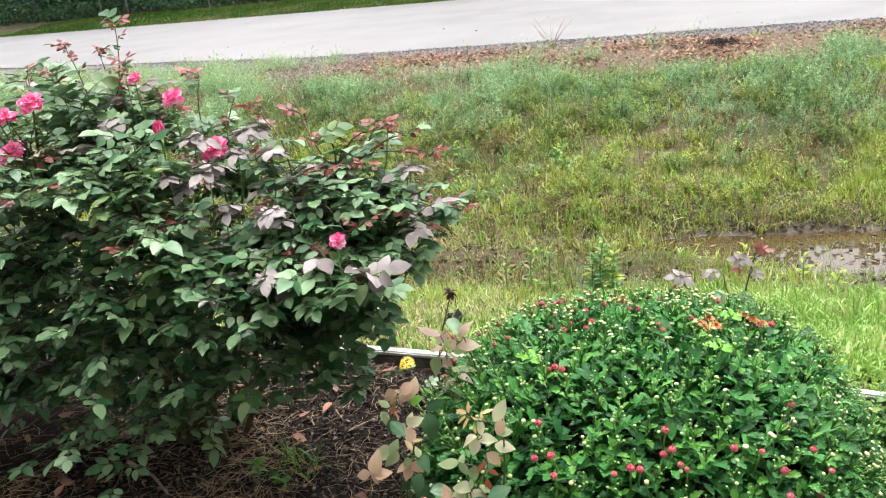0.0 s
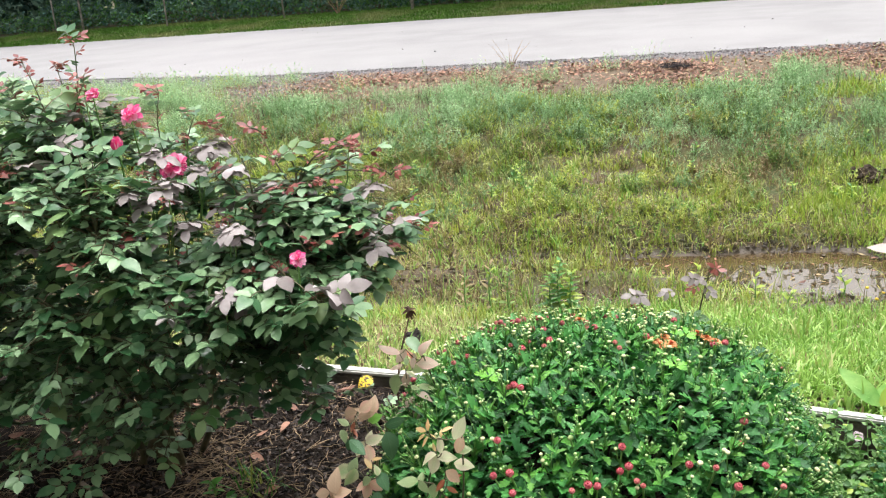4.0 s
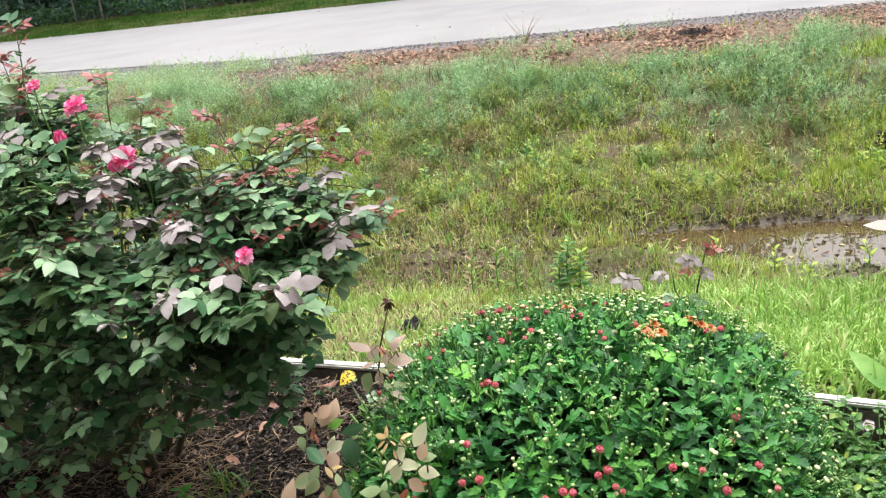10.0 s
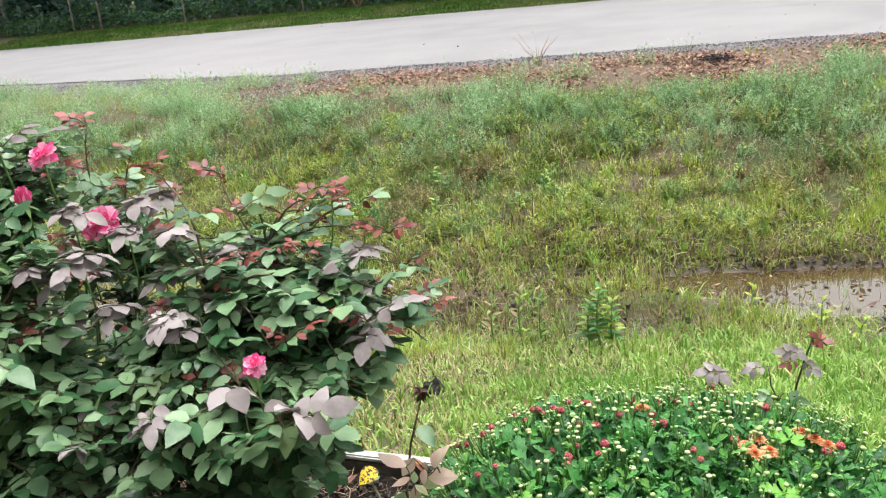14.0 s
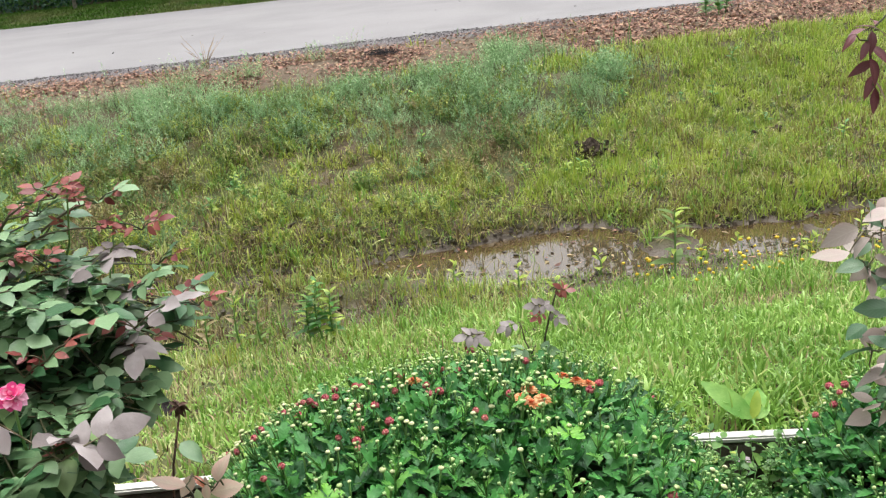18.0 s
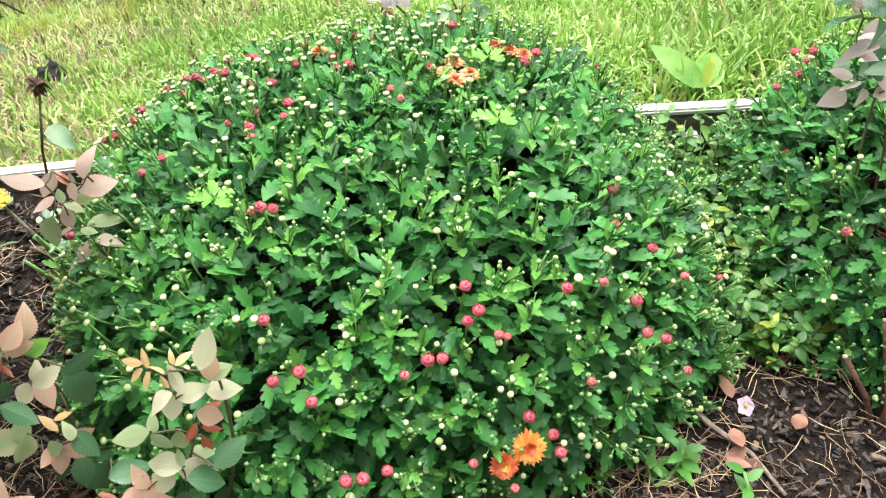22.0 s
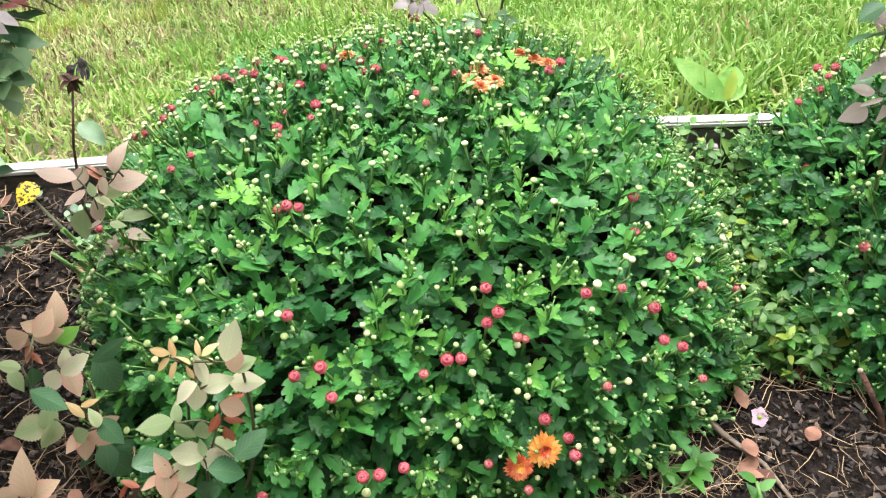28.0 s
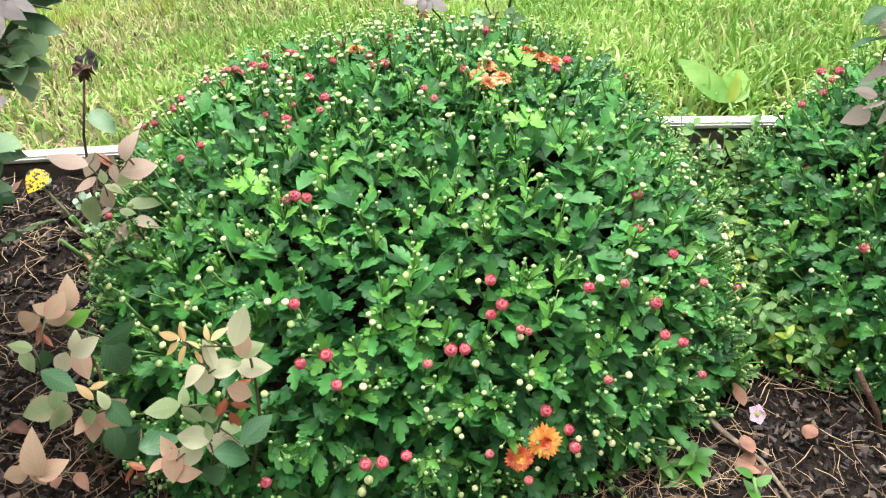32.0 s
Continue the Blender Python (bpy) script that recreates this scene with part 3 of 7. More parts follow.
grass("bank_turf", "short matted turf and dead stems on the bank", 120000, (-4.6, 5.8), (4.35, 7.6), (0.02, 0.055), [M_BANK, M_BANK_DRY, M_LAWN_PALE], (0.50, 0.26, 0.24), 0.2, lean=0.85, steps=2,
      keep=lambda x, y: ashore(x, y) * (1 - 0.4 * scrape(x, y)) * (1 - 0.75 * fen(x, y)) * (1 - 0.5 * mown(x, y)) * np.clip((7.3 - y) / 0.4, 0.1, 1), clump=0.03, tuft=16)
grass("bank_grass", "uneven tufts of green and yellowed grass on the ditch bank", 84000, (-4.4, 5.8), (4.3, 7.2), (0.035, 0.115), [M_BANK, M_LAWN, M_LAWN_PALE, M_BANK_DRY], (0.44, 0.24, 0.20, 0.12), 0.13,
      keep=lambda x, y: (y > 4.3) * ashore(x, y + 0.08 * (drift(x, y, 0.4, 7) - 0.6)) * (1 - 0.75 * scrape(x, y)) * (1 - 0.9 * fen(x, y)) * (1 - 0.45 * mown(x, y)) * np.clip(drift(x, y, 0.25, 14) * 1.8, 0.15, 1), lean=0.55, clump=0.028, bends=(0.6, 1.2, 1.8, 2.4), tuft=26,
      sizes=lambda x, y: 0.6 + 0.8 * drift(x, y, 0.5, 15))
grass("mown_grass", "fresh green mown grass on the upper bank", 125000, (0.8, 6.4), (4.35, 7.6), (0.03, 0.085), [M_MOWN, M_BANK, M_LAWN_PALE], (0.62, 0.18, 0.20), 0.16, lean=0.6, steps=2, clump=0.035, tuft=22,
      keep=lambda x, y: mown(x, y) * ashore(x, y) * (1 - fen(x, y)) * (1 - 0.55 * scrape(x, y)) * np.clip((7.45 - y) / 0.2, 0, 1), sizes=lambda x, y: 0.65 + 0.7 * drift(x, y, 0.4, 16))
grass("tall_stems", "thin dead stems among the bank grass", 1100, (-6, 3), (5.2, 7.4), (0.10, 0.26), [M_BANK_DRY, M_DARKSTEM], (0.6, 0.4), 0.025, lean=0.3, clump=0.1)
feathers("feathery_plants", "hazy blue-green feathery growth along the top of the bank", 74000, (-7, 3.0), (5.7, 8.3), (0.07, 0.15), [M_WISP, M_WISP_PALE, M_WISP_DEEP], (0.45, 0.27, 0.28),
         lambda x, y: fen(x, y) * np.clip(0.25 + 1.1 * drift(x, y, 0.3, 21), 0, 1), leaf=0.15, clump=0.055, tuft=42, leaves=11, sizes=lambda x, y: 0.55 + 0.95 * drift(x, y, 0.45, 22))
feathers("shoulder_mounds", "low soft mounds of blue-green growth on the road shoulder", 30000, (-9, 3.5), (7.3, 9.1), (0.07, 0.16), [M_WISP, M_WISP_PALE, M_BANK], (0.5, 0.3, 0.2),
         lambda x, y: np.clip(drift(x, y, 0.6, 30) * 5 - 2.9 + 3 * np.clip(-2.9 - x, 0, 1) - 1.2 * np.clip(x, 0, 1), 0, 1) * np.clip((road_near(x) - 0.45 - y) * 3, 0, 1) * np.clip(1.2 - 2 * gravel_spot(x, y), 0, 1) * np.clip(1 - 2 * cinders(x, y), 0, 1) * np.clip((2.6 - x) / 0.3, 0, 1), clump=0.07, tuft=46, leaves=9, leaf=0.15,
         sizes=lambda x, y: 0.6 + 0.8 * drift(x, y, 0.5, 31))
feathers("bank_plants", "small-leaved weeds scattered through the bank grass", 30000, (-6, 3.6), (4.95, 7.0), (0.05, 0.13), [M_BANK, M_WISP_DEEP, M_BANK_DRY, M_WEED_DULL], (0.4, 0.15, 0.15, 0.3),
         lambda x, y: np.clip(drift(x, y, 0.4, 24) * 2.6 - 0.6, 0, 1) * (1 - 0.8 * mown(x, y)), leaf=0.22, clump=0.035, tuft=26, leaves=12)
grass("ditch_grass", "sparse sedge and dead stems in the wet ditch", 22000, (-4, 5), (3.7, 5.0), (0.05, 0.14), [M_BANK, M_BANK_DRY, M_LAWN], (0.4, 0.45, 0.15), 0.06,
      keep=lambda x, y: np.clip(drift(x, y, 0.35, 25) * 2.4 - 0.9, 0.03, 1) * (0.3 + np.clip((0.6 - x) / 0.8, 0, 0.6) + 1.2 * np.exp(-((y - 3.98) / 0.14) ** 2) + 0.5 * np.exp(-((y - 4.2) / 0.12) ** 2) * (x < 0.95)), lean=0.6, clump=0.04)
grass("ditch_edge_grass", "thin yellowish grass running down into the muddy ditch", 12000, (-2.6, 1.1), (3.2, 4.3), (0.04, 0.12), [M_LAWN, M_BANK, M_BANK_DRY, M_LAWN_PALE], (0.35, 0.3, 0.15, 0.2), 0.08,
      keep=lambda x, y: np.clip(drift(x, y, 0.4, 26) * 2 - 0.4, 0.1, 1), lean=0.6, clump=0.04, tuft=20)
grass("overhanging_grass", "rank grass and dead stems hanging over the water's edge", 16000, (-3.5, 5.0), (4.35, 5.2), (0.06, 0.15), [M_BANK, M_LAWN, M_BANK_DRY, M_DARKSTEM], (0.4, 0.2, 0.28, 0.12), 0.08, lean=0.75, clump=0.03, tuft=18, bends=(0.8, 1.4, 2.0, 2.6),
      keep=lambda x, y: np.exp(-((ground_z(x, y) + 0.655) / 0.035) ** 2) * np.clip(0.3 + 1.2 * drift(x, y, 0.3, 41), 0, 1))
grass("shoulder_tufts", "scattered grass tufts on the road shoulder", 7000, (-9, 8), (7.2, 9.0), (0.05, 0.13), [M_WISP, M_BANK], (0.6, 0.4), 0.09,
      keep=lambda x, y: np.clip(drift(x, y, 0.6, 27) * 3.0 - 1.5, 0, 1) * np.clip((-1.5 - x) / 1.5, 0.25, 1) * np.clip(1 - 2 * cinders(x, y), 0, 1), lean=0.55, clump=0.05)
grass("far_verge_grass", "cut green grass on the far verge", 95000, (-15, 13), (17.4, 20.6), (0.03, 0.07), [M_VERGE], (1.0,), 0.4, lean=0.6, steps=2)


# ---------------------------------------------------------------- litter on the ground
def chip_template(l, w, h, seed, k6=6):
    r = random.Random(seed)
    v, t = [], []
    for i, z in enumerate((0, h)):
        for k in range(k6):
            a = 2 * math.pi * (k + 0.5) / k6
            v.append((l * 0.5 * math.cos(a) * r.uniform(0.75, 1.15), w * 0.5 * math.sin(a) * r.uniform(0.75, 1.2), z * r.uniform(0.6, 1.4)))
    for k in range(k6):
        e = (k + 1) % k6
        t += [(k, e, k6 + e), (k, k6 + e, k6 + k)]
    for k in range(1, k6 - 1):
        t += [(k6, k6 + k, k6 + k + 1)]
    return np.array(v), np.array(t), np.zeros(len(t), dtype=np.int32)


def litter(name, label, category, templates, count, xr, yr, size, mats, keep=None, tilt=0.35, lift=0.0, smooth=False, level=None):
    x, y = rng.uniform(*xr, count), rng.uniform(*yr, count)
    if keep is not None:
        ok = rng.random(count) < keep(x, y)
        x, y = x[ok], y[ok]
    n = len(x)
    pos = np.stack([x, y, (ground_z(x, y) if level is None else np.maximum(ground_z(x, y), level)) + lift + rng.uniform(0, 0.012, n)], 1)
    m4 = frames_of(pos, rng.uniform(0, 6.283, n), rng.normal(0, tilt, n), rng.uniform(0, 6.283, n), rng.uniform(*size, n))
    which, col = rng.integers(0, len(templates), n), rng.integers(0, len(mats), n)
    pile = Pile()
    for k, tp in enumerate(templates):
        for c in range(len(mats)):
            sel = (which == k) & (col == c)
            if sel.any():
                v, t, m = spread(tp, m4[sel])
                pile.add(v, t, c)
    return tagged(new(name, pile.mesh(name, mats, smooth)), label, category, kind="stuff")


def in_bed(x, y):
    under = np.abs((x - 0.262) / 0.44) ** 2.7 + np.abs((y - 1.158) / 0.42) ** 2.7 < 1
    return (y < board_y(x) - 0.04) * ~under * 1.0


chips = [chip_template(1.0, w, 0.2, s, 3 + s % 2) for s, w in enumerate((0.2, 0.25, 0.3, 0.4, 0.22, 0.5))]
straws = [tube([(-0.5, 0, 0.0), (0, 0.05 * s, 0.03), (0.5, -0.02 * s, 0.0)], [0.012, 0.014, 0.008], 3) for s in (-2, -1, 1, 2)]
dead = [leaf_template(1.0, 0.55, 2, f, d) for f, d in ((0.25, 0.2), (-0.2, -0.2), (0.4, 0.1), (0.1, -0.3))]
litter("bark_mulch", "dark damp shredded bark mulch in the flower bed", "mulch", chips, 32000, (-1.15, 1.15), (0.55, 1.6), (0.006, 0.024), [M_MULCH] * 6 + [M_CHIP], tilt=0.7, keep=in_bed)
litter("straw_litter", "pale dry straw strewn over the mulch", "straw", straws, 21000, (-1.4, 1.3), (0.5, 1.7), (0.02, 0.065), [M_STRAW], tilt=0.25, lift=0.012,
       keep=lambda x, y: in_bed(x, y) * np.clip(np.maximum(patchy(x, y, 4, 3) * 3 - 1.3, (patchy(x, y, 5, 9) * 3.0 - 1.45) * (x < -0.05) * (y < 1.35)), 0.24, 1))
curled = [leaf_template(1.0, 0.5, 6, f, d) for f, d in ((0.35, 0.3), (-0.3, -0.3), (0.5, 0.2), (0.2, -0.4))]
litter("bed_dry_leaves", "scattered brown dead leaves in the bed", "dead leaves", curled, 300, (-1.6, 1.6), (0.4, 1.6), (0.025, 0.05), [M_DRY], tilt=0.4, lift=0.015, smooth=True, keep=in_bed)
litter("roadside_leaves", "thick drift of brown dead leaves beside the road", "dead leaves", dead, 80000, (-5, 9), (7.1, 9.35), (0.02, 0.052), [M_DRY, M_DRY, M_STRAW, M_DRY], tilt=0.22, lift=0.006, smooth=True,
       keep=lambda x, y: np.clip((x - 1.9) / 0.8, 0, 1) * np.clip((y - 7.25 + 0.2 * patchy(x, y, 1)) * 3, 0, 1) * np.clip((9.2 - y) * 3, 0.1, 1)
       + np.clip((2.6 - x) / 0.5, 0, 1) * np.clip((x + 4.2) / 1.2, 0, 1) * np.clip((y - 7.15) * 3, 0, 1) * np.clip((9.05 - y) * 2.2, 0, 1) * np.clip(drift(x, y, 0.7, 33) * 5 - 2.0, 0.2, 1.0))
stones = [chip_template(1.0, 0.8, 0.32, s + 20, 3) for s in range(4)]
litter("road_gravel", "loose grey gravel along the road edge", "gravel", stones, 56000, (-7.5, 7.5), (7.3, 9.85), (0.008, 0.026), [M_GRAVEL], tilt=0.6,
       keep=lambda x, y: np.exp(-((y - road_near(x) + 0.25 + 0.12 * relief(x, y)) / np.where(y > road_near(x) - 0.25, 0.22, 0.38)) ** 2) * (0.55 + 0.45 * patchy(x, y, 2.5, 4)) + gravel_spot(x, y))
litter("ditch_debris", "dead stems and wet debris at the water's edge", "debris", straws, 9000, (-4, 6), (3.75, 5.25), (0.04, 0.16), [M_BANK_DRY, M_MUD, M_STRAW], tilt=0.3, lift=0.01,
       keep=lambda x, y: np.exp(-((y - 4.98) / 0.16) ** 2) + 0.5 * np.exp(-((y - 3.95) / 0.15) ** 2) + 0.7 * np.clip((0.3 - x) / 0.6, 0, 1))


litter("floating_debris", "bits of dead grass and leaves floating on the ditch water", "debris", straws + dead, 3000, (-2, 4.5), (4.0, 4.95), (0.015, 0.06), [M_MUD, M_BANK_DRY, M_MUD, M_DRY], tilt=0.06, lift=-0.004, level=WATER_Z,
       keep=lambda x, y: 0.15 + 0.85 * np.clip(patchy(x, y, 3.5, 2) * 2.5 - 0.9, 0, 1))
litter("road_debris", "small dark bits of bark and grit scattered on the road", "debris", chips, 60, (-8, 9), (9.7, 17.0), (0.01, 0.04), [M_MUD, M_GRAVEL, M_MULCH], tilt=0.1, level=0.035)
lumps = [chip_template(1.0, 0.8, 0.6, s + 40) for s in range(4)]
litter("bank_straw", "dead stems lying on the bare patches of the bank", "straw", straws, 9000, (-4.4, 5.0), (4.9, 6.9), (0.03, 0.11), [M_STRAW, M_BANK_DRY], tilt=0.25, lift=0.01,
       keep=lambda x, y: 0.12 + 0.88 * scrape(x, y))
litter("mud_lumps", "dark wet lumps of mud along the waterline", "mud", lumps, 12000, (-3, 5), (3.85, 5.15), (0.01, 0.035), [M_MUD, M_GROUND], tilt=0.5, lift=-0.010,
       keep=lambda x, y: (np.exp(-((ground_z(x, y) + 0.675) / 0.025) ** 2) * (y > 4.35) + 0.3 * np.exp(-((y - 4.0) / 0.12) ** 2) + 0.25 * np.clip((0.5 - x) / 0.5, 0, 1)) * np.clip(patchy(x, y, 3, 1) * 2.2 - 0.4, 0, 1))


# ---------------------------------------------------------------- white edging boards
def slab(l, w, h, bevel):
    bm = bmesh.new()
    bmesh.ops.create_cube(bm, size=1.0)
    bmesh.ops.scale(bm, vec=(l, w, h), verts=bm.verts)
    bmesh.ops.bevel(bm, geom=bm.edges[:], offset=bevel, segments=2, affect='EDGES')
    me = bpy.data.meshes.new("slab")
    bm.to_mesh(me)
    bm.free()
    return me


edging = thing("garden_edging", "weathered white-capped timber board edging the flower bed", "edging", (0, board_y(0), 0))
cap_mesh = slab(1.59, 0.030, 0.014, 0.004)
cap_mesh.materials.append(M_BOARD)
board_mesh = slab(1.58, 0.026, 0.13, 0.003)
board_mesh.materials.append(M_WOOD)
for bx in (-2.32, -0.715, 0.89, 2.495):
    tilt = math.degrees(math.atan(-0.125))
    drop = (0.3, 0.0) if bx < 0 else ((3.6, -0.022) if bx < 2 else (3.6, -0.11))
    plank = part("board", board_mesh, edging, pose(bx, board_y(bx), drop[1] - 0.023, 0, drop[0], tilt), "dark weathered timber")
    cap = part("cap", cap_mesh, edging, pose(bx, board_y(bx), drop[1] + 0.053, 0, drop[0], tilt), "white painted cap")


# ---------------------------------------------------------------- chrysanthemums
M_CRIMSON = material("crimson_petal", (0.46, 0.035, 0.085), (0.74, 0.21, 0.25), 0.5, 90, 0, 0, vary=0.7, through_light=0.15)
M_ROSY = material("rosy_bud", (0.56, 0.10, 0.13), (0.76, 0.30, 0.29), 0.5, 90, 0, 0, vary=0.6, through_light=0.15)
M_CREAM = material("cream_bud", (0.37, 0.49, 0.185), (0.66, 0.66, 0.37), 0.55, 200, 0, 0, vary=0.7, by="object")
M_GREENBUD = material("green_bud", (0.13, 0.30, 0.08), (0.38, 0.55, 0.22), 0.55, 160, 0, 0, vary=0.6)
M_ORANGE = material("orange_petal", (0.86, 0.32, 0.06), (0.93, 0.57, 0.15), 0.5, 60, 0, 0, vary=0.7, through_light=0.25)
M_PEACH = material("peach_petal", (0.80, 0.34, 0.14), (0.90, 0.62, 0.34), 0.5, 60, 0, 0, vary=0.7, through_light=0.25)
M_RUST = material("rust_petal", (0.60, 0.10, 0.04), (0.80, 0.26, 0.10), 0.5, 60, 0, 0, vary=0.7, through_light=0.2)

# rib, side, half width, lift of each station of a lobed leaf
LOBES = [(0.0, 0.0, 0.0, 0), (0.16, 0.16, 0.05, 0), (0.28, 0.30, 0.20, 0.01), (0.32, 0.42, 0.31, 0.03), (0.37, 0.53, 0.32, 0.02), (0.45, 0.48, 0.19, -0.035), (0.54, 0.58, 0.24, 0.01), (0.59, 0.72, 0.31, 0.03), (0.64, 0.81, 0.28, 0.02), (0.72, 0.74, 0.15, -0.035), (0.84, 0.86, 0.19, 0.02), (0.93, 0.96, 0.13, 0.02), (1.0, 1.0, 0.0, 0)]
COARSE_LOBES = [(0.0, 0.0, 0.0, 0), (0.28, 0.34, 0.24, 0.01), (0.36, 0.52, 0.31, 0.02), (0.45, 0.48, 0.19, -0.03), (0.57, 0.68, 0.29, 0.02), (0.64, 0.80, 0.27, 0.02), (0.72, 0.74, 0.15, -0.03), (0.88, 0.92, 0.16, 0.02), (1.0, 1.0, 0.0, 0)]


def lobed_leaf(length, fold, droop, mat=0, wide=1.0, lobes=LOBES):
    """A lobed chrysanthemum leaf along x."""
    v, t = [], []
    for rib, side, w, lift in lobes:
        w *= wide
        v += [(rib, 0, -droop * rib * rib - 0.02), (side, w, fold * w + lift - droop * side * side), (side, -w, fold * w + lift - droop * side * side)]
    for i in range(len(lobes) - 1):
        a, b = 3 * i, 3 * i + 3
        t += [(a, b, b + 1), (a, b + 1, a + 1), (a, b + 2, b), (a, a + 2, b + 2)]
    t = [q for q in t if len({tuple(v[k]) for k in q}) == 3]
    return np.array(v) * length, np.array(t), np.full(len(t), mat, dtype=np.int32)


def ball(r, flat=0.75, sides=8, rings=4, mat=0, ridges=0.0):
    v, t = [(0, 0, -r * flat)], []
    for i in range(1, rings):
        a = -math.pi / 2 + math.pi * i / rings
        for k in range(sides):
            q = 2 * math.pi * k / sides
            rr = r * math.cos(a) * (1 + (ridges if k % 2 else -ridges))
            v.append((rr * math.cos(q), rr * math.sin(q), r * flat * math.sin(a)))
    v.append((0, 0, r * flat * (0.8 if ridges else 1)))
    for k in range(sides):
        e = (k + 1) % sides
        t.append((0, 1 + e, 1 + k))
        for i in range(rings - 2):
            a = 1 + i * sides
            t += [(a + k, a + e, a + sides + e), (a + k, a + sides + e, a + sides + k)]
        a = 1 + (rings - 2) * sides
        t.append((a + k, a + e, len(v) - 1))
    return np.array(v), np.array(t), np.full(len(t), mat, dtype=np.int32)


def lay_sprig(r, m, stems, leaves, tiny, spur):
    """Lays out one leafy shoot that ends at the pose m: its stem, the poses of its leaves and a few tiny buds."""
    ln = r.uniform(0.08, 0.12)
    stems.append((m, ln))
    n = r.randint(9, 11)
    for k in range(n):
        u = k / (n - 1)
        a = k * 2.4 + r.uniform(-0.4, 0.4)
        rise = 0.2 + 0.8 * u + r.uniform(-0.25, 0.2)
        d = Vector((math.cos(a) * math.cos(rise), math.sin(a) * math.cos(rise), math.sin(rise)))
        size = (0.051 - 0.027 * u) * r.uniform(0.8, 1.2)
        fresh = u > 0.55 and r.random() < spur
        leaves.append((m @ along(d, (-math.cos(a) * 0.6, -math.sin(a) * 0.6, 1), (0, 0, -ln * 0.9 * (1 - u)), size, r.uniform(-0.35, 0.35)), fresh))
    for k in range(r.randint(3, 6)):
        a = r.uniform(0, 6.28)
        q = Vector((math.cos(a) * r.uniform(0.004, 0.022), math.sin(a) * r.uniform(0.004, 0.022), r.uniform(0.012, 0.036)))
        tiny.append((m, q, r.uniform(0.0022, 0.0039)))


MUM_LEAVES = [tri_mesh("leaf", *lobed_leaf(1.0, f, d, 0, w)[:2], [M_MUM_LEAF]) for f, d, w in ((0.15, 0.15, 0.7), (0.4, 0.3, 0.62), (0.25, 0.45, 0.68), (0.5, 0.1, 0.58), (0.1, 0.3, 0.75))]
M_MUM_LIME = material("lime_mum_leaf", (0.10, 0.38, 0.03), (0.22, 0.52, 0.06), 0.42, 35, 240, 0.2, vary=0.6, through_light=0.3)
LIME_LEAVES = [tri_mesh("leaf", *lobed_leaf(1.0, f, d, 0, w)[:2], [M_MUM_LIME]) for f, d, w in ((0.15, 0.15, 0.95), (0.3, 0.3, 0.85))]
FRESH_LEAVES = [tri_mesh("leaf", *lobed_leaf(1.0, f, d, 0, w)[:2], [M_MUM_NEW]) for f, d, w in ((0.3, 0.15, 0.72), (0.4, 0.3, 0.65))]


def make_bud(r, stalk, mats, seed, ridges=0.0):
    rr = random.Random(seed)
    p = Pile()
    bend = rr.uniform(-0.012, 0.012)
    p.put(tube([(bend, bend * 0.5, -stalk), (bend * 0.4, 0, -stalk * 0.5), (0, 0, 0)], [0.0018, 0.0016, 0.0018], 4, 1), Matrix.Identity(4))
    p.put(ball(r, 0.55 if ridges == 0 else 0.75, 10, 5, 0, ridges), Matrix.Translation((0, 0, r * 0.35)))
    p.put(ball(r * 0.82, 0.6, 8, 4, 1), Matrix.Translation((0, 0, r * 0.02)))
    return p.mesh("bud", mats)


CREAM_BUDS = [make_bud(r, 0.05, [M_CREAM, M_STEM], k) for k, r in enumerate((0.0037, 0.0044, 0.0051, 0.0062))]


def make_red(r, seed, main=None):
    """A half-open crimson bloom: a ball of short upright petals on a stalk."""
    rr = random.Random(seed)
    p = Pile()
    p.put(tube([(0.004, 0, -0.06), (0.002, 0, -0.03), (0, 0, 0)], [0.0022, 0.002, 0.0024], 4, 1), Matrix.Identity(4))
    p.put(ball(r * 0.8, 0.8, 8, 4, 0), Matrix.Translation((0, 0, r * 0.6)))
    for ring, (cnt, rad, lean, z) in enumerate(((11, 0.66, 0.22, 0.15), (10, 0.55, 0.0, 0.5), (8, 0.40, -0.4, 0.62), (6, 0.24, -0.8, 0.72))):
        for k in range(cnt):
            a = 2 * math.pi * (k + 0.5 * ring) / cnt + rr.uniform(-0.15, 0.15)
            o = Vector((math.cos(a) * rad * r, math.sin(a) * rad * r, z * r))
            d = Vector((math.cos(a) * math.sin(lean + 0.3), math.sin(a) * math.sin(lean + 0.3), math.cos(lean + 0.3)))
            p.put(leaf_template(r * 0.8, r * 0.5, 3, 0.3, -0.3, mat=2 if rr.random() < 0.25 else 0), along(d, (-math.cos(a), -math.sin(a), 0.2), o))
    return p.mesh("half_open_flower", [main or M_CRIMSON, M_STEM, M_ROSY])


REDS = [make_red(r, k) for k, r in enumerate((0.008, 0.0092, 0.0103, 0.0115))]
ROSY_BUDS = [make_red(r, k + 9, M_ROSY) for k, r in enumerate((0.0066, 0.0076))]


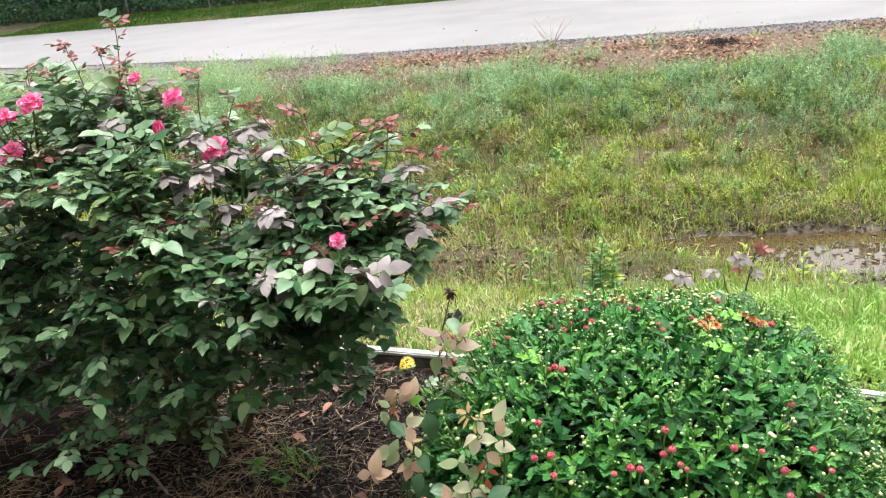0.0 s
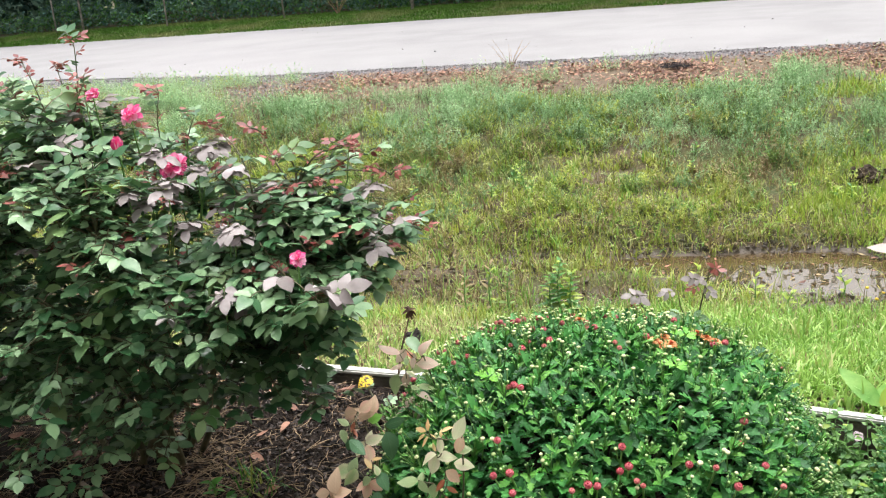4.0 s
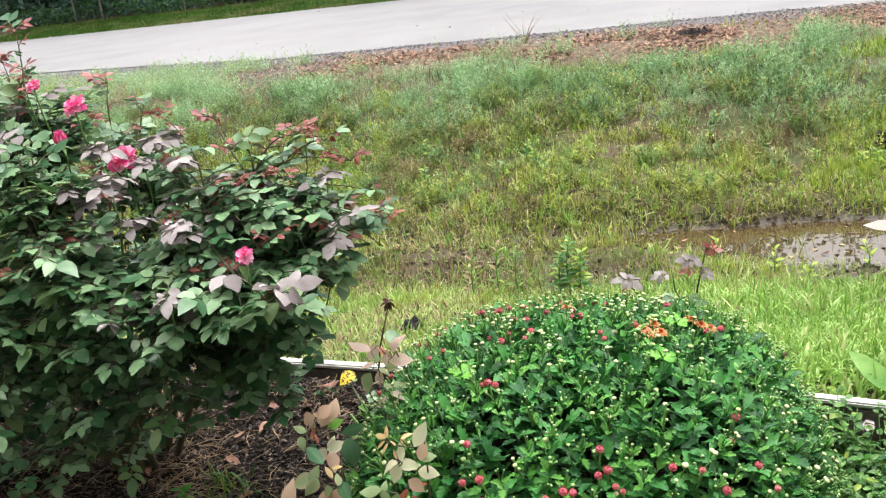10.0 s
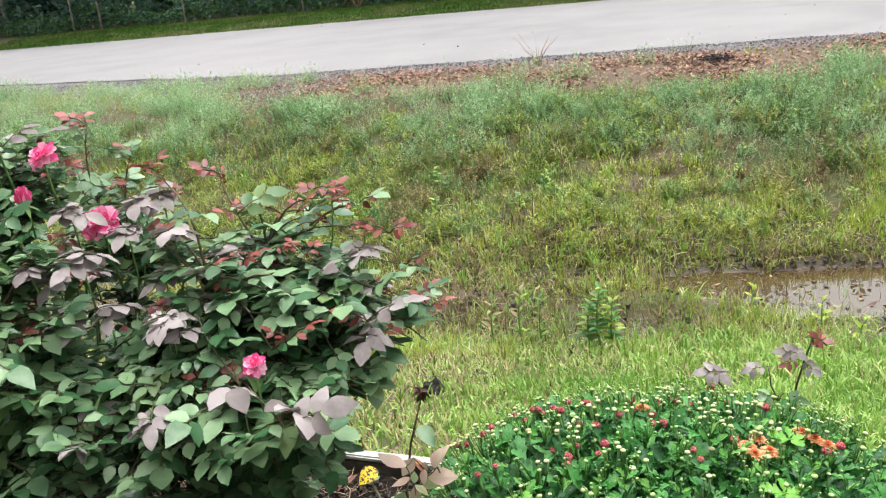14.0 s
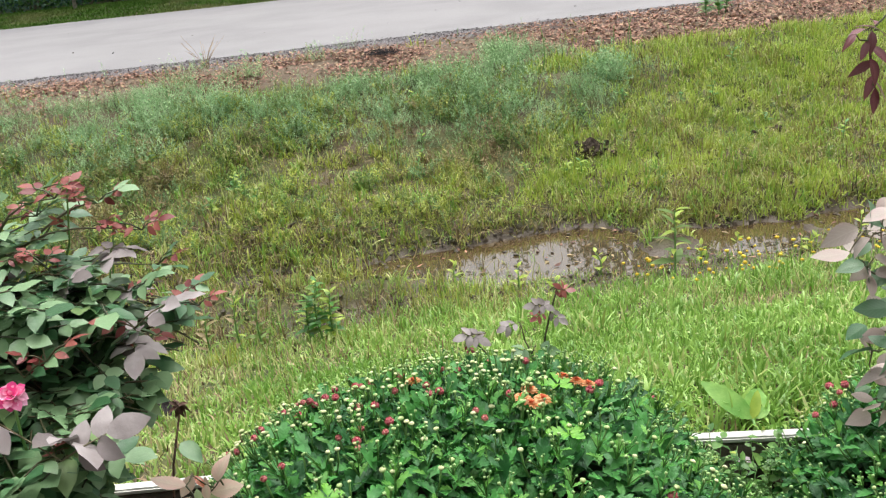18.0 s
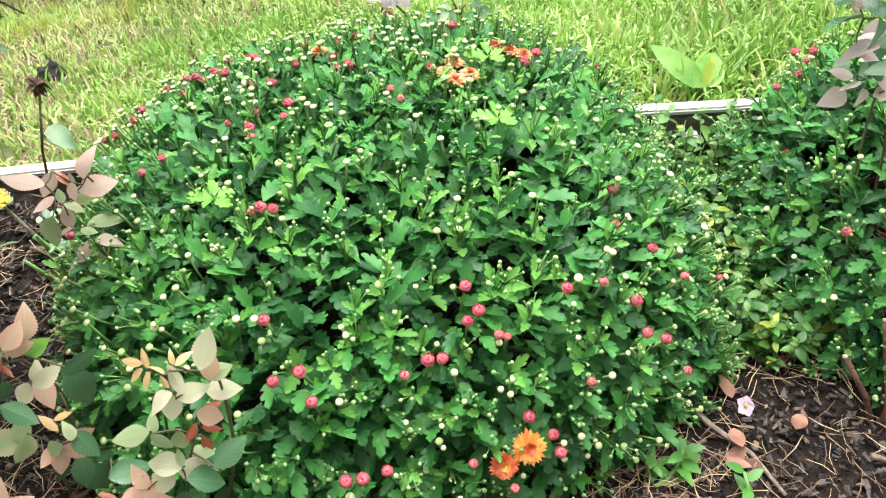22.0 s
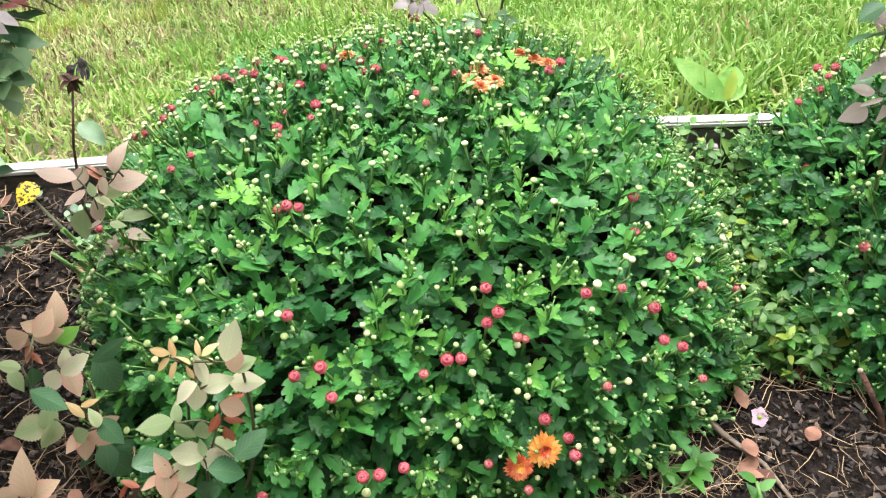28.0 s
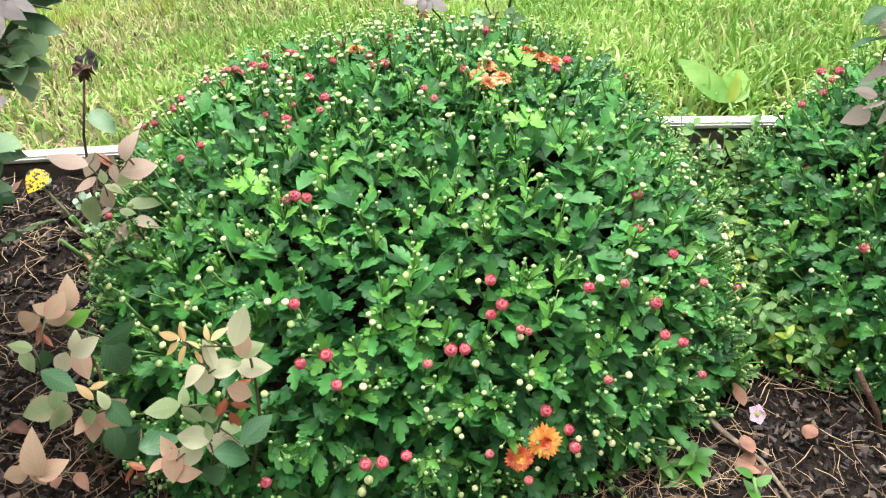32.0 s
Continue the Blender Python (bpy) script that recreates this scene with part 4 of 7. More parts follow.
def make_bloom(r, outer, inner, seed):
    rr = random.Random(seed)
    p = Pile()
    p.put(tube([(0.006, 0, -0.07), (0.002, 0, -0.03), (0, 0, 0)], [0.0024, 0.0022, 0.003], 4, 1), Matrix.Identity(4))
    for ring, (cnt, ln, lift, z, m) in enumerate(((23, 1.0, 0.08, 0.0, 0), (21, 0.88, 0.28, 0.05, 0), (17, 0.70, 0.5, 0.09, 0), (13, 0.5, 0.85, 0.12, 2), (9, 0.34, 1.2, 0.14, 2))):
        for k in range(cnt):
            a = 2 * math.pi * (k + 0.4 * ring) / cnt + rr.uniform(-0.08, 0.08)
            e = lift + rr.uniform(-0.12, 0.12)
            d = Vector((math.cos(a) * math.cos(e), math.sin(a) * math.cos(e), math.sin(e)))
            p.put(leaf_template(r * ln * rr.uniform(0.9, 1.08), r * 0.27, 4, 0.3, 0.12, mat=m, peak=0.75), along(d, (0, 0, 1), (0, 0, z * r)))
    p.put(ball(r * 0.22, 0.6, 8, 4, 2), Matrix.Translation((0, 0, r * 0.2)))
    return p.mesh("open_flower", [outer, M_STEM, inner])


BLOOMS = [make_bloom(0.024, M_ORANGE, M_RUST, 1), make_bloom(0.02, M_RUST, M_ORANGE, 2), make_bloom(0.0185, M_PEACH, M_RUST, 3)]


class Mound:
    """The shape of a dome-like plant: a superellipsoid over its base."""
    def __init__(self, x, y, z, rx, ry, h, power=2.5):
        self.c, self.r, self.p = Vector((x, y, z)), Vector((rx, ry, h)), power

    def surface(self, a, e):
        d = Vector((math.cos(a) * math.cos(e), math.sin(a) * math.cos(e), math.sin(e)))
        p = self.p
        s = (abs(d.x) ** p + abs(d.y) ** p + abs(d.z) ** p) ** (-1 / p)
        q = Vector((d.x * s * self.r.x, d.y * s * self.r.y, d.z * s * self.r.z))
        n = Vector((math.copysign(abs(d.x * s) ** (p - 1), d.x) / self.r.x, math.copysign(abs(d.y * s) ** (p - 1), d.y) / self.r.y, abs(d.z * s) ** (p - 1) / self.r.z)).normalized()
        return self.c + q, n

    def over(self, x, y):
        u = 1 - abs((x - self.c.x) / self.r.x) ** self.p - abs((y - self.c.y) / self.r.y) ** self.p
        return self.c.z + self.r.z * max(u, 0.0) ** (1 / self.p)


def upright(direction, spin, size=1.0):
    q = Vector(direction).to_track_quat('Z', 'Y').to_matrix().to_4x4()
    return q @ Matrix.Rotation(spin, 4, 'Z') @ Matrix.Scale(size, 4)


def chrysanthemum(label, mound, sprigs, creams, reds, seed, marks=(), shoots=(), inner_leaves=5200):
    r = random.Random(seed)
    root = thing("chrysanthemum", label, "flowering plant", tuple(mound.c), "chrysanthemums in the bed")
    for k in range(26):
        a = r.uniform(0, 6.283)
        e = r.uniform(0.25, 1.5)
        q, nrm = mound.surface(a, e)
        foot = mound.c + Vector((math.cos(a) * 0.06 * r.random(), math.sin(a) * 0.06 * r.random(), -0.03))
        inner = Pile()
        inner.put(tube([foot, foot.lerp(q, 0.5) + Vector((0, 0, 0.02)), q - nrm * 0.05], [0.006, 0.004, 0.0025], 4), Matrix.Identity(4))
        part("branch", inner.mesh("branch", [M_STEM]), root)
    core = Pile()
    for k in range(inner_leaves):
        a, e = r.uniform(0, 6.283), math.asin(r.uniform(0.0, 1.0) ** (1.3 if k % 2 else 0.9))
        q, nrm = mound.surface(a, e)
        q = mound.c.lerp(q, r.uniform(0.74, 0.96))
        core.put(lobed_leaf(r.uniform(0.034, 0.05), r.uniform(0.1, 0.5), r.uniform(0.1, 0.5), 0, 0.85, COARSE_LOBES), along(nrm + Vector((r.uniform(-1, 1), r.uniform(-1, 1), r.uniform(-0.6, 0.4))), (0, 0, 1), q, 1, r.uniform(-0.5, 0.5)))
    stems, leaves, tiny = [], [], []
    for k in range(sprigs):
        a = k * 2.39996
        e = math.asin(((k + 0.5) / sprigs) ** 1.2)
        q, nrm = mound.surface(a + r.uniform(-0.1, 0.1), max(0.02, e + r.uniform(-0.04, 0.04)))
        d = nrm + Vector((0, 0, 0.9)) + Vector((r.uniform(-0.35, 0.35), r.uniform(-0.35, 0.35), 0))
        spur = min(1.0, (0.25 + 0.95 * max(0.0, nrm.z)) * (1.1 if noise.noise(q * 7) > -0.05 else 0.6))
        lay_sprig(r, Matrix.Translation(q + nrm * (0.026 * noise.noise(q * 10) - r.uniform(-0.008, 0.024))) @ upright(d, r.uniform(0, 6.28), r.uniform(0.8, 1.1)), stems, leaves, tiny, spur)
    stem_mesh = Pile()
    stem_mesh.put(tube([(0, 0, -1), (0.03, 0, -0.5), (0, 0, 0)], [0.024, 0.02, 0.014], 4), Matrix.Identity(4))
    stem_mesh = stem_mesh.mesh("stem", [M_STEM])
    for m, ln in stems[:300]:
        part("stem", stem_mesh, root, m @ Matrix.Scale(ln, 4))
    leaves.sort(key=lambda e: e[0].translation.y - e[0].translation.z)
    for k, (m, fresh) in enumerate(leaves):
        if k < 300:
            part("leaf", r.choice(FRESH_LEAVES if fresh else MUM_LEAVES), root, m)
        else:
            core.put(lobed_leaf(1.0, r.uniform(0.1, 0.5), r.uniform(0.1, 0.45), 1 if fresh else 0, r.uniform(0.56, 0.78)), m)
    part("foliage", core.mesh("foliage", [M_MUM_LEAF, M_MUM_NEW]), root, kind="stuff")
    specks = Pile()
    for m, q, s in tiny:
        specks.put(tube([(0, 0, -0.01), q * 0.6, q], [0.0012, 0.001, 0.001], 3, 1), m)
        specks.put(ball(s, 0.85, 5, 3, 0), m @ Matrix.Translation(q))
    for x, y in shoots:
        q = Vector((x, y, mound.over(x, y) + 0.012))
        for k in range(5):
            ang = k * 1.26 + 0.3
            part("leaf", LIME_LEAVES[k % 2], root, along((math.cos(ang), math.sin(ang), 0.2 + 0.3 * (k % 2)), (0, -0.2, 1), q, 0.026 + 0.006 * (k % 3), 0.4 * (k % 2)), "fresh lime-green leaf")
    part("bud_spray", specks.mesh("bud_spray", [M_GREENBUD, M_STEM]), root, kind="stuff")
    for k in range(creams + creams // 2):
        a, e = r.uniform(0, 6.283), math.asin(r.uniform(0.12, 1.0))
        if k >= creams:
            a, e = r.uniform(0.5, 2.8), r.uniform(0.55, 1.25)
        q, nrm = mound.surface(a, e)
        d = nrm + Vector((0, 0, 0.8))
        part("bud", r.choice(CREAM_BUDS[:3] if r.random() < 0.8 else CREAM_BUDS), root, Matrix.Translation(q + nrm * r.uniform(0.0, 0.02)) @ upright(d, r.uniform(0, 6)), "cream flower bud" if k == 0 else "")
    for k in range(reds):
        back = r.random() < 0.55
        a = r.uniform(1.7, 3.3) if back else r.uniform(4.0, 6.8)
        e = r.uniform(0.45, 1.1) if back else r.uniform(0.15, 0.75)
        q, nrm = mound.surface(a, e)
        me = r.choice(REDS[:2] + ROSY_BUDS)
        part("half_open_flower", me, root, Matrix.Translation(q + nrm * r.uniform(0.0, 0.015)) @ upright(nrm + Vector((0, 0, 0.8)), r.uniform(0, 6)))
    for kind, x, y, z in marks:
        me = {"r": REDS[2], "p": ROSY_BUDS[1], "s": REDS[1], "O": BLOOMS[0], "o": BLOOMS[1], "q": BLOOMS[2], "c": CREAM_BUDS[3]}[kind]
        n = (Vector((x, y, z)) - mound.c).normalized()
        lean = Vector((0, -0.75, 0.6)) if kind in "Oo" and z < 0.15 else n * 0.6 + Vector((0, 0, 0.8))
        part({"O": "open_flower", "o": "open_flower", "q": "open_flower", "c": "bud"}.get(kind, "half_open_flower"), me, root, Matrix.Translation((x, y, z)) @ upright(lean, r.uniform(0, 6)))
    return root


MUM = Mound(0.262, 1.158, -0.07, 0.505, 0.477, 0.385, 2.76)
FRONT_MARKS = [("r", 0.103, 0.987, 0.30), ("s", 0.118, 0.982, 0.298), ("p", 0.09, 0.99, 0.295), ("r", 0.564, 0.95, 0.25), ("s", 0.324, 0.791, 0.225), ("r", 0.34, 0.80, 0.23), ("r", 0.605, 0.831, 0.13), ("s", 0.597, 0.878, 0.195),
               ("s", 0.553, 0.905, 0.225), ("O", 0.372, 0.690, 0.088), ("o", 0.338, 0.682, 0.075), ("r", 0.378, 0.715, 0.115), ("r", 0.41, 0.685, 0.07), ("s", 0.405, 0.70, 0.088), ("p", 0.30, 0.69, 0.08), ("r", 0.145, 0.685, 0.11),
               ("r", 0.165, 0.68, 0.115), ("s", 0.195, 0.68, 0.12), ("p", 0.345, 0.665, 0.045), ("c", 0.34, 0.891, 0.285), ("c", 0.229, 0.844, 0.265)]
MID_MARKS = [("r", 0.537, 0.785, 0.205), ("s", 0.572, 0.76, 0.15), ("p", 0.499, 0.80, 0.235), ("s", 0.450, 0.795, 0.242), ("p", 0.355, 0.76, 0.225), ("r", 0.266, 0.75, 0.218), ("s", 0.283, 0.748, 0.218), ("p", 0.236, 0.742, 0.21), ("s", 0.086, 0.765, 0.22),
             ("r", 0.118, 0.765, 0.227), ("s", 0.125, 0.74, 0.20), ("s", 0.088, 0.825, 0.262), ("s", 0.328, 0.81, 0.266), ("p", 0.604, 0.75, 0.09), ("s", 0.545, 0.76, 0.17), ("p", 0.624, 0.83, 0.182)]
BACK_MARKS = {"r": [(-0.08, 1.39), (-0.03, 1.41), (0.0, 1.34), (0.05, 1.39), (0.07, 1.45), (0.11, 1.29), (0.14, 1.28), (0.20, 1.42), (0.28, 1.43), (0.31, 1.39), (0.26, 1.29), (0.16, 1.21), (0.10, 1.17), (0.45, 1.42), (0.38, 1.24), (0.53, 1.25), (0.56, 1.29)],
              "s": [(-0.09, 1.36), (0.03, 1.37), (0.02, 1.40), (0.14, 1.41), (0.11, 1.42), (0.25, 1.40), (0.24, 1.29), (0.18, 1.33), (0.24, 1.33), (-0.13, 1.38)],
              "p": [(0.15, 1.18), (0.10, 1.15), (0.07, 1.20), (0.12, 1.41), (0.11, 1.21), (0.32, 1.17), (0.31, 1.20), (0.38, 1.45)],
              "q": [(0.22, 1.38), (0.42, 1.26), (0.40, 1.23), (0.41, 1.205), (0.435, 1.22), (0.50, 1.32), (0.54, 1.29), (0.52, 1.30)],
              "c": [(0.09, 1.35), (0.01, 1.30), (0.14, 1.23), (0.19, 1.41), (0.18, 1.22), (0.26, 1.42), (0.38, 1.37), (0.35, 1.37), (0.34, 1.21), (0.23, 1.44), (0.31, 1.37), (0.39, 1.19), (0.38, 1.20), (0.43, 1.20)]}
MUM_MARKS = FRONT_MARKS + MID_MARKS + [(kind, x, y, MUM.over(x, y) - 0.008) for kind, places in BACK_MARKS.items() for x, y in places]
chrysanthemum("large domed chrysanthemum covered in cream buds and crimson half-open blooms", MUM, 640, 380, 16, 11, MUM_MARKS, ((0.045, 1.02), (0.44, 1.07), (0.47, 1.24)))
MUM_B = Mound(1.26, 1.0, -0.11, 0.42, 0.42, 0.39, 2.4)
chrysanthemum("smaller leafy chrysanthemum with sparse cream and crimson buds", MUM_B, 400, 85, 12, 12,
              [("r", 0.955, 1.137, 0.085), ("r", 0.918, 0.904, 0.12), ("s", 1.02, 1.25, 0.16), ("r", 1.04, 1.30, 0.17), ("r", 1.06, 1.28, 0.18)], inner_leaves=2400)


# ---------------------------------------------------------------- roses
def rose_leaf(seed, mat, size=0.64, pairs=2, teeth=0.0, steps=4, wide=0.034, full=0.75):
    """A compound rose leaf along x: a stalk with a leaflet at its end and pairs along it."""
    r = random.Random(seed)
    p = Pile()
    ln = 0.075 * size
    p.put(tube([(0, 0, 0), (ln * 0.5, 0, 0.004), (ln, 0, 0.0)], [0.0014, 0.0012, 0.001], 3, 1), Matrix.Identity(4))
    def blade(k):
        return leaf_template(r.uniform(0.9, 1.1) * 0.052 * size * k, wide * size * k * r.uniform(0.9, 1.1), steps, r.uniform(0.0, 0.4), r.uniform(-0.05, 0.45), teeth, 0, 0.48, full, 0.07)
    p.put(blade(1.1), along((1, r.uniform(-0.1, 0.1), r.uniform(-0.3, 0.1)), (0, 0, 1), (ln, 0, 0)))
    for k in range(pairs):
        x = ln * (0.82 - 0.45 * k)
        for s in (-1, 1):
            p.put(blade(0.95 - 0.15 * k), along((0.55, s, r.uniform(-0.35, 0.15)), (0, 0, 1), (x, 0, 0), 1, r.uniform(-0.3, 0.3)))
    return p.mesh("leaf", [mat, M_CANE])


GREEN_LEAVES = [rose_leaf(s, M_ROSE_LEAF) for s in range(8)]
NEW_LEAVES = [rose_leaf(s + 20, M_ROSE_NEW, 0.72) for s in range(3)]
MAUVE_SHEEN_LEAVES = [rose_leaf(s + 30, M_ROSE_MAUVE_SHEEN, 0.80, 2, 0.0, 6) for s in range(4)]
RED_LEAVES = [rose_leaf(s + 40, M_ROSE_RED, 0.45, 2, 0.0, 5, 0.028, 0.9) for s in range(3)]


def mesh_template(me):
    v = np.empty(len(me.vertices) * 3, dtype=np.float32)
    me.vertices.foreach_get("co", v)
    t = np.empty(len(me.loops), dtype=np.int32)
    me.loops.foreach_get("vertex_index", t)
    m = np.empty(len(me.polygons), dtype=np.int32)
    me.polygons.foreach_get("material_index", m)
    return v.reshape(-1, 3).astype(float), t.reshape(-1, 3), m


def make_rose(r0, seed, mat):
    """A full rose: rings of cupped petals."""
    rr = random.Random(seed)
    p = Pile()
    for ring, (cnt, ln, lift, rad) in enumerate(((9, 1.0, -0.15, 0.12), (9, 0.95, 0.2, 0.12), (8, 0.85, 0.5, 0.10), (7, 0.7, 0.85, 0.07), (5, 0.55, 1.2, 0.04))):
        for k in range(cnt):
            a = 2 * math.pi * (k + 0.5 * ring) / cnt + rr.uniform(-0.2, 0.2)
            e = lift + rr.uniform(-0.35, 0.25)
            d = Vector((math.cos(a) * math.cos(e), math.sin(a) * math.cos(e), math.sin(e)))
            p.put(leaf_template(r0 * ln * rr.uniform(0.8, 1.15), r0 * 0.72 * ln, 6, rr.uniform(0.1, 0.6), rr.uniform(-0.3, 0.45), mat=0, peak=0.7, quilt=0.12), along(d, (-math.cos(a) * 0.8, -math.sin(a) * 0.8, 1), (math.cos(a) * rad * r0, math.sin(a) * rad * r0, 0)))
    p.put(ball(r0 * 0.22, 1.0, 6, 4, 1), Matrix.Translation((0, 0, -r0 * 0.15)))
    return p.mesh("rose_flower", [mat, M_STEM])


ROSES = [make_rose(0.031, 1, M_PINK), make_rose(0.027, 2, M_PINK)]


def make_rosebud(seed):
    p = Pile()
    rr = random.Random(seed)
    for k in range(6):
        a = k * 1.05
        p.put(leaf_template(0.034, 0.03, 5, 0.6, -0.25, mat=0, peak=0.5), along((math.cos(a) * 0.35, math.sin(a) * 0.35, 1), (-math.cos(a), -math.sin(a), 0.2), (math.cos(a) * 0.006, math.sin(a) * 0.006, 0)))
    for k in range(5):
        a = k * 1.257
        p.put(leaf_template(0.022, 0.007, 4, 0.3, 0.5, mat=1), along((math.cos(a), math.sin(a), -0.1), (0, 0, 1), (0, 0, 0)))
    p.put(tube([(0, 0, -0.06), (0.002, 0, -0.03), (0, 0, 0)], [0.002, 0.002, 0.003], 4, 1), Matrix.Identity(4))
    return p.mesh("rose_bud", [M_PINK, M_STEM])


ROSEBUD = make_rosebud(3)


def curve_points(a, b, sag, r, n=6):
    a, b = Vector(a), Vector(b)
    side = Vector((r.uniform(-1, 1), r.uniform(-1, 1), 0)) * 0.03
    return [a.lerp(b, k / n) + side * math.sin(math.pi * k / n) + Vector((0, 0, sag * math.sin(math.pi * k / n))) for k in range(n + 1)]


def grow(root, shoots, r, leaves, base_radius=0.0028):
    """Adds a shoot as a part for each (start, end, sag) and gathers the poses of its leaves."""
    for a, b, sag, gap, tipped in shoots:
        pts = curve_points(a, b, sag, r)
        ln = (Vector(b) - Vector(a)).length
        p = Pile()
        p.put(tube(pts, [base_radius * (1 - 0.65 * k / 6) for k in range(7)], 5), Matrix.Identity(4))
        part("cane", p.mesh("cane", [M_CANE]), root)
        n = max(3, int(ln / gap))
        turn = r.uniform(0, 6.28)
        for k in range(n):
            u = 0.12 + 0.88 * (k + 0.5) / n
            f = u * 6
            i = min(5, int(f))
            q = pts[i].lerp(pts[i + 1], f - i)
            turn += 2.4 + r.uniform(-0.5, 0.5)
            d = Vector((math.cos(turn), math.sin(turn), r.uniform(-0.2, 0.3)))
            d += (pts[i + 1] - pts[i]).normalized() * 0.3
            up = Vector((r.gauss(0, 0.2), r.gauss(0.08, 0.2), 1))
            if tipped == "top" and u > 0.5:
                d.z += 0.7
            leaves.append((q, d, up, u, tipped, r.uniform(0.6, 1.3) * (0.6 if tipped == "top" and u > 0.5 else 1.0)))
        if tipped:
            for k in range(3):
                a2 = r.uniform(0, 6.28)
                leaves.append((pts[-1], Vector((math.cos(a2), math.sin(a2), 0.5)), Vector((r.uniform(-0.3, 0.3), r.uniform(-0.6, 0.1), 1)), 1.0, tipped, r.uniform(0.7, 1.1)))


def dress(root, leaves, r, limit, mauve, red, new_share, blooms=()):
    """Puts leaves on: the first ones as parts of their own, the rest as one mass of foliage."""
    rest = Pile()
    used = []
    leaves.sort(key=lambda e: e[0].y - 0.4 * e[0].z)
    for k, (q, d, up, u, tipped, s) in enumerate(leaves):
        if (q.x > -0.17 and q.z < 0.60) or (q.x > -0.23 and q.z < 0.50) or (q.x > -0.45 and tipped != "top" and r.random() < 0.3):
            continue
        if any((q + d.normalized() * 0.05 - b).length < 0.075 for b in blooms):
            continue
        pick = r.random()
        if tipped == "top" and u > 0.5 and pick < 0.8:
            group, slot = RED_LEAVES, 6
        elif tipped and u > 0.8 and pick < mauve:
            group, slot = MAUVE_SHEEN_LEAVES, 4
        elif tipped and u > 0.85 and pick < mauve + red:
            group, slot = RED_LEAVES, 6
        elif r.random() < new_share:
            group, slot = NEW_LEAVES, 2
        else:
            group, slot = GREEN_LEAVES, 0
        me = group[r.randrange(len(group))]
        m = along(d, up, q, s, r.uniform(-0.3, 0.3))
        if k < limit:
            part("leaf", me, root, m)
        else:
            v, t, mi = mesh_template(me)
            rest.put((v, t, mi), m, mi + slot)
    if rest.count:
        part("foliage", rest.mesh("foliage", [M_ROSE_LEAF, M_CANE, M_ROSE_NEW, M_CANE, M_ROSE_MAUVE_SHEEN, M_CANE, M_ROSE_RED, M_CANE]), root, kind="stuff")


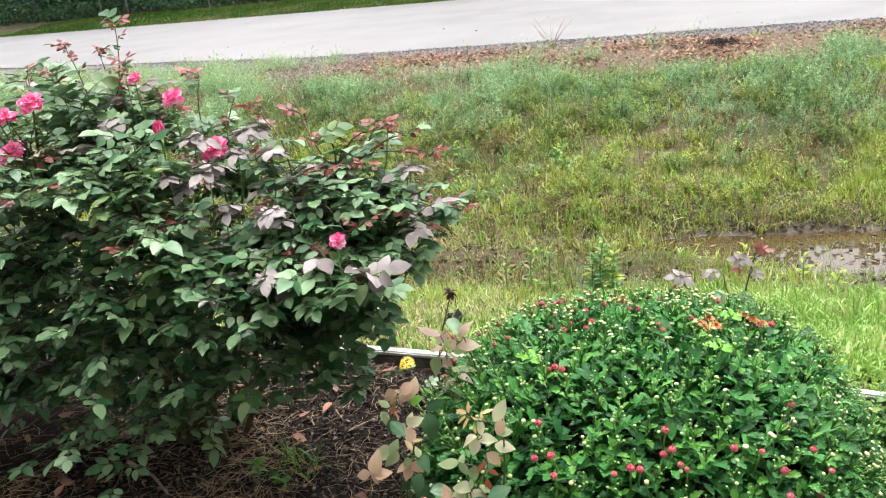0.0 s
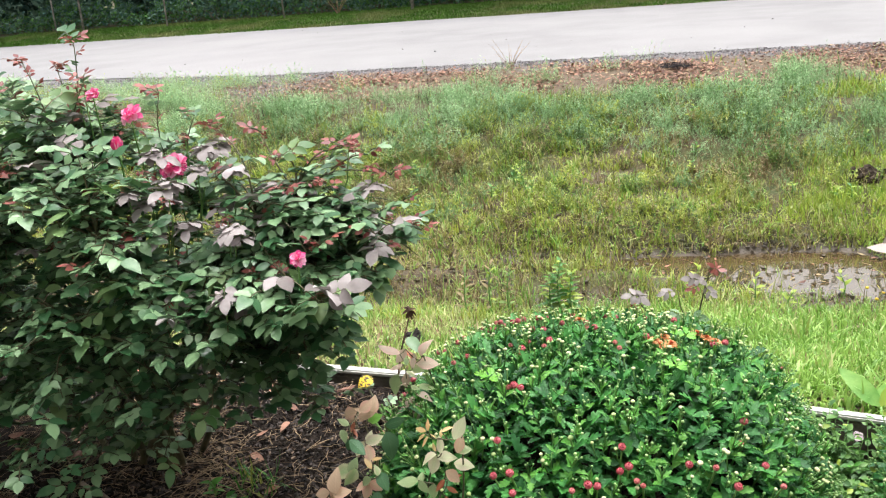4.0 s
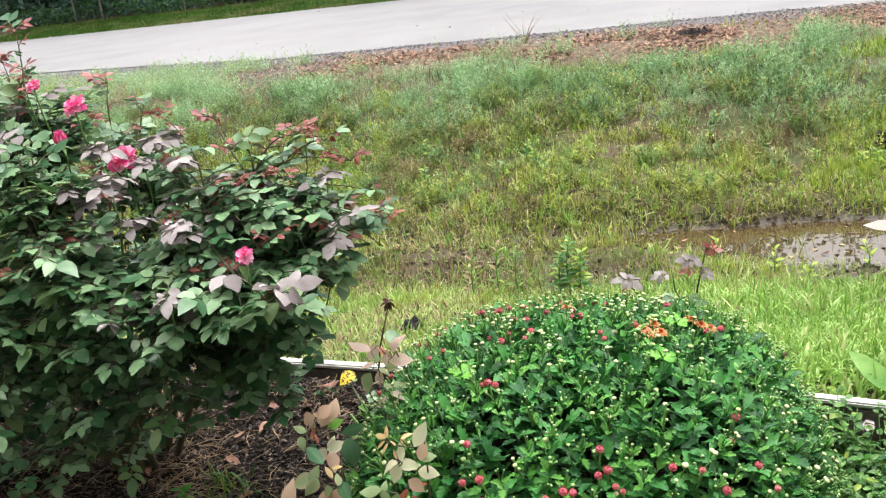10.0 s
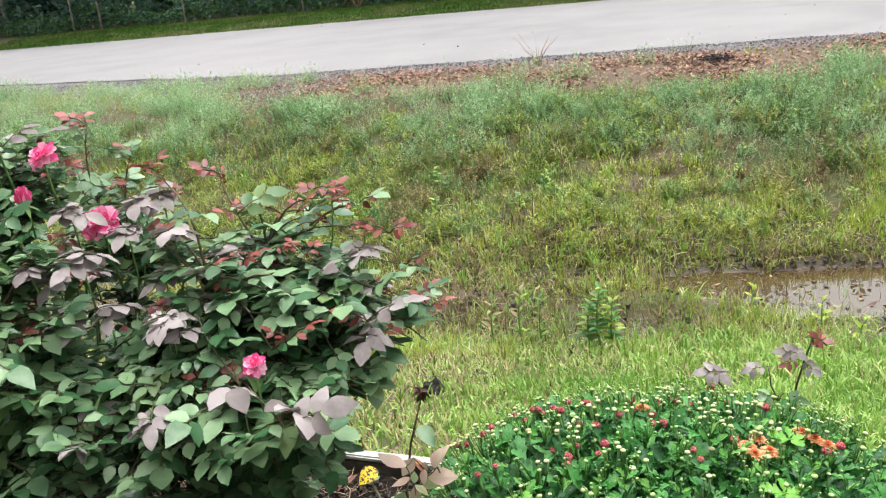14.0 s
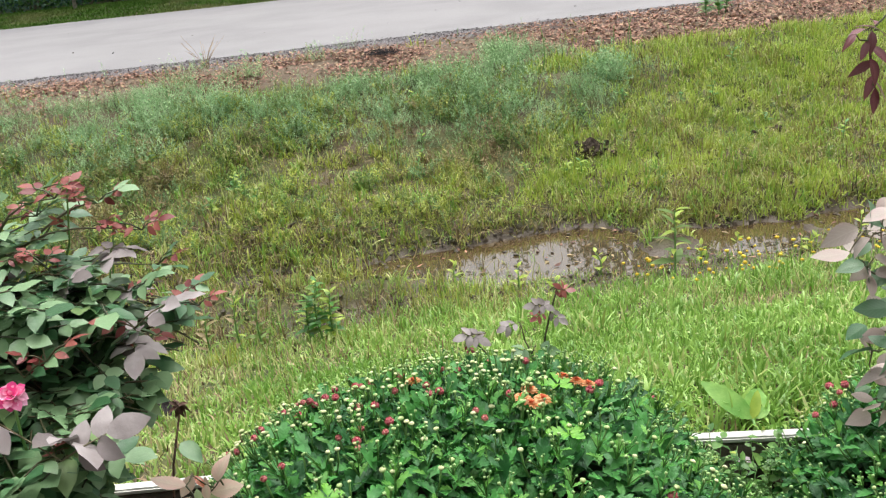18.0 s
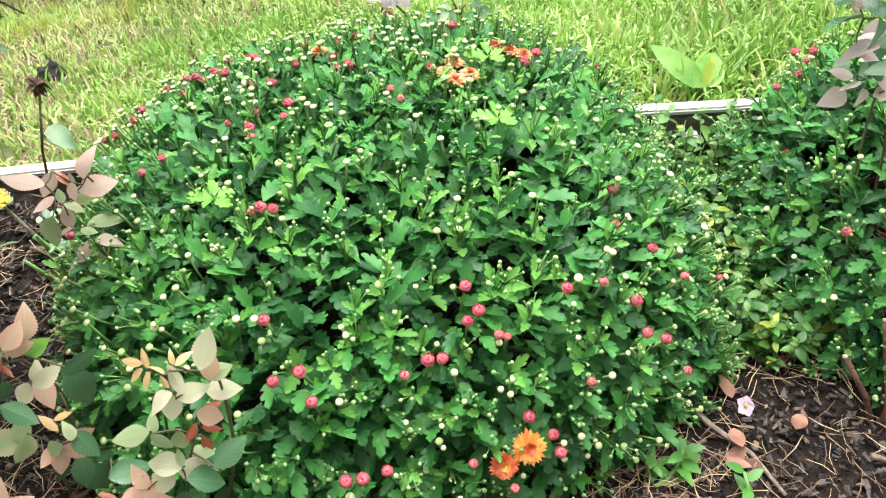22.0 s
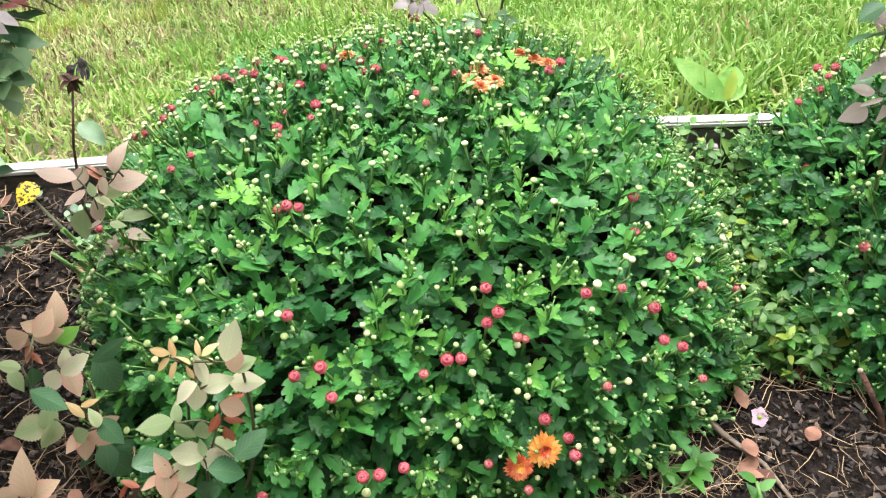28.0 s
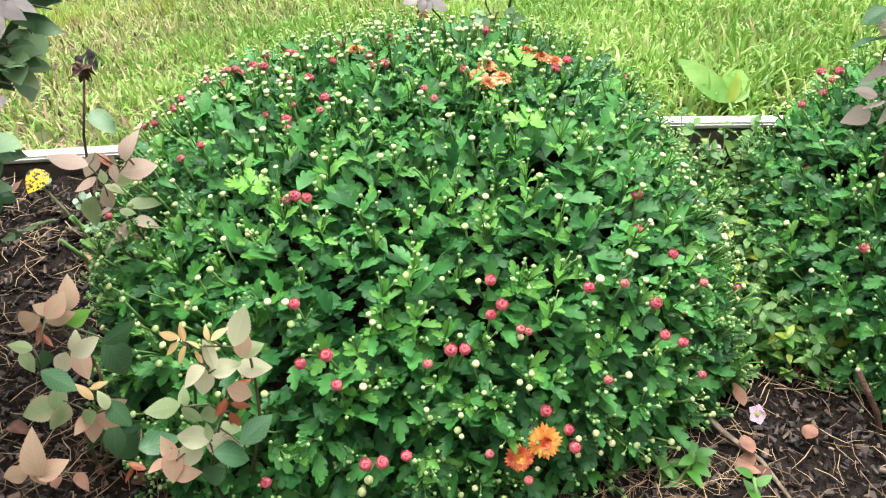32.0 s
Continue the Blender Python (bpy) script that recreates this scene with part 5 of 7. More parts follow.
def rose_bush():
    r = random.Random(5)
    base = Vector((-0.86, 1.16, 0.0))
    root = thing("rose_bush", "large dark rose bush with pink blooms and mauve leaves paled by painted sky sheen", "rose bush", tuple(base))
    leaves, shoots = [], []
    blobs = [((-1.2, 1.15, 0.50), (0.5, 0.42, 0.44), 100, False), ((-0.62, 1.04, 0.58), (0.36, 0.34, 0.22), 75, True), ((-0.95, 1.1, 0.70), (0.36, 0.36, 0.22), 50, True),
             ((-0.33, 1.06, 0.57), (0.22, 0.22, 0.16), 34, True), ((-1.05, 0.98, 0.24), (0.45, 0.28, 0.26), 70, False), ((-1.5, 1.1, 0.3), (0.4, 0.4, 0.4), 30, False),
             ((-0.62, 1.02, 0.35), (0.24, 0.24, 0.17), 30, False), ((-1.08, 1.12, 0.80), (0.34, 0.3, 0.18), 60, True), ((-0.28, 1.08, 0.61), (0.23, 0.18, 0.12), 28, True), ((-0.45, 1.06, 0.36), (0.2, 0.2, 0.18), 20, False), ((-1.0, 1.16, 0.5), (0.5, 0.22, 0.3), 55, False), ((-0.85, 0.92, 0.42), (0.3, 0.22, 0.25), 40, False), ((-0.44, 0.96, 0.48), (0.16, 0.14, 0.14), 30, True), ((-0.60, 0.92, 0.52), (0.2, 0.14, 0.14), 26, True), ((-0.33, 1.04, 0.42), (0.11, 0.12, 0.16), 26, False), ((-0.33, 1.05, 0.26), (0.06, 0.06, 0.12), 6, False), ((-0.31, 0.85, 0.55), (0.13, 0.09, 0.06), 26, True), ((-0.52, 0.84, 0.50), (0.14, 0.08, 0.07), 18, True), ((-0.24, 0.95, 0.53), (0.09, 0.08, 0.08), 14, True)]
    mains = []
    for k in range(15):
        a = k * 2.4
        tip = Vector((-0.85 + 0.62 * math.cos(a) * r.uniform(0.3, 1), 1.1 + 0.3 * math.sin(a) * r.uniform(0.3, 1), r.uniform(0.45, 0.7)))
        foot = base + Vector((r.uniform(-0.08, 0.08), r.uniform(-0.07, 0.07), -0.05))
        pts = curve_points(foot, tip, 0.04, r)
        p = Pile()
        p.put(tube(pts, [0.009 * (1 - 0.65 * j / 6) for j in range(7)], 6), Matrix.Identity(4))
        part("cane", p.mesh("cane", [M_CANE]), root)
        mains += pts[2:]
    for c, rad, n, tipped in blobs:
        for k in range(n):
            z = r.uniform(-0.7, 1)
            a = r.uniform(0, 6.283)
            s = math.sqrt(1 - z * z)
            f = r.uniform(0.6, 1.0)
            tip = Vector((c[0] + rad[0] * s * math.cos(a) * f, c[1] + rad[1] * s * math.sin(a) * f, max(0.06, c[2] + rad[2] * z * f)))
            start = min(mains, key=lambda q: (q - tip).length + 0.4 * max(0, q.z - tip.z))
            if (start - tip).length > 0.42:
                start = start.lerp(tip, 1 - 0.42 / (start - tip).length)
            shoots.append((start, tip, 0.03, 0.0225, tipped and z > 0.1))
    # long shoots that stand out above and to the side
    for tip in ((-0.90, 1.18, 1.06), (-1.02, 1.15, 1.02), (-0.97, 1.2, 1.0), (-0.27, 1.13, 0.80), (-0.16, 1.12, 0.74), (-0.10, 1.1, 0.62), (-0.57, 1.13, 0.86), (-0.72, 1.2, 0.93), (-0.42, 1.12, 0.78), (-0.36, 1.0, 0.74), (-0.31, 1.16, 0.77), (-0.22, 1.15, 0.78), (-0.48, 1.2, 0.83), (-0.62, 1.16, 0.88), (-0.52, 1.02, 0.77), (-0.84, 1.1, 0.98), (-1.1, 1.1, 0.98)):
        tip = Vector(tip)
        start = min(mains, key=lambda q: (q - tip).length)
        start = start.lerp(tip, max(0.0, 1 - 0.36 / (start - tip).length))
        shoots.append((start, tip, 0.03, 0.035, "top"))
    grow(root, shoots, r, leaves)
    flowers = ((-0.642, 1.07, 0.788, 1.0), (-0.724, 1.07, 0.905, 1.0), (-1.046, 1.02, 0.920, 0.9), (-1.104, 1.0, 0.897, 0.85), (-1.112, 1.0, 0.814, 1.0), (-0.278, 0.82, 0.652, 0.62), (-0.80, 1.06, 0.955, 0.5))
    buds = ((-0.745, 1.03, 0.83), (-1.2, 1.03, 0.87))
    # places of the mauve leaves whose colour holds the pale sky sheen
    sheen_spots = ((-0.41, 0.76, 0.615), (-0.63, 0.92, 0.69), (-0.56, 0.92, 0.692), (-0.66, 0.95, 0.744), (-0.177, 1.0, 0.633), (-0.476, 0.94, 0.688), (-0.628, 1.0, 0.735), (-0.55, 1.12, 0.826), (-0.20, 1.08, 0.729), (-0.5, 1.0, 0.72), (-0.42, 1.05, 0.74), (-0.95, 1.05, 0.80),
              (-0.66, 0.90, 0.765), (-0.57, 0.90, 0.788), (-0.66, 1.02, 0.832), (-0.56, 1.05, 0.835), (-0.67, 0.90, 0.68), (-0.44, 0.88, 0.71), (-0.43, 0.88, 0.685), (-0.55, 1.0, 0.80), (-0.47, 1.0, 0.79))
    ruddy = ((-0.64, 1.14, 0.84), (-0.301, 1.05, 0.752), (-0.247, 1.12, 0.82), (-0.666, 0.9, 0.557), (-0.194, 1.1, 0.755), (-0.669, 1.0, 0.79), (-0.863, 1.1, 0.967), (-0.82, 1.06, 0.95), (-0.628, 0.98, 0.74), (-0.47, 0.93, 0.70), (-0.677, 0.93, 0.715))
    for x, y, z in sheen_spots + ruddy:
        group = RED_LEAVES if (x, y, z) in ruddy else MAUVE_SHEEN_LEAVES
        for k in range(3):
            a = k * 2.1 + r.uniform(-0.7, 0.7) - 1.6
            part("leaf", group[k], root, along((math.cos(a), math.sin(a), r.uniform(-0.45, 0.0) if z < 0.62 else r.uniform(-0.18, 0.12)), (r.uniform(-0.2, 0.2), -0.08, 1), (x - 0.03 * math.cos(a), y - 0.03 * math.sin(a), z + r.uniform(-0.015, 0.005)), r.uniform(0.55, 0.95), r.uniform(-0.3, 0.3)))
        p = Pile()
        p.put(tube([(x, y, z), (x - 0.03, y + 0.05, z - 0.1), (x - 0.08, y + 0.1, z - 0.2)], [0.0013, 0.0016, 0.002], 5), Matrix.Identity(4))
        part("cane", p.mesh("cane", [M_STEM]), root)
    dress(root, leaves, r, 300, 0.08, 0.2, 0.06, [Vector(f[:3]) for f in flowers] + [Vector(f[:3]) + Vector((0.04, -0.07, 0.01)) for f in flowers] + [Vector(f) for f in buds])
    for k, (x, y, z, s) in enumerate(flowers):
        part("rose_flower", ROSES[k % 2], root, Matrix.Translation((x, y, z)) @ upright((r.uniform(-0.3, 0.3), -0.6, 0.9), r.uniform(0, 6), s), "deep pink rose in full bloom")
        p = Pile()
        p.put(tube([(x, y, z), (x - 0.01, y + 0.02, z - 0.06), (x - 0.02, y + 0.05, z - 0.14)], [0.002, 0.0022, 0.0026], 4), Matrix.Identity(4))
        part("flower_stem", p.mesh("flower_stem", [M_STEM]), root)
    for x, y, z in buds:
        part("rose_bud", ROSEBUD, root, Matrix.Translation((x, y, z)) @ upright((0.1, -0.2, 1), 0), "pink rose bud")


rose_bush()




def posed_rose(label, base, canes, leaves, seed, back=0.03):
    """Thin canes with leaves at given places: place, direction, tone and size of each leaf."""
    r = random.Random(seed)
    z = float(ground_z(base[0], base[1]))
    root = thing("rose_plant", label, "rose plant", (base[0], base[1], z), "young roses in the bed")
    shafts = []
    for tip in canes:
        pts = curve_points((base[0], base[1], z - 0.02), tip, 0.02, r)
        p = Pile()
        p.put(tube(pts, [0.0042 * (1 - 0.6 * k / 6) for k in range(7)], 5), Matrix.Identity(4))
        part("cane", p.mesh("cane", [M_CANE]), root)
        shafts += pts
    tones = {"copper": RED_LEAVES, "mauve": MAUVE_SHEEN_LEAVES, "red": RED_LEAVES, "dark": GREEN_LEAVES, "new": NEW_LEAVES, "grey": BIG_LEAVES}
    for x, y, zz, d, tone, size in leaves:
        q = Vector((x, y, zz)) - Vector(d).normalized() * back
        near = min(shafts, key=lambda s: (s - q).length)
        if (near - q).length > 0.012:
            p = Pile()
            p.put(tube([near, near.lerp(q, 0.5) + Vector((0, 0, 0.005)), q], [0.002, 0.0016, 0.0014], 4), Matrix.Identity(4))
            part("leaf_stalk", p.mesh("leaf_stalk", [M_CANE]), root)
        part("leaf", r.choice(tones[tone]), root, along(d, (r.uniform(-0.15, 0.15), -0.75, 0.8), q, 0.72 * size, r.uniform(-0.25, 0.25)))
    return root


BIG_LEAVES = [rose_leaf(s + 80, M_ROSE_LEAF, 1.0, 1, 0.05, 11, 0.033, 0.85) for s in range(3)]
def leaf_skin(name, middle, edge, rough=0.45, shine=0.5, glow=0.25, pale=0.25):
    """A leaflet's surface: one colour along the midrib, another towards its margin, with paler ribs that stand out slightly."""
    m = bpy.data.materials.new(name)
    m.use_nodes = True
    n, l = m.node_tree.nodes, m.node_tree.links
    bsdf, out = n["Principled BSDF"], n["Material Output"]
    co, sep, info = n.new("ShaderNodeTexCoord"), n.new("ShaderNodeSeparateXYZ"), n.new("ShaderNodeObjectInfo")
    l.new(co.outputs["Generated"], sep.inputs[0])

    def sums(kind, a, b, c=None):
        q = n.new("ShaderNodeMath")
        q.operation = kind
        for k, v in enumerate((a, b, c)):
            if v is None:
                continue
            if isinstance(v, (int, float)):
                q.inputs[k].default_value = v
            else:
                l.new(v, q.inputs[k])
        return q.outputs[0]

    def mixed(f, a, b):
        q = n.new("ShaderNodeMix")
        q.data_type = 'RGBA'
        l.new(f, q.inputs["Factor"])
        for key, v in (("A", a), ("B", b)):
            if isinstance(v, tuple):
                q.inputs[key].default_value = (*v, 1)
            else:
                l.new(v, q.inputs[key])
        return q.outputs["Result"]

    side = sums('ABSOLUTE', sums('SUBTRACT', sep.outputs["Y"], 0.5), None)
    blot = n.new("ShaderNodeTexNoise")
    blot.inputs["Scale"].default_value, blot.inputs["Detail"].default_value = 3.0, 4
    l.new(co.outputs["Generated"], blot.inputs["Vector"])
    away = sums('ADD', sums('MULTIPLY_ADD', side, 1.5, sums('MULTIPLY_ADD', blot.outputs["Fac"], 0.9, -0.62)), sums('MULTIPLY_ADD', info.outputs["Random"], 0.7, -0.35))
    spread_ = n.new("ShaderNodeClamp")
    l.new(away, spread_.inputs[0])
    colour = mixed(spread_.outputs[0], middle, edge)
    wave = sums('FRACT', sums('MULTIPLY', sums('MULTIPLY_ADD', side, -0.9, sep.outputs["X"]), 7.0), None)
    rib = sums('MAXIMUM', sums('LESS_THAN', wave, 0.14), sums('LESS_THAN', side, 0.022))
    light = tuple(min(0.9, c * 1.25 + 0.04) for c in middle)
    colour = mixed(sums('MULTIPLY', rib, pale), colour, light)
    tone = n.new("ShaderNodeHueSaturation")
    l.new(colour, tone.inputs["Color"])
    l.new(sums('MULTIPLY_ADD', info.outputs["Random"], 0.4, 0.78), tone.inputs["Value"])
    l.new(tone.outputs["Color"], bsdf.inputs["Base Color"])
    bsdf.inputs["Roughness"].default_value = rough
    bsdf.inputs["Specular IOR Level"].default_value = shine
    bp = n.new("ShaderNodeBump")
    bp.inputs["Strength"].default_value, bp.inputs["Distance"].default_value = 0.35, 0.0015
    l.new(sums('MULTIPLY_ADD', rib, -0.8, wave), bp.inputs["Height"])
    l.new(bp.outputs["Normal"], bsdf.inputs["Normal"])
    tr, ms = n.new("ShaderNodeBsdfTranslucent"), n.new("ShaderNodeMixShader")
    l.new(tone.outputs["Color"], tr.inputs["Color"])
    ms.inputs[0].default_value = glow
    l.new(bsdf.outputs[0], ms.inputs[1])
    l.new(tr.outputs[0], ms.inputs[2])
    l.new(ms.outputs[0], out.inputs["Surface"])
    return m


M_OF_TONE = {"blush": leaf_skin("blush_leaf", (0.66, 0.52, 0.42), (0.74, 0.48, 0.42), glow=0.42), "copper": leaf_skin("copper_leaf", (0.60, 0.43, 0.29), (0.68, 0.34, 0.28), glow=0.42), "cream": leaf_skin("cream_leaf", (0.64, 0.66, 0.42), (0.78, 0.66, 0.54), glow=0.4),
             "pale": leaf_skin("pale_green_leaf", (0.36, 0.48, 0.23), (0.58, 0.52, 0.34), glow=0.4), "amber": leaf_skin("amber_leaf", (0.72, 0.52, 0.24), (0.66, 0.35, 0.17), 0.35),
             "bronze": leaf_skin("bronze_leaf", (0.50, 0.17, 0.09), (0.38, 0.07, 0.04), 0.3), "wine": leaf_skin("wine_leaf", (0.20, 0.06, 0.07), (0.11, 0.02, 0.03), 0.28, 0.6, 0.15),
             "dusky": leaf_skin("dusky_mauve_leaf", (0.50, 0.42, 0.38), (0.55, 0.40, 0.40), 0.4, 0.6, 0.35), "deep": leaf_skin("deep_green_leaf", (0.07, 0.18, 0.075), (0.04, 0.125, 0.055), 0.35, 0.6, 0.12, 0.4),
             "grey": leaf_skin("grey_green_leaf", (0.16, 0.28, 0.15), (0.10, 0.21, 0.12), 0.35, 0.6, 0.12, 0.3), "new": leaf_skin("fresh_green_leaf", (0.16, 0.40, 0.06), (0.22, 0.46, 0.09))}
SLIM = ("amber", "bronze", "wine")
LEAFLETS = {tone: [tri_mesh("leaf", *leaf_template(1.0, w * (0.62 if tone in SLIM else 1.0), 25, f, c, 0.055, 0, 0.46, 0.95, 0.012)[:2], [m]) for w, f, c in ((0.58, 0.15, 0.12), (0.64, 0.32, 0.30), (0.54, 0.05, -0.15), (0.62, 0.45, 0.5))] for tone, m in M_OF_TONE.items()}


def sprouting_rose(label, base, canes, leaflets, seed, face=0.7):
    """A young rose: thin canes from its foot and toothed leaflets at their places; each leaflet has its centre, its slant seen from the garden path, its tone and its length."""
    r = random.Random(seed)
    z = float(ground_z(base[0], base[1]))
    root = thing("rose_plant", label, "rose plant", (base[0], base[1], z), "young roses in the bed")
    shafts = []
    for tip in canes:
        pts = curve_points((base[0], base[1], z - 0.02), tip[-3:], 0.01, r, 10)
        if len(tip) == 6:
            # a cane that arches out by way of its first point
            a, m, b = Vector((base[0], base[1], z - 0.02)), Vector(tip[:3]), Vector(tip[3:])
            pts = [a.lerp(m, k / 10).lerp(m.lerp(b, k / 10), k / 10) for k in range(11)]
        p = Pile()
        p.put(tube(pts, [0.003 * (1 - 0.05 * k) for k in range(11)], 5), Matrix.Identity(4))
        part("cane", p.mesh("cane", [M_CANE]), root)
        shafts += pts[2:]
    waiting = list(leaflets)
    while waiting:
        # the next leaflet is the one nearest to what has grown so far
        x, y, zz, slant, tone, size = min(waiting, key=lambda w: min((s - Vector(w[:3])).length for s in shafts))
        waiting.remove((x, y, zz, slant, tone, size))
        a = math.radians(slant)
        d = (Vector((1, 0, 0)) * math.cos(a) + Vector((0, 0.60, 0.80)) * math.sin(a) + Vector((0.1, -0.8, 0.6)) * r.uniform(-0.45, 0.25)).normalized()
        q = Vector((x, y, zz)) - d * size * 0.5
        near = min(shafts, key=lambda s: (s - q).length)
        p = Pile()
        p.put(tube([near, near.lerp(q, 0.5) + Vector((0, 0.004, -0.004)), q], [0.0015, 0.0012, 0.001], 4), Matrix.Identity(4))
        shafts += [near.lerp(q, 0.6), q]
        part("leaf_stalk", p.mesh("leaf_stalk", [M_CANE]), root)
        part("leaf", r.choice(LEAFLETS[tone]), root, along(d, (0.1 + r.gauss(0, 0.3), -face + r.gauss(0, 0.2), 1.4 - face), q, size, r.gauss(0, 0.3)))
    return root


pick = random.Random(17)
sprouting_rose("slender rose with dusky mauve leaves and dark red drooping top", (1.02, 0.97), [(0.95, 0.965, 0.42), (0.93, 0.965, 0.64), (1.25, 0.95, 0.85, 0.875, 0.955, 0.95)],
               [(0.874, 0.949, 0.667, 185, "dusky", 0.044), (0.904, 0.955, 0.655, -20, "dusky", 0.034), (0.824, 0.955, 0.642, 190, "dusky", 0.052), (0.844, 0.939, 0.632, 200, "dusky", 0.036), (0.796, 0.935, 0.619, 183, "dusky", 0.056), (0.868, 0.946, 0.623, -100, "dusky", 0.036), (0.886, 0.943, 0.633, 30, "dusky", 0.036), (0.844, 0.959, 0.589, 175, "grey", 0.040), (0.859, 0.956, 0.577, 195, "dusky", 0.036), (0.876, 0.953, 0.556, -105, "dusky", 0.040), (0.897, 0.952, 0.574, 0, "dusky", 0.036), (0.910, 0.955, 0.562, -40, "deep", 0.042)]
               + [(0.873, 0.943, 0.522, 175, "deep", 0.058), (0.932, 0.956, 0.492, -80, "deep", 0.052), (0.918, 0.956, 0.539, -30, "grey", 0.044), (0.861, 0.960, 0.449, 172, "deep", 0.058), (0.887, 0.941, 0.471, 110, "deep", 0.036), (0.905, 0.942, 0.431, -90, "grey", 0.038), (0.879, 0.939, 0.415, 170, "dusky", 0.050), (0.894, 0.942, 0.401, -40, "dusky", 0.034), (0.937, 0.957, 0.355, 100, "dusky", 0.046), (0.882, 0.939, 0.356, 200, "dusky", 0.038), (0.872, 0.951, 0.335, 190, "dusky", 0.044), (0.906, 0.941, 0.331, -80, "dusky", 0.034), (0.944, 0.944, 0.331, 0, "dusky", 0.040)]
               + [(0.835, 0.943, 0.936, 140, "wine", 0.030), (0.855, 0.956, 0.940, 60, "wine", 0.028), (0.864, 0.956, 0.924, -20, "wine", 0.034), (0.831, 0.960, 0.927, 190, "wine", 0.032), (0.811, 0.941, 0.920, 215, "wine", 0.026), (0.844, 0.942, 0.913, -100, "wine", 0.032), (0.831, 0.939, 0.904, 240, "wine", 0.030), (0.857, 0.942, 0.897, -60, "wine", 0.034), (0.840, 0.957, 0.878, 200, "wine", 0.034), (0.849, 0.939, 0.876, -80, "wine", 0.036), (0.850, 0.951, 0.855, 230, "wine", 0.034), (0.861, 0.941, 0.847, -60, "wine", 0.034), (0.854, 0.944, 0.833, -95, "wine", 0.036)]
               + [(0.935 + max(-0.06, min(0.06, pick.gauss(0, 0.036))), 0.965 + pick.gauss(0, 0.018), pick.uniform(0.34, 0.68), pick.choice((160, 185, 200, 230, 270, 300, 340, 10, 40)), pick.choice(("deep", "grey", "dusky", "dusky")), pick.uniform(0.030, 0.046)) for _ in range(52)], 21, 0.4)
sprouting_rose("young rose shoot with pale cream serrated leaves and amber tips", (-0.05, 0.78), [(0.035, 0.735, 0.33), (-0.01, 0.73, 0.31), (-0.01, 0.72, 0.21)],
               [(0.037, 0.713, 0.355, 65, "cream", 0.047), (0.032, 0.726, 0.315, 80, "copper", 0.036), (0.039, 0.726, 0.303, 10, "pale", 0.034), (0.036, 0.730, 0.268, -8, "cream", 0.042), (0.009, 0.711, 0.296, 10, "cream", 0.036), (-0.001, 0.712, 0.320, 100, "cream", 0.036), (-0.027, 0.709, 0.294, 200, "cream", 0.034), (-0.018, 0.712, 0.276, 255, "cream", 0.040), (-0.042, 0.727, 0.342, 165, "amber", 0.026), (-0.022, 0.709, 0.362, 95, "amber", 0.022), (-0.041, 0.721, 0.328, 215, "amber", 0.026), (-0.031, 0.711, 0.326, 235, "amber", 0.026), (-0.016, 0.714, 0.339, 130, "amber", 0.022)]
               + [(-0.003, 0.729, 0.335, 100, "amber", 0.018), (0.016, 0.700, 0.361, 35, "amber", 0.022), (-0.017, 0.722, 0.308, 110, "amber", 0.018), (0.020, 0.705, 0.258, -30, "copper", 0.036), (0.015, 0.730, 0.242, 15, "bronze", 0.028), (-0.006, 0.701, 0.239, 240, "bronze", 0.028), (-0.001, 0.726, 0.181, -75, "bronze", 0.034), (0.012, 0.720, 0.218, -25, "bronze", 0.026), (-0.075, 0.726, 0.226, 190, "pale", 0.046), (-0.050, 0.730, 0.237, 100, "pale", 0.024), (-0.041, 0.707, 0.230, -50, "pale", 0.030), (-0.024, 0.710, 0.218, -95, "pale", 0.032), (-0.011, 0.721, 0.178, 0, "pale", 0.030), (-0.050, 0.708, 0.190, 160, "cream", 0.046), (-0.018, 0.708, 0.167, -20, "cream", 0.046)]
               + [(-0.057, 0.699, 0.169, 230, "cream", 0.046), (-0.028, 0.702, 0.202, 90, "pale", 0.022), (0.023, 0.713, 0.179, 30, "deep", 0.050), (-0.008, 0.699, 0.156, -20, "deep", 0.052), (-0.044, 0.700, 0.120, 200, "deep", 0.045), (-0.080, 0.703, 0.180, 120, "copper", 0.032), (-0.078, 0.691, 0.163, 265, "copper", 0.044), (-0.098, 0.700, 0.158, 200, "copper", 0.028), (-0.122, 0.704, 0.158, 150, "bronze", 0.024), (-0.136, 0.709, 0.140, 230, "bronze", 0.026), (-0.066, 0.688, 0.149, -10, "copper", 0.034)], 22)
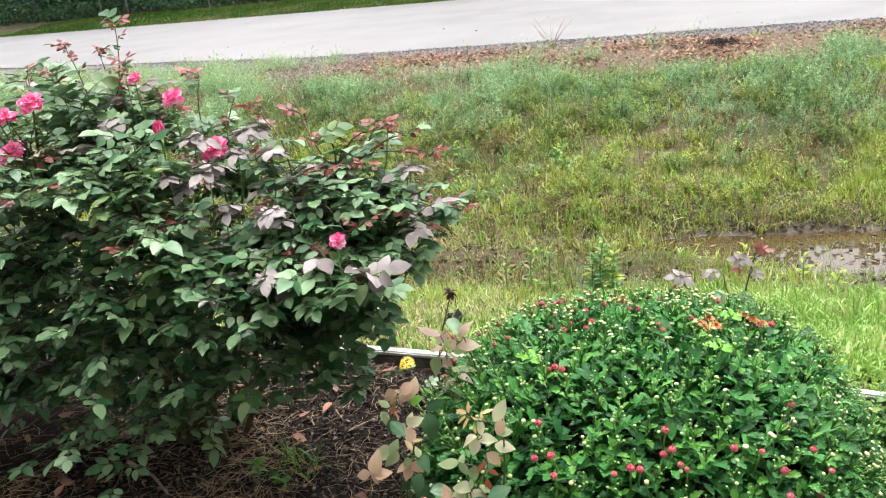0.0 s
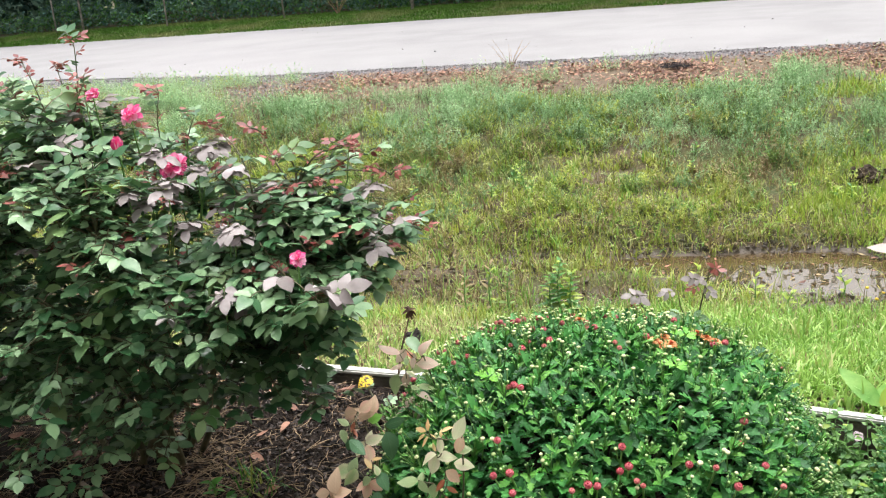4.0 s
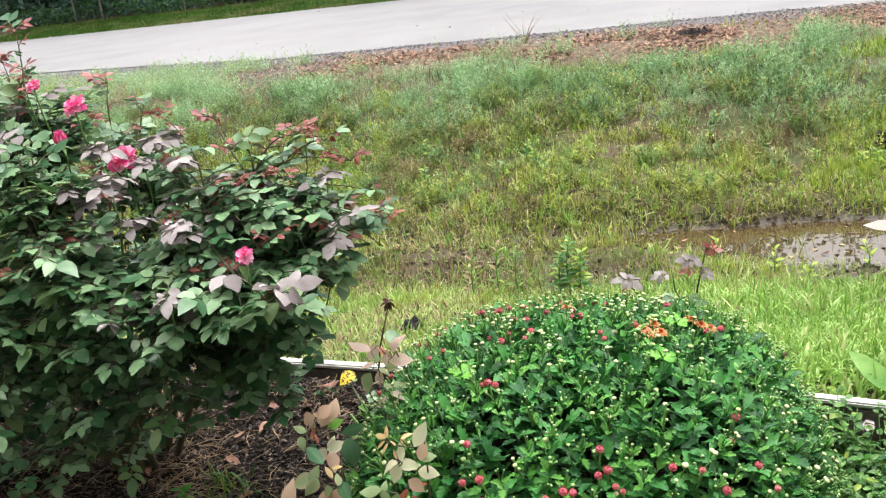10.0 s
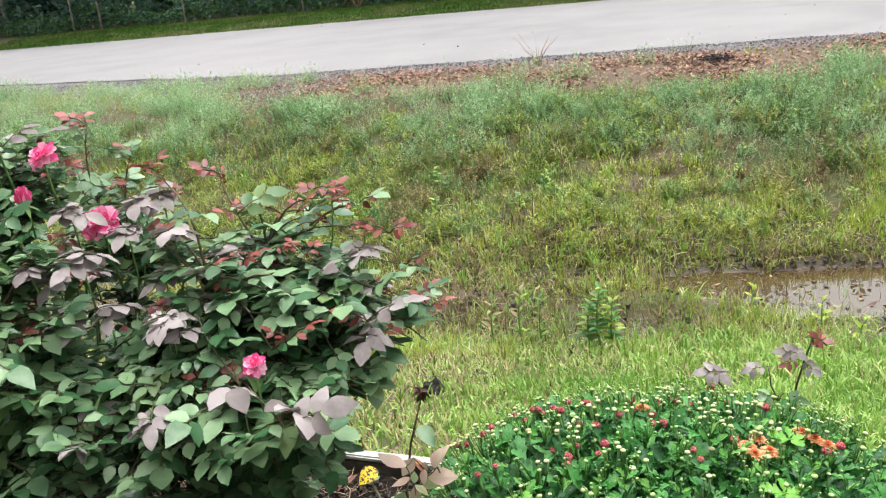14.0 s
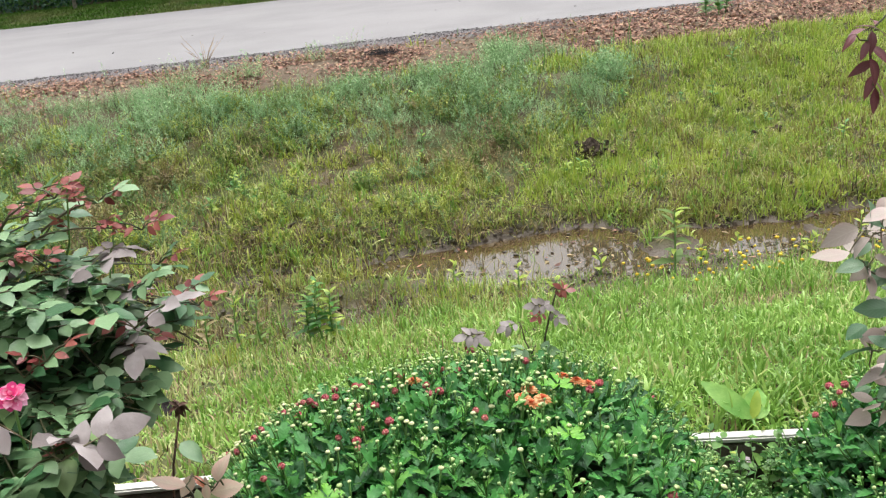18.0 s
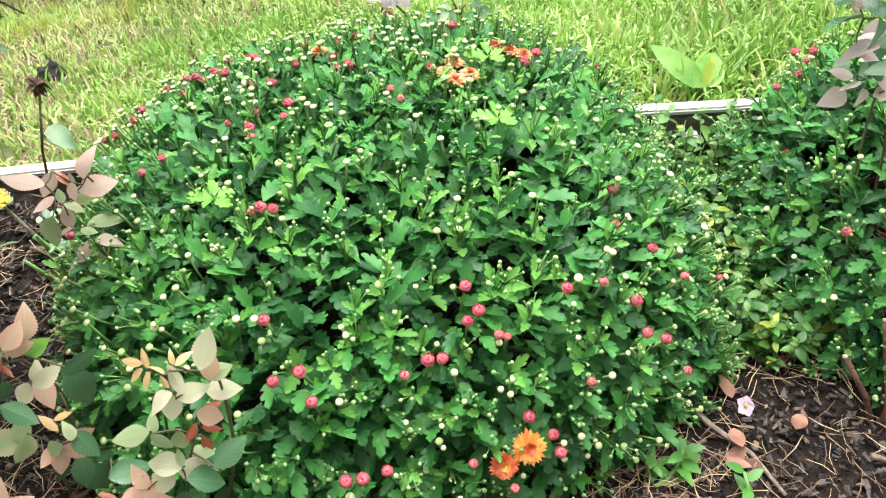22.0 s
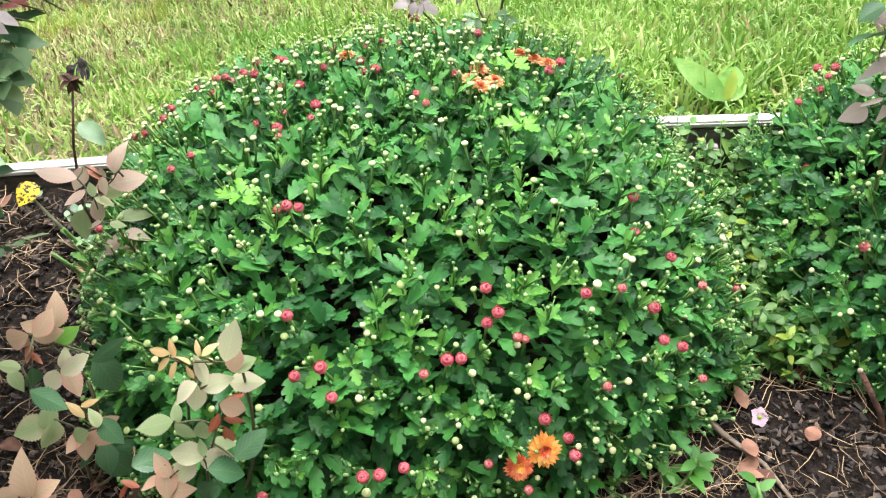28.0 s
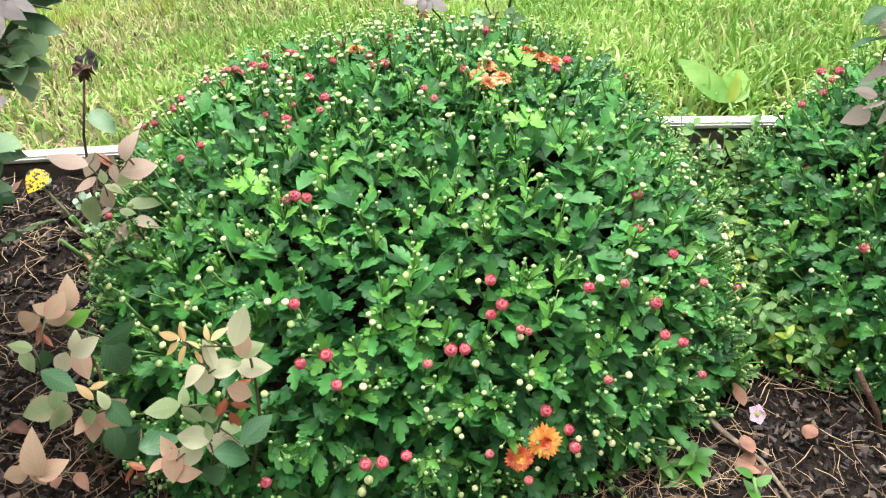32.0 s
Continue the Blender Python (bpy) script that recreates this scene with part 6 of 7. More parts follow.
sprouting_rose("thin young rose with coppery pink and deep green leaves", (-0.25, 0.88), [(-0.175, 0.805, 0.30), (-0.155, 0.80, 0.24), (-0.185, 0.755, 0.19), (-0.12, 0.755, 0.16)],
               [(-0.157, 0.814, 0.344, 70, "copper", 0.040), (-0.162, 0.785, 0.357, 45, "copper", 0.036), (-0.185, 0.807, 0.335, 150, "copper", 0.036), (-0.165, 0.790, 0.334, 5, "copper", 0.036), (-0.183, 0.815, 0.316, -120, "copper", 0.026), (-0.202, 0.786, 0.339, 190, "copper", 0.040), (-0.206, 0.811, 0.314, 150, "copper", 0.026), (-0.203, 0.805, 0.297, 250, "bronze", 0.024), (-0.201, 0.811, 0.281, -60, "bronze", 0.022), (-0.177, 0.815, 0.230, -70, "copper", 0.044), (-0.156, 0.792, 0.278, 20, "cream", 0.036), (-0.190, 0.795, 0.254, 235, "cream", 0.038), (-0.170, 0.806, 0.275, 80, "cream", 0.026), (-0.207, 0.793, 0.265, -100, "deep", 0.034), (-0.150, 0.793, 0.326, 25, "new", 0.034)]
               + [(-0.198, 0.743, 0.343, 160, "pale", 0.026), (-0.205, 0.756, 0.307, -60, "pale", 0.026), (-0.219, 0.756, 0.225, 190, "pale", 0.050), (-0.195, 0.760, 0.237, 80, "pale", 0.036), (-0.194, 0.741, 0.222, -110, "pale", 0.040), (-0.167, 0.742, 0.214, 200, "pale", 0.030), (-0.165, 0.739, 0.193, -95, "copper", 0.032), (-0.145, 0.742, 0.205, -25, "copper", 0.036), (-0.139, 0.757, 0.209, 10, "copper", 0.034), (-0.139, 0.739, 0.243, 95, "pale", 0.024), (-0.160, 0.751, 0.249, 130, "amber", 0.030), (-0.138, 0.741, 0.267, 15, "amber", 0.022), (-0.176, 0.744, 0.201, 230, "copper", 0.030)]
               + [(-0.090, 0.732, 0.352, 20, "deep", 0.042), (-0.111, 0.754, 0.290, -70, "deep", 0.056), (-0.170, 0.729, 0.297, -40, "deep", 0.044), (-0.139, 0.746, 0.140, -60, "deep", 0.052), (-0.096, 0.728, 0.166, 10, "deep", 0.048), (-0.145, 0.732, 0.175, -90, "deep", 0.042), (-0.180, 0.755, 0.149, -100, "deep", 0.034), (-0.127, 0.731, 0.224, -60, "deep", 0.040)], 23)
sprouting_rose("thin young rose with pinkish leaves near the edging", (-0.13, 1.23), [(-0.125, 1.12, 0.31), (-0.11, 1.08, 0.20)],
               [(-0.121, 1.119, 0.333, 75, "blush", 0.046), (-0.117, 1.125, 0.288, 5, "blush", 0.056), (-0.159, 1.125, 0.313, 120, "bronze", 0.034), (-0.148, 1.109, 0.296, -90, "blush", 0.028), (-0.202, 1.105, 0.326, 165, "blush", 0.060), (-0.177, 1.116, 0.309, 240, "blush", 0.040), (-0.191, 1.113, 0.279, 215, "blush", 0.036), (-0.151, 1.129, 0.300, 90, "blush", 0.024), (-0.143, 1.126, 0.270, 0, "pale", 0.028), (-0.173, 1.123, 0.246, 95, "blush", 0.036), (-0.158, 1.122, 0.261, -30, "pale", 0.032), (-0.123, 1.125, 0.226, 5, "pale", 0.060)]
               + [(-0.189, 1.082, 0.253, 250, "pale", 0.050), (-0.171, 1.078, 0.255, 190, "blush", 0.028), (-0.141, 1.082, 0.245, -25, "pale", 0.024), (-0.118, 1.071, 0.233, -5, "blush", 0.036), (-0.158, 1.089, 0.210, 75, "blush", 0.036), (-0.149, 1.090, 0.189, 35, "blush", 0.036), (-0.178, 1.085, 0.187, 195, "blush", 0.036), (-0.143, 1.070, 0.183, -20, "blush", 0.036), (-0.135, 1.081, 0.201, 60, "blush", 0.030), (-0.154, 1.075, 0.317, 95, "pale", 0.022)], 24, 0.25)
sprouting_rose("low young rose with pink leaves on the mulch", (-0.25, 0.70), [(-0.24, 0.67, 0.06)],
               [(-0.196, 0.652, 0.270, 100, "copper", 0.048), (-0.183, 0.648, 0.250, 20, "copper", 0.036), (-0.225, 0.657, 0.239, 190, "copper", 0.036), (-0.197, 0.650, 0.243, -60, "copper", 0.030)], 26)
posed_rose("spindly rose shoot with dull pink and red leaves behind the chrysanthemum", (0.50, 1.54), [(0.545, 1.50, 0.385), (0.36, 1.50, 0.30), (0.47, 1.50, 0.28)],
           [(0.36, 1.50, 0.31, (-0.8, -0.2, 0.1), "mauve", 0.95), (0.365, 1.50, 0.305, (0.6, -0.5, -0.1), "mauve", 0.9), (0.36, 1.50, 0.27, (0.3, -0.6, -0.3), "copper", 0.8), (0.437, 1.50, 0.318, (-0.7, -0.3, 0.0), "mauve", 0.8), (0.50, 1.50, 0.355, (-0.8, -0.2, 0.15), "mauve", 0.8), (0.515, 1.50, 0.352, (0.6, -0.5, -0.1), "mauve", 0.75),
            (0.50, 1.50, 0.33, (-0.6, -0.5, 0.0), "red", 1.3), (0.555, 1.50, 0.384, (-0.4, -0.3, 0.5), "red", 1.3), (0.56, 1.50, 0.38, (0.7, -0.3, 0.0), "red", 1.3), (0.546, 1.50, 0.318, (0.4, -0.5, -0.3), "mauve", 0.7), (0.472, 1.50, 0.26, (-0.6, -0.4, 0.1), "grey", 0.8), (0.50, 1.50, 0.25, (0.8, -0.3, 0.0), "grey", 0.8)], 25)


# ---------------------------------------------------------------- far woods, fence and verge
def tree(x, y, height, seed, girth):
    r = random.Random(seed)
    z = float(ground_z(x, y))
    root = thing("tree", "slim roadside woodland tree with dark leafy crown", "tree", (x, y, z), "woods beyond the road")
    p = Pile()
    lean = r.uniform(-0.05, 0.05)
    top = Vector((x + lean * height, y, z + height * 0.9))
    pts = curve_points((x, y, z - 0.1), top, 0, r)
    rad = girth * r.uniform(0.8, 1.2)
    p.put(tube(pts, [rad * (1 - 0.8 * k / 6) for k in range(7)], 8), Matrix.Identity(4))
    limbs = []
    for k in range(10):
        q = pts[2 + k % 4]
        a = r.uniform(0, 6.283)
        e = q + Vector((math.cos(a) * r.uniform(0.8, 2), math.sin(a) * r.uniform(0.8, 2), r.uniform(0.4, 1.4)))
        p.put(tube([q, q.lerp(e, 0.5) + Vector((0, 0, 0.1)), e], [rad * 0.4, rad * 0.25, 0.012], 5), Matrix.Identity(4))
        limbs.append(e)
    part("trunk", p.mesh("trunk", [M_BARK]), root)
    rs = np.random.default_rng(seed)
    n = 1100
    c = np.array([tuple(limbs[i]) for i in rs.integers(0, len(limbs), n)])
    pos = c + rs.normal(0, 0.55, (n, 3))
    m4 = frames_of(pos, rs.uniform(0, 6.28, n), rs.normal(0.6, 0.6, n), rs.uniform(0, 6.28, n), rs.uniform(0.16, 0.34, n))
    q = Pile()
    q.add(*spread(leaf_template(1.0, 0.55, 2, 0.2, 0.2), m4))
    part("crown", q.mesh("crown", [M_WOODS]), root)


for k, (x, y) in enumerate(((-13.1, 20.3), (-9.8, 22.6), (-7.2, 22.9), (-5.1, 22.4), (-2.65, 21.5), (-2.18, 21.6), (0.4, 21.4), (3.4, 22.4), (6.4, 21.8), (9.5, 21.6), (12.5, 22.5), (-16.8, 21.6), (-20.5, 22.8), (15.8, 21.2))):
    tree(x, y, (4.4 if 3 < x < 7 or 10 < x < 13 else 6.0) + 1.2 * ((k * 7) % 5) / 5, 50 + k, 0.034 if y < 21 else 0.05)


def thicket(name, label, count, xr, yr, zr, size, mats, seed, shape):
    rs = np.random.default_rng(seed)
    x, y = rs.uniform(*xr, count), rs.uniform(*yr, count)
    top = zr[0] + (zr[1] - zr[0]) * shape(x, y)
    z = top * rs.random(count) ** 0.8
    pos = np.stack([x, y, z + ground_z(x, y)], 1)
    m4 = frames_of(pos, rs.uniform(0, 6.28, count), rs.normal(0.7, 0.6, count), rs.uniform(0, 6.28, count), rs.uniform(*size, count))
    p = Pile()
    col = rs.integers(0, len(mats), count)
    for c in range(len(mats)):
        p.add(*spread(leaf_template(1.0, 0.5, 2, 0.2, 0.25, mat=c), m4[col == c]))
    return tagged(new(name, p.mesh(name, mats)), label, "shrubs", kind="stuff")


def tree_top(x, y):
    """Height of the woods' skyline: a dip beyond the pool and another further along."""
    dip = np.clip((x - 2.9) / 0.5, 0, 1) * np.clip((7.2 - x) / 0.5, 0, 1) + np.clip((x - 10.3) / 0.5, 0, 1) * np.clip((13 - x) / 0.5, 0, 1)
    return 7.4 + 0.6 * patchy(x, y, 0.9, 2) - dip * (2.0 - 0.7 * np.exp(-((x - 5.0) / 0.25) ** 2) + 0.5 * patchy(x, y, 2.5, 3))


thicket("undergrowth", "dense green undergrowth along the edge of the woods", 36000, (-22, 18), (20.4, 21.8), (0.2, 1.5), (0.05, 0.13), [M_WOODS_LIT, M_WOODS], 3, lambda x, y: patchy(x, y, 1.1) ** 2)
thicket("woods", "deep dark woodland beyond the road", 70000, (-26, 20), (21.6, 26), (0.0, 1.0), (0.14, 0.34), [M_WOODS], 4, tree_top)
thicket("deep_woods", "dark mass of trees deeper in the woods", 16000, (-34, 30), (27, 31), (2.4, 4.4), (0.6, 1.3), [M_WOODS], 6, lambda x, y: 0.9 + 0.6 * patchy(x, y, 0.6, 2))


# ---------------------------------------------------------------- fence beyond the road
def fence():
    root = thing("wire_fence", "old wire fence on uneven posts along the woods", "fence", (0, 19.9, 0.1))
    wood = Pile()
    wood.put(tube([(0, 0, -0.1), (0.01, 0, 0.7), (0.0, 0, 1.55)], [0.038, 0.036, 0.034], 8), Matrix.Identity(4))
    wood = wood.mesh("post", [M_BARK])
    thin = Pile()
    thin.put(tube([(0, 0, -0.1), (0, 0.005, 0.7), (0.0, 0, 1.5)], [0.02, 0.02, 0.02], 6), Matrix.Identity(4))
    thin = thin.mesh("post", [M_BARK])
    for x, me in ((-13.6, thin), (-10.6, thin), (-7.6, thin), (-4.5, wood), (-1.56, thin), (1.45, thin), (4.54, thin), (5.65, wood), (8.6, thin), (11.6, thin)):
        part("post", me, root, Matrix.Translation((x, 19.9, float(ground_z(x, 19.9)))) @ pose(0, 0, 0, 0, random.Random(int(x * 10)).uniform(-2.5, 2.5), 0))
    for z in (0.95, 1.3):
        w = Pile()
        w.put(tube([(-16, 19.85, 0.14 + z), (-8, 19.85, 0.12 + z - 0.03), (0, 19.85, 0.14 + z), (7, 19.85, 0.12 + z - 0.02), (14, 19.85, 0.15 + z)], [0.0025] * 5, 4), Matrix.Identity(4))
        part("wire", w.mesh("wire", [M_GRAVEL]), root)


fence()

# ---------------------------------------------------------------- weeds and small plants
M_WEED = material("weed_leaf", (0.022, 0.12, 0.014), (0.085, 0.28, 0.035), 0.45, 20, 0, 0, vary=0.7, through_light=0.25)
M_LIME = material("lime_leaf", (0.22, 0.34, 0.03), (0.42, 0.54, 0.08), 0.45, 20, 0, 0, vary=0.7, through_light=0.3)
M_YELLOW = material("yellow_leaf", (0.62, 0.40, 0.003), (0.78, 0.56, 0.006), 0.6, 90, 0, 0, tip=((0.03, 0.02, 0.01), 170, 0.53, 0.56))
M_PALEPINK = material("pale_pink_petal", (0.66, 0.44, 0.58), (0.84, 0.70, 0.78), 0.5, 40, 0, 0, vary=0.5, through_light=0.3)
M_DARKWOOD = material("cut_cane", (0.045, 0.024, 0.016), (0.15, 0.075, 0.05), 0.8, 30, 150, 0.5)
M_CUT = material("cut_wood", (0.28, 0.24, 0.18), (0.44, 0.38, 0.30), 0.8, 40, 150, 0.2)
M_TWIG = material("grey_twig", (0.15, 0.11, 0.08), (0.36, 0.29, 0.22), 0.85, 30, 150, 0.4)
M_CLOD = material("dug_earth", (0.025, 0.019, 0.015), (0.10, 0.078, 0.06), 1.0, 25, 120, 1.0, spec=0.1)
M_BLACK = material("black_clod", (0.018, 0.016, 0.017), (0.06, 0.053, 0.054), 1.0, 25, 120, 0.9, spec=0.1)


def weed(name, label, base, height, pairs, leaf, mats, seed, lean=(0, 0), rise=0.4):
    """A single stem with leaves in turn up its length."""
    r = random.Random(seed)
    z = float(ground_z(base[0], base[1]))
    root = thing(name, label, "weed", (base[0], base[1], z))
    top = Vector((base[0] + lean[0], base[1] + lean[1], z + height))
    pts = curve_points((base[0], base[1], z - 0.02), top, 0.0, r)
    p = Pile()
    p.put(tube(pts, [0.006 * (1 - 0.6 * k / 6) for k in range(7)], 5), Matrix.Identity(4))
    part("stem", p.mesh("stem", [M_STEM]), root)
    shapes = [tri_mesh("leaf", *leaf_template(leaf[0], leaf[1], 6, f, d)[:2], [m]) for m in mats for f, d in ((0.2, 0.25), (0.35, 0.5))]
    turn = r.uniform(0, 6)
    for k in range(pairs):
        u = 0.2 + 0.8 * (k + 1) / pairs
        f = min(5.99, u * 6)
        q = pts[int(f)].lerp(pts[int(f) + 1], f - int(f))
        turn += 2.4
        e = rise + 0.5 * u + r.uniform(-0.2, 0.2)
        d = Vector((math.cos(turn) * math.cos(e), math.sin(turn) * math.cos(e), math.sin(e)))
        part("leaf", r.choice(shapes), root, along(d, (0, -0.2, 1), q, (1.15 - 0.5 * u) * r.uniform(0.8, 1.2), r.uniform(-0.3, 0.3)))
    return root


for k, (x, y, h) in enumerate(((0.0, 3.50, 0.29), (0.05, 3.54, 0.23), (-0.05, 3.53, 0.21))):
    weed("tall_weed", "bushy leafy green weed at the ditch edge", (x, y), h, 34 - 3 * k, (0.066, 0.026), [M_WEED, M_WEED_DULL, M_WEED, M_LIME], 1 + 6 * k, rise=0.1)
weed("tall_weed", "stalky yellow-green weed standing in the ditch", (-0.36, 3.55), 0.28, 18, (0.06, 0.02), [M_LIME, M_WEED_DULL, M_BANK_DRY], 3)
weed("tall_weed", "stalky yellow-green weed standing in the ditch", (-0.27, 3.6), 0.26, 18, (0.06, 0.02), [M_WEED_DULL, M_BANK_DRY], 4)
weed("tall_weed", "stalky yellow-green weed standing in the ditch", (-0.50, 3.58), 0.24, 16, (0.06, 0.02), [M_WEED_DULL, M_BANK_DRY], 41)
weed("tall_weed", "single upright weed with long drooping leaves", (1.74, 3.78), 0.36, 16, (0.12, 0.035), [M_WEED_DULL, M_LIME], 5, rise=0.2)
for k, (x, y, h) in enumerate(((0.72, 4.3, 0.12), (0.98, 3.92, 0.14), (1.42, 4.05, 0.13), (1.95, 3.95, 0.12), (2.3, 4.25, 0.12), (2.9, 4.05, 0.14), (1.15, 3.8, 0.1), (2.55, 3.9, 0.1))):
    weed("seedling", "small lime-green seedling in the wet ditch", (x, y), h, 6, (0.055, 0.03), [M_LIME], 60 + k)
weed_places = random.Random(31)
for k in range(26):
    x, y = weed_places.uniform(-2.5, 3.6), weed_places.uniform(5.2, 6.7)
    weed("bank_weed", "yellow-green broad-leaved weed on the grassy bank", (x, y), weed_places.uniform(0.06, 0.15), 9, (0.055, 0.026), [M_WEED, M_LIME], 80 + k, rise=0.2)
for k, (x, y, h) in enumerate(((4.05, 8.25, 0.26), (4.15, 8.35, 0.22), (3.95, 8.3, 0.2))):
    weed("roadside_weed", "pale green bushy weed among the fallen leaves", (x, y), h, 22, (0.09, 0.05), [M_WISP, M_WEED], 100 + k)
for k, (x, y, h) in enumerate(((1.95, 7.0, 0.36), (2.68, 7.0, 0.36), (2.58, 7.05, 0.30), (2.75, 7.1, 0.32))):
    weed("grass_stalk", "thin bare seeding grass stalk", (x, y), h, 3, (0.05, 0.008), [M_DARKSTEM], 110 + k)

# broad-leaved weed beside the edging
M_BROAD = material("broad_leaf", (0.17, 0.40, 0.07), (0.34, 0.58, 0.14), 0.45, 25, 140, 0.15, through_light=0.3)


def broad_weed():
    root = thing("broad_weed", "broad pale green leaved weed beside the edging board", "weed", (0.96, 1.36, -0.09))
    p = Pile()
    p.put(tube([(0.96, 1.36, -0.10), (0.958, 1.40, -0.02), (0.955, 1.45, 0.03)], [0.005, 0.004, 0.003], 5), Matrix.Identity(4))
    part("stem", p.mesh("stem", [M_STEM]), root)
    for k, (tip, ln, w) in enumerate((((0.85, 1.53, 0.13), 0.135, 0.05), ((1.02, 1.53, 0.07), 0.10, 0.06), ((0.92, 1.30, -0.02), 0.10, 0.055), ((1.02, 1.36, 0.0), 0.10, 0.045), ((0.86, 1.36, -0.01), 0.09, 0.04), ((1.00, 1.50, 0.10), 0.07, 0.025), ((0.95, 1.38, 0.05), 0.06, 0.025), ((1.07, 1.44, 0.01), 0.09, 0.035))):
        o = Vector((0.955, 1.45, 0.03)) if k in (0, 1, 5) else Vector((0.957, 1.42, 0.0))
        me = tri_mesh("leaf", *leaf_template(ln, w, 7, 0.2, 0.15, full=0.7)[:2], [M_LIME if k in (5, 6) else M_BROAD])
        part("leaf", me, root, along(Vector(tip) - o, (0, -0.8, 0.8), o))


broad_weed()


M_COVER = material("small_weed_leaf", (0.045, 0.15, 0.025), (0.14, 0.30, 0.065), 0.45, 20, 0, 0, vary=0.8, through_light=0.25)


def ground_cover():
    r = random.Random(9)
    p = Pile()
    for k in range(330):
        x, y = r.gauss(0.82, 0.065), r.uniform(0.84, 1.36)
        if k > 270:
            x, y = r.uniform(0.68, 1.15), r.uniform(1.28, 1.40)
        if y > board_y(x) - 0.05:
            continue
        z = float(ground_z(x, y))
        h = r.uniform(0.03, 0.11) if y < 1.28 else r.uniform(0.08, 0.17)
        top = Vector((x + r.uniform(-0.04, 0.04), y + r.uniform(-0.04, 0.04), z + h))
        p.put(tube([(x, y, z - 0.01), top], [0.0015, 0.001], 3, 1), Matrix.Identity(4))
        for j in range(r.randint(7, 12)):
            a = j * 1.8 + r.uniform(-0.4, 0.4)
            q = Vector((x, y, z)).lerp(top, r.uniform(0.35, 1))
            s = r.uniform(0.6, 1.25)
            p.put(leaf_template(0.022 * s, 0.013 * s, 5, r.uniform(0.1, 0.5), r.uniform(0.1, 0.5), mat=2 if r.random() < 0.04 else 0), along((math.cos(a), math.sin(a), r.uniform(-0.1, 0.9)), (r.uniform(-0.5, 0.5), r.uniform(-0.5, 0.5), 1), q, 1, r.uniform(-0.5, 0.5)))
    tagged(new("ground_cover", p.mesh("ground_cover", [M_COVER, M_STEM, M_LIME])), "low small-leaved weeds between the chrysanthemums", "weeds", kind="stuff")


ground_cover()


def pink_flower(x, y, z, s, seed):
    r = random.Random(seed)
    g = float(ground_z(x, y))
    root = thing("small_flower", "pale pink five-petalled flower on a thin stem", "flower", (x, y, g), "pale pink flowers in the bed")
    p = Pile()
    p.put(tube([(x + 0.01, y + 0.01, g - 0.01), (x, y + 0.005, (g + z) / 2), (x, y, z)], [0.0016, 0.0014, 0.0014], 4), Matrix.Identity(4))
    part("stem", p.mesh("stem", [M_STEM]), root)
    petal = tri_mesh("petal", *leaf_template(0.016 * s, 0.015 * s, 5, 0.25, 0.15, peak=0.65)[:2], [M_PALEPINK])
    face = upright((r.uniform(-0.3, 0.3), -0.6, 0.8), r.uniform(0, 6))
    for k in range(5):
        a = k * 1.257
        part("petal", petal, root, Matrix.Translation((x, y, z)) @ face @ along((math.cos(a), math.sin(a), 0.25), (0, 0, 1)))
    q = Pile()
    q.put(ball(0.0035 * s, 0.8, 6, 4), Matrix.Translation((x, y - 0.002, z + 0.002)))
    part("flower_centre", q.mesh("flower_centre", [M_LIME]), root)


for k, f in enumerate(((0.726, 0.776, -0.06, 1.0), (0.80, 0.942, -0.045, 1.0), (0.835, 0.935, -0.05, 0.85), (0.875, 1.325, 0.015, 0.9))):
    pink_flower(*f, k)


def stick(label, pts, r0, name="twig", mat=None):
    p = Pile()
    n = len(pts)
    p.put(tube(pts, [r0 * (1 - 0.5 * k / (n - 1)) for k in range(n)], 6), Matrix.Identity(4))
    me = p.mesh(name, [mat or M_TWIG])
    ob = new(name, me)
    return tagged(ob, label, "twig")


def on_ground(x, y, lift=0.006):
    return (x, y, float(ground_z(x, y)) + lift)


stick("long bent grey twig lying on the mulch", [on_ground(0.64, 0.83, 0.02), on_ground(0.665, 0.76, 0.02), on_ground(0.70, 0.70, 0.012), on_ground(0.715, 0.63, 0.012)], 0.0055)
stick("short pale twig among the weeds", [on_ground(0.79, 1.10, 0.06), on_ground(0.805, 1.075, 0.05), on_ground(0.825, 1.03, 0.04)], 0.004)
stick("thin pale twig on the mulch", [on_ground(0.60, 0.88, 0.05), on_ground(0.625, 0.84, 0.04), on_ground(0.66, 0.79, 0.03)], 0.003)
stick("grey stick lying under the rose bush", [on_ground(-1.0, 1.0, 0.015), on_ground(-0.9, 0.95, 0.015), on_ground(-0.82, 0.88, 0.015)], 0.006)
stick("pale stick lying on the mulch", [on_ground(0.86, 0.66, 0.012), on_ground(0.92, 0.62, 0.012)], 0.005)


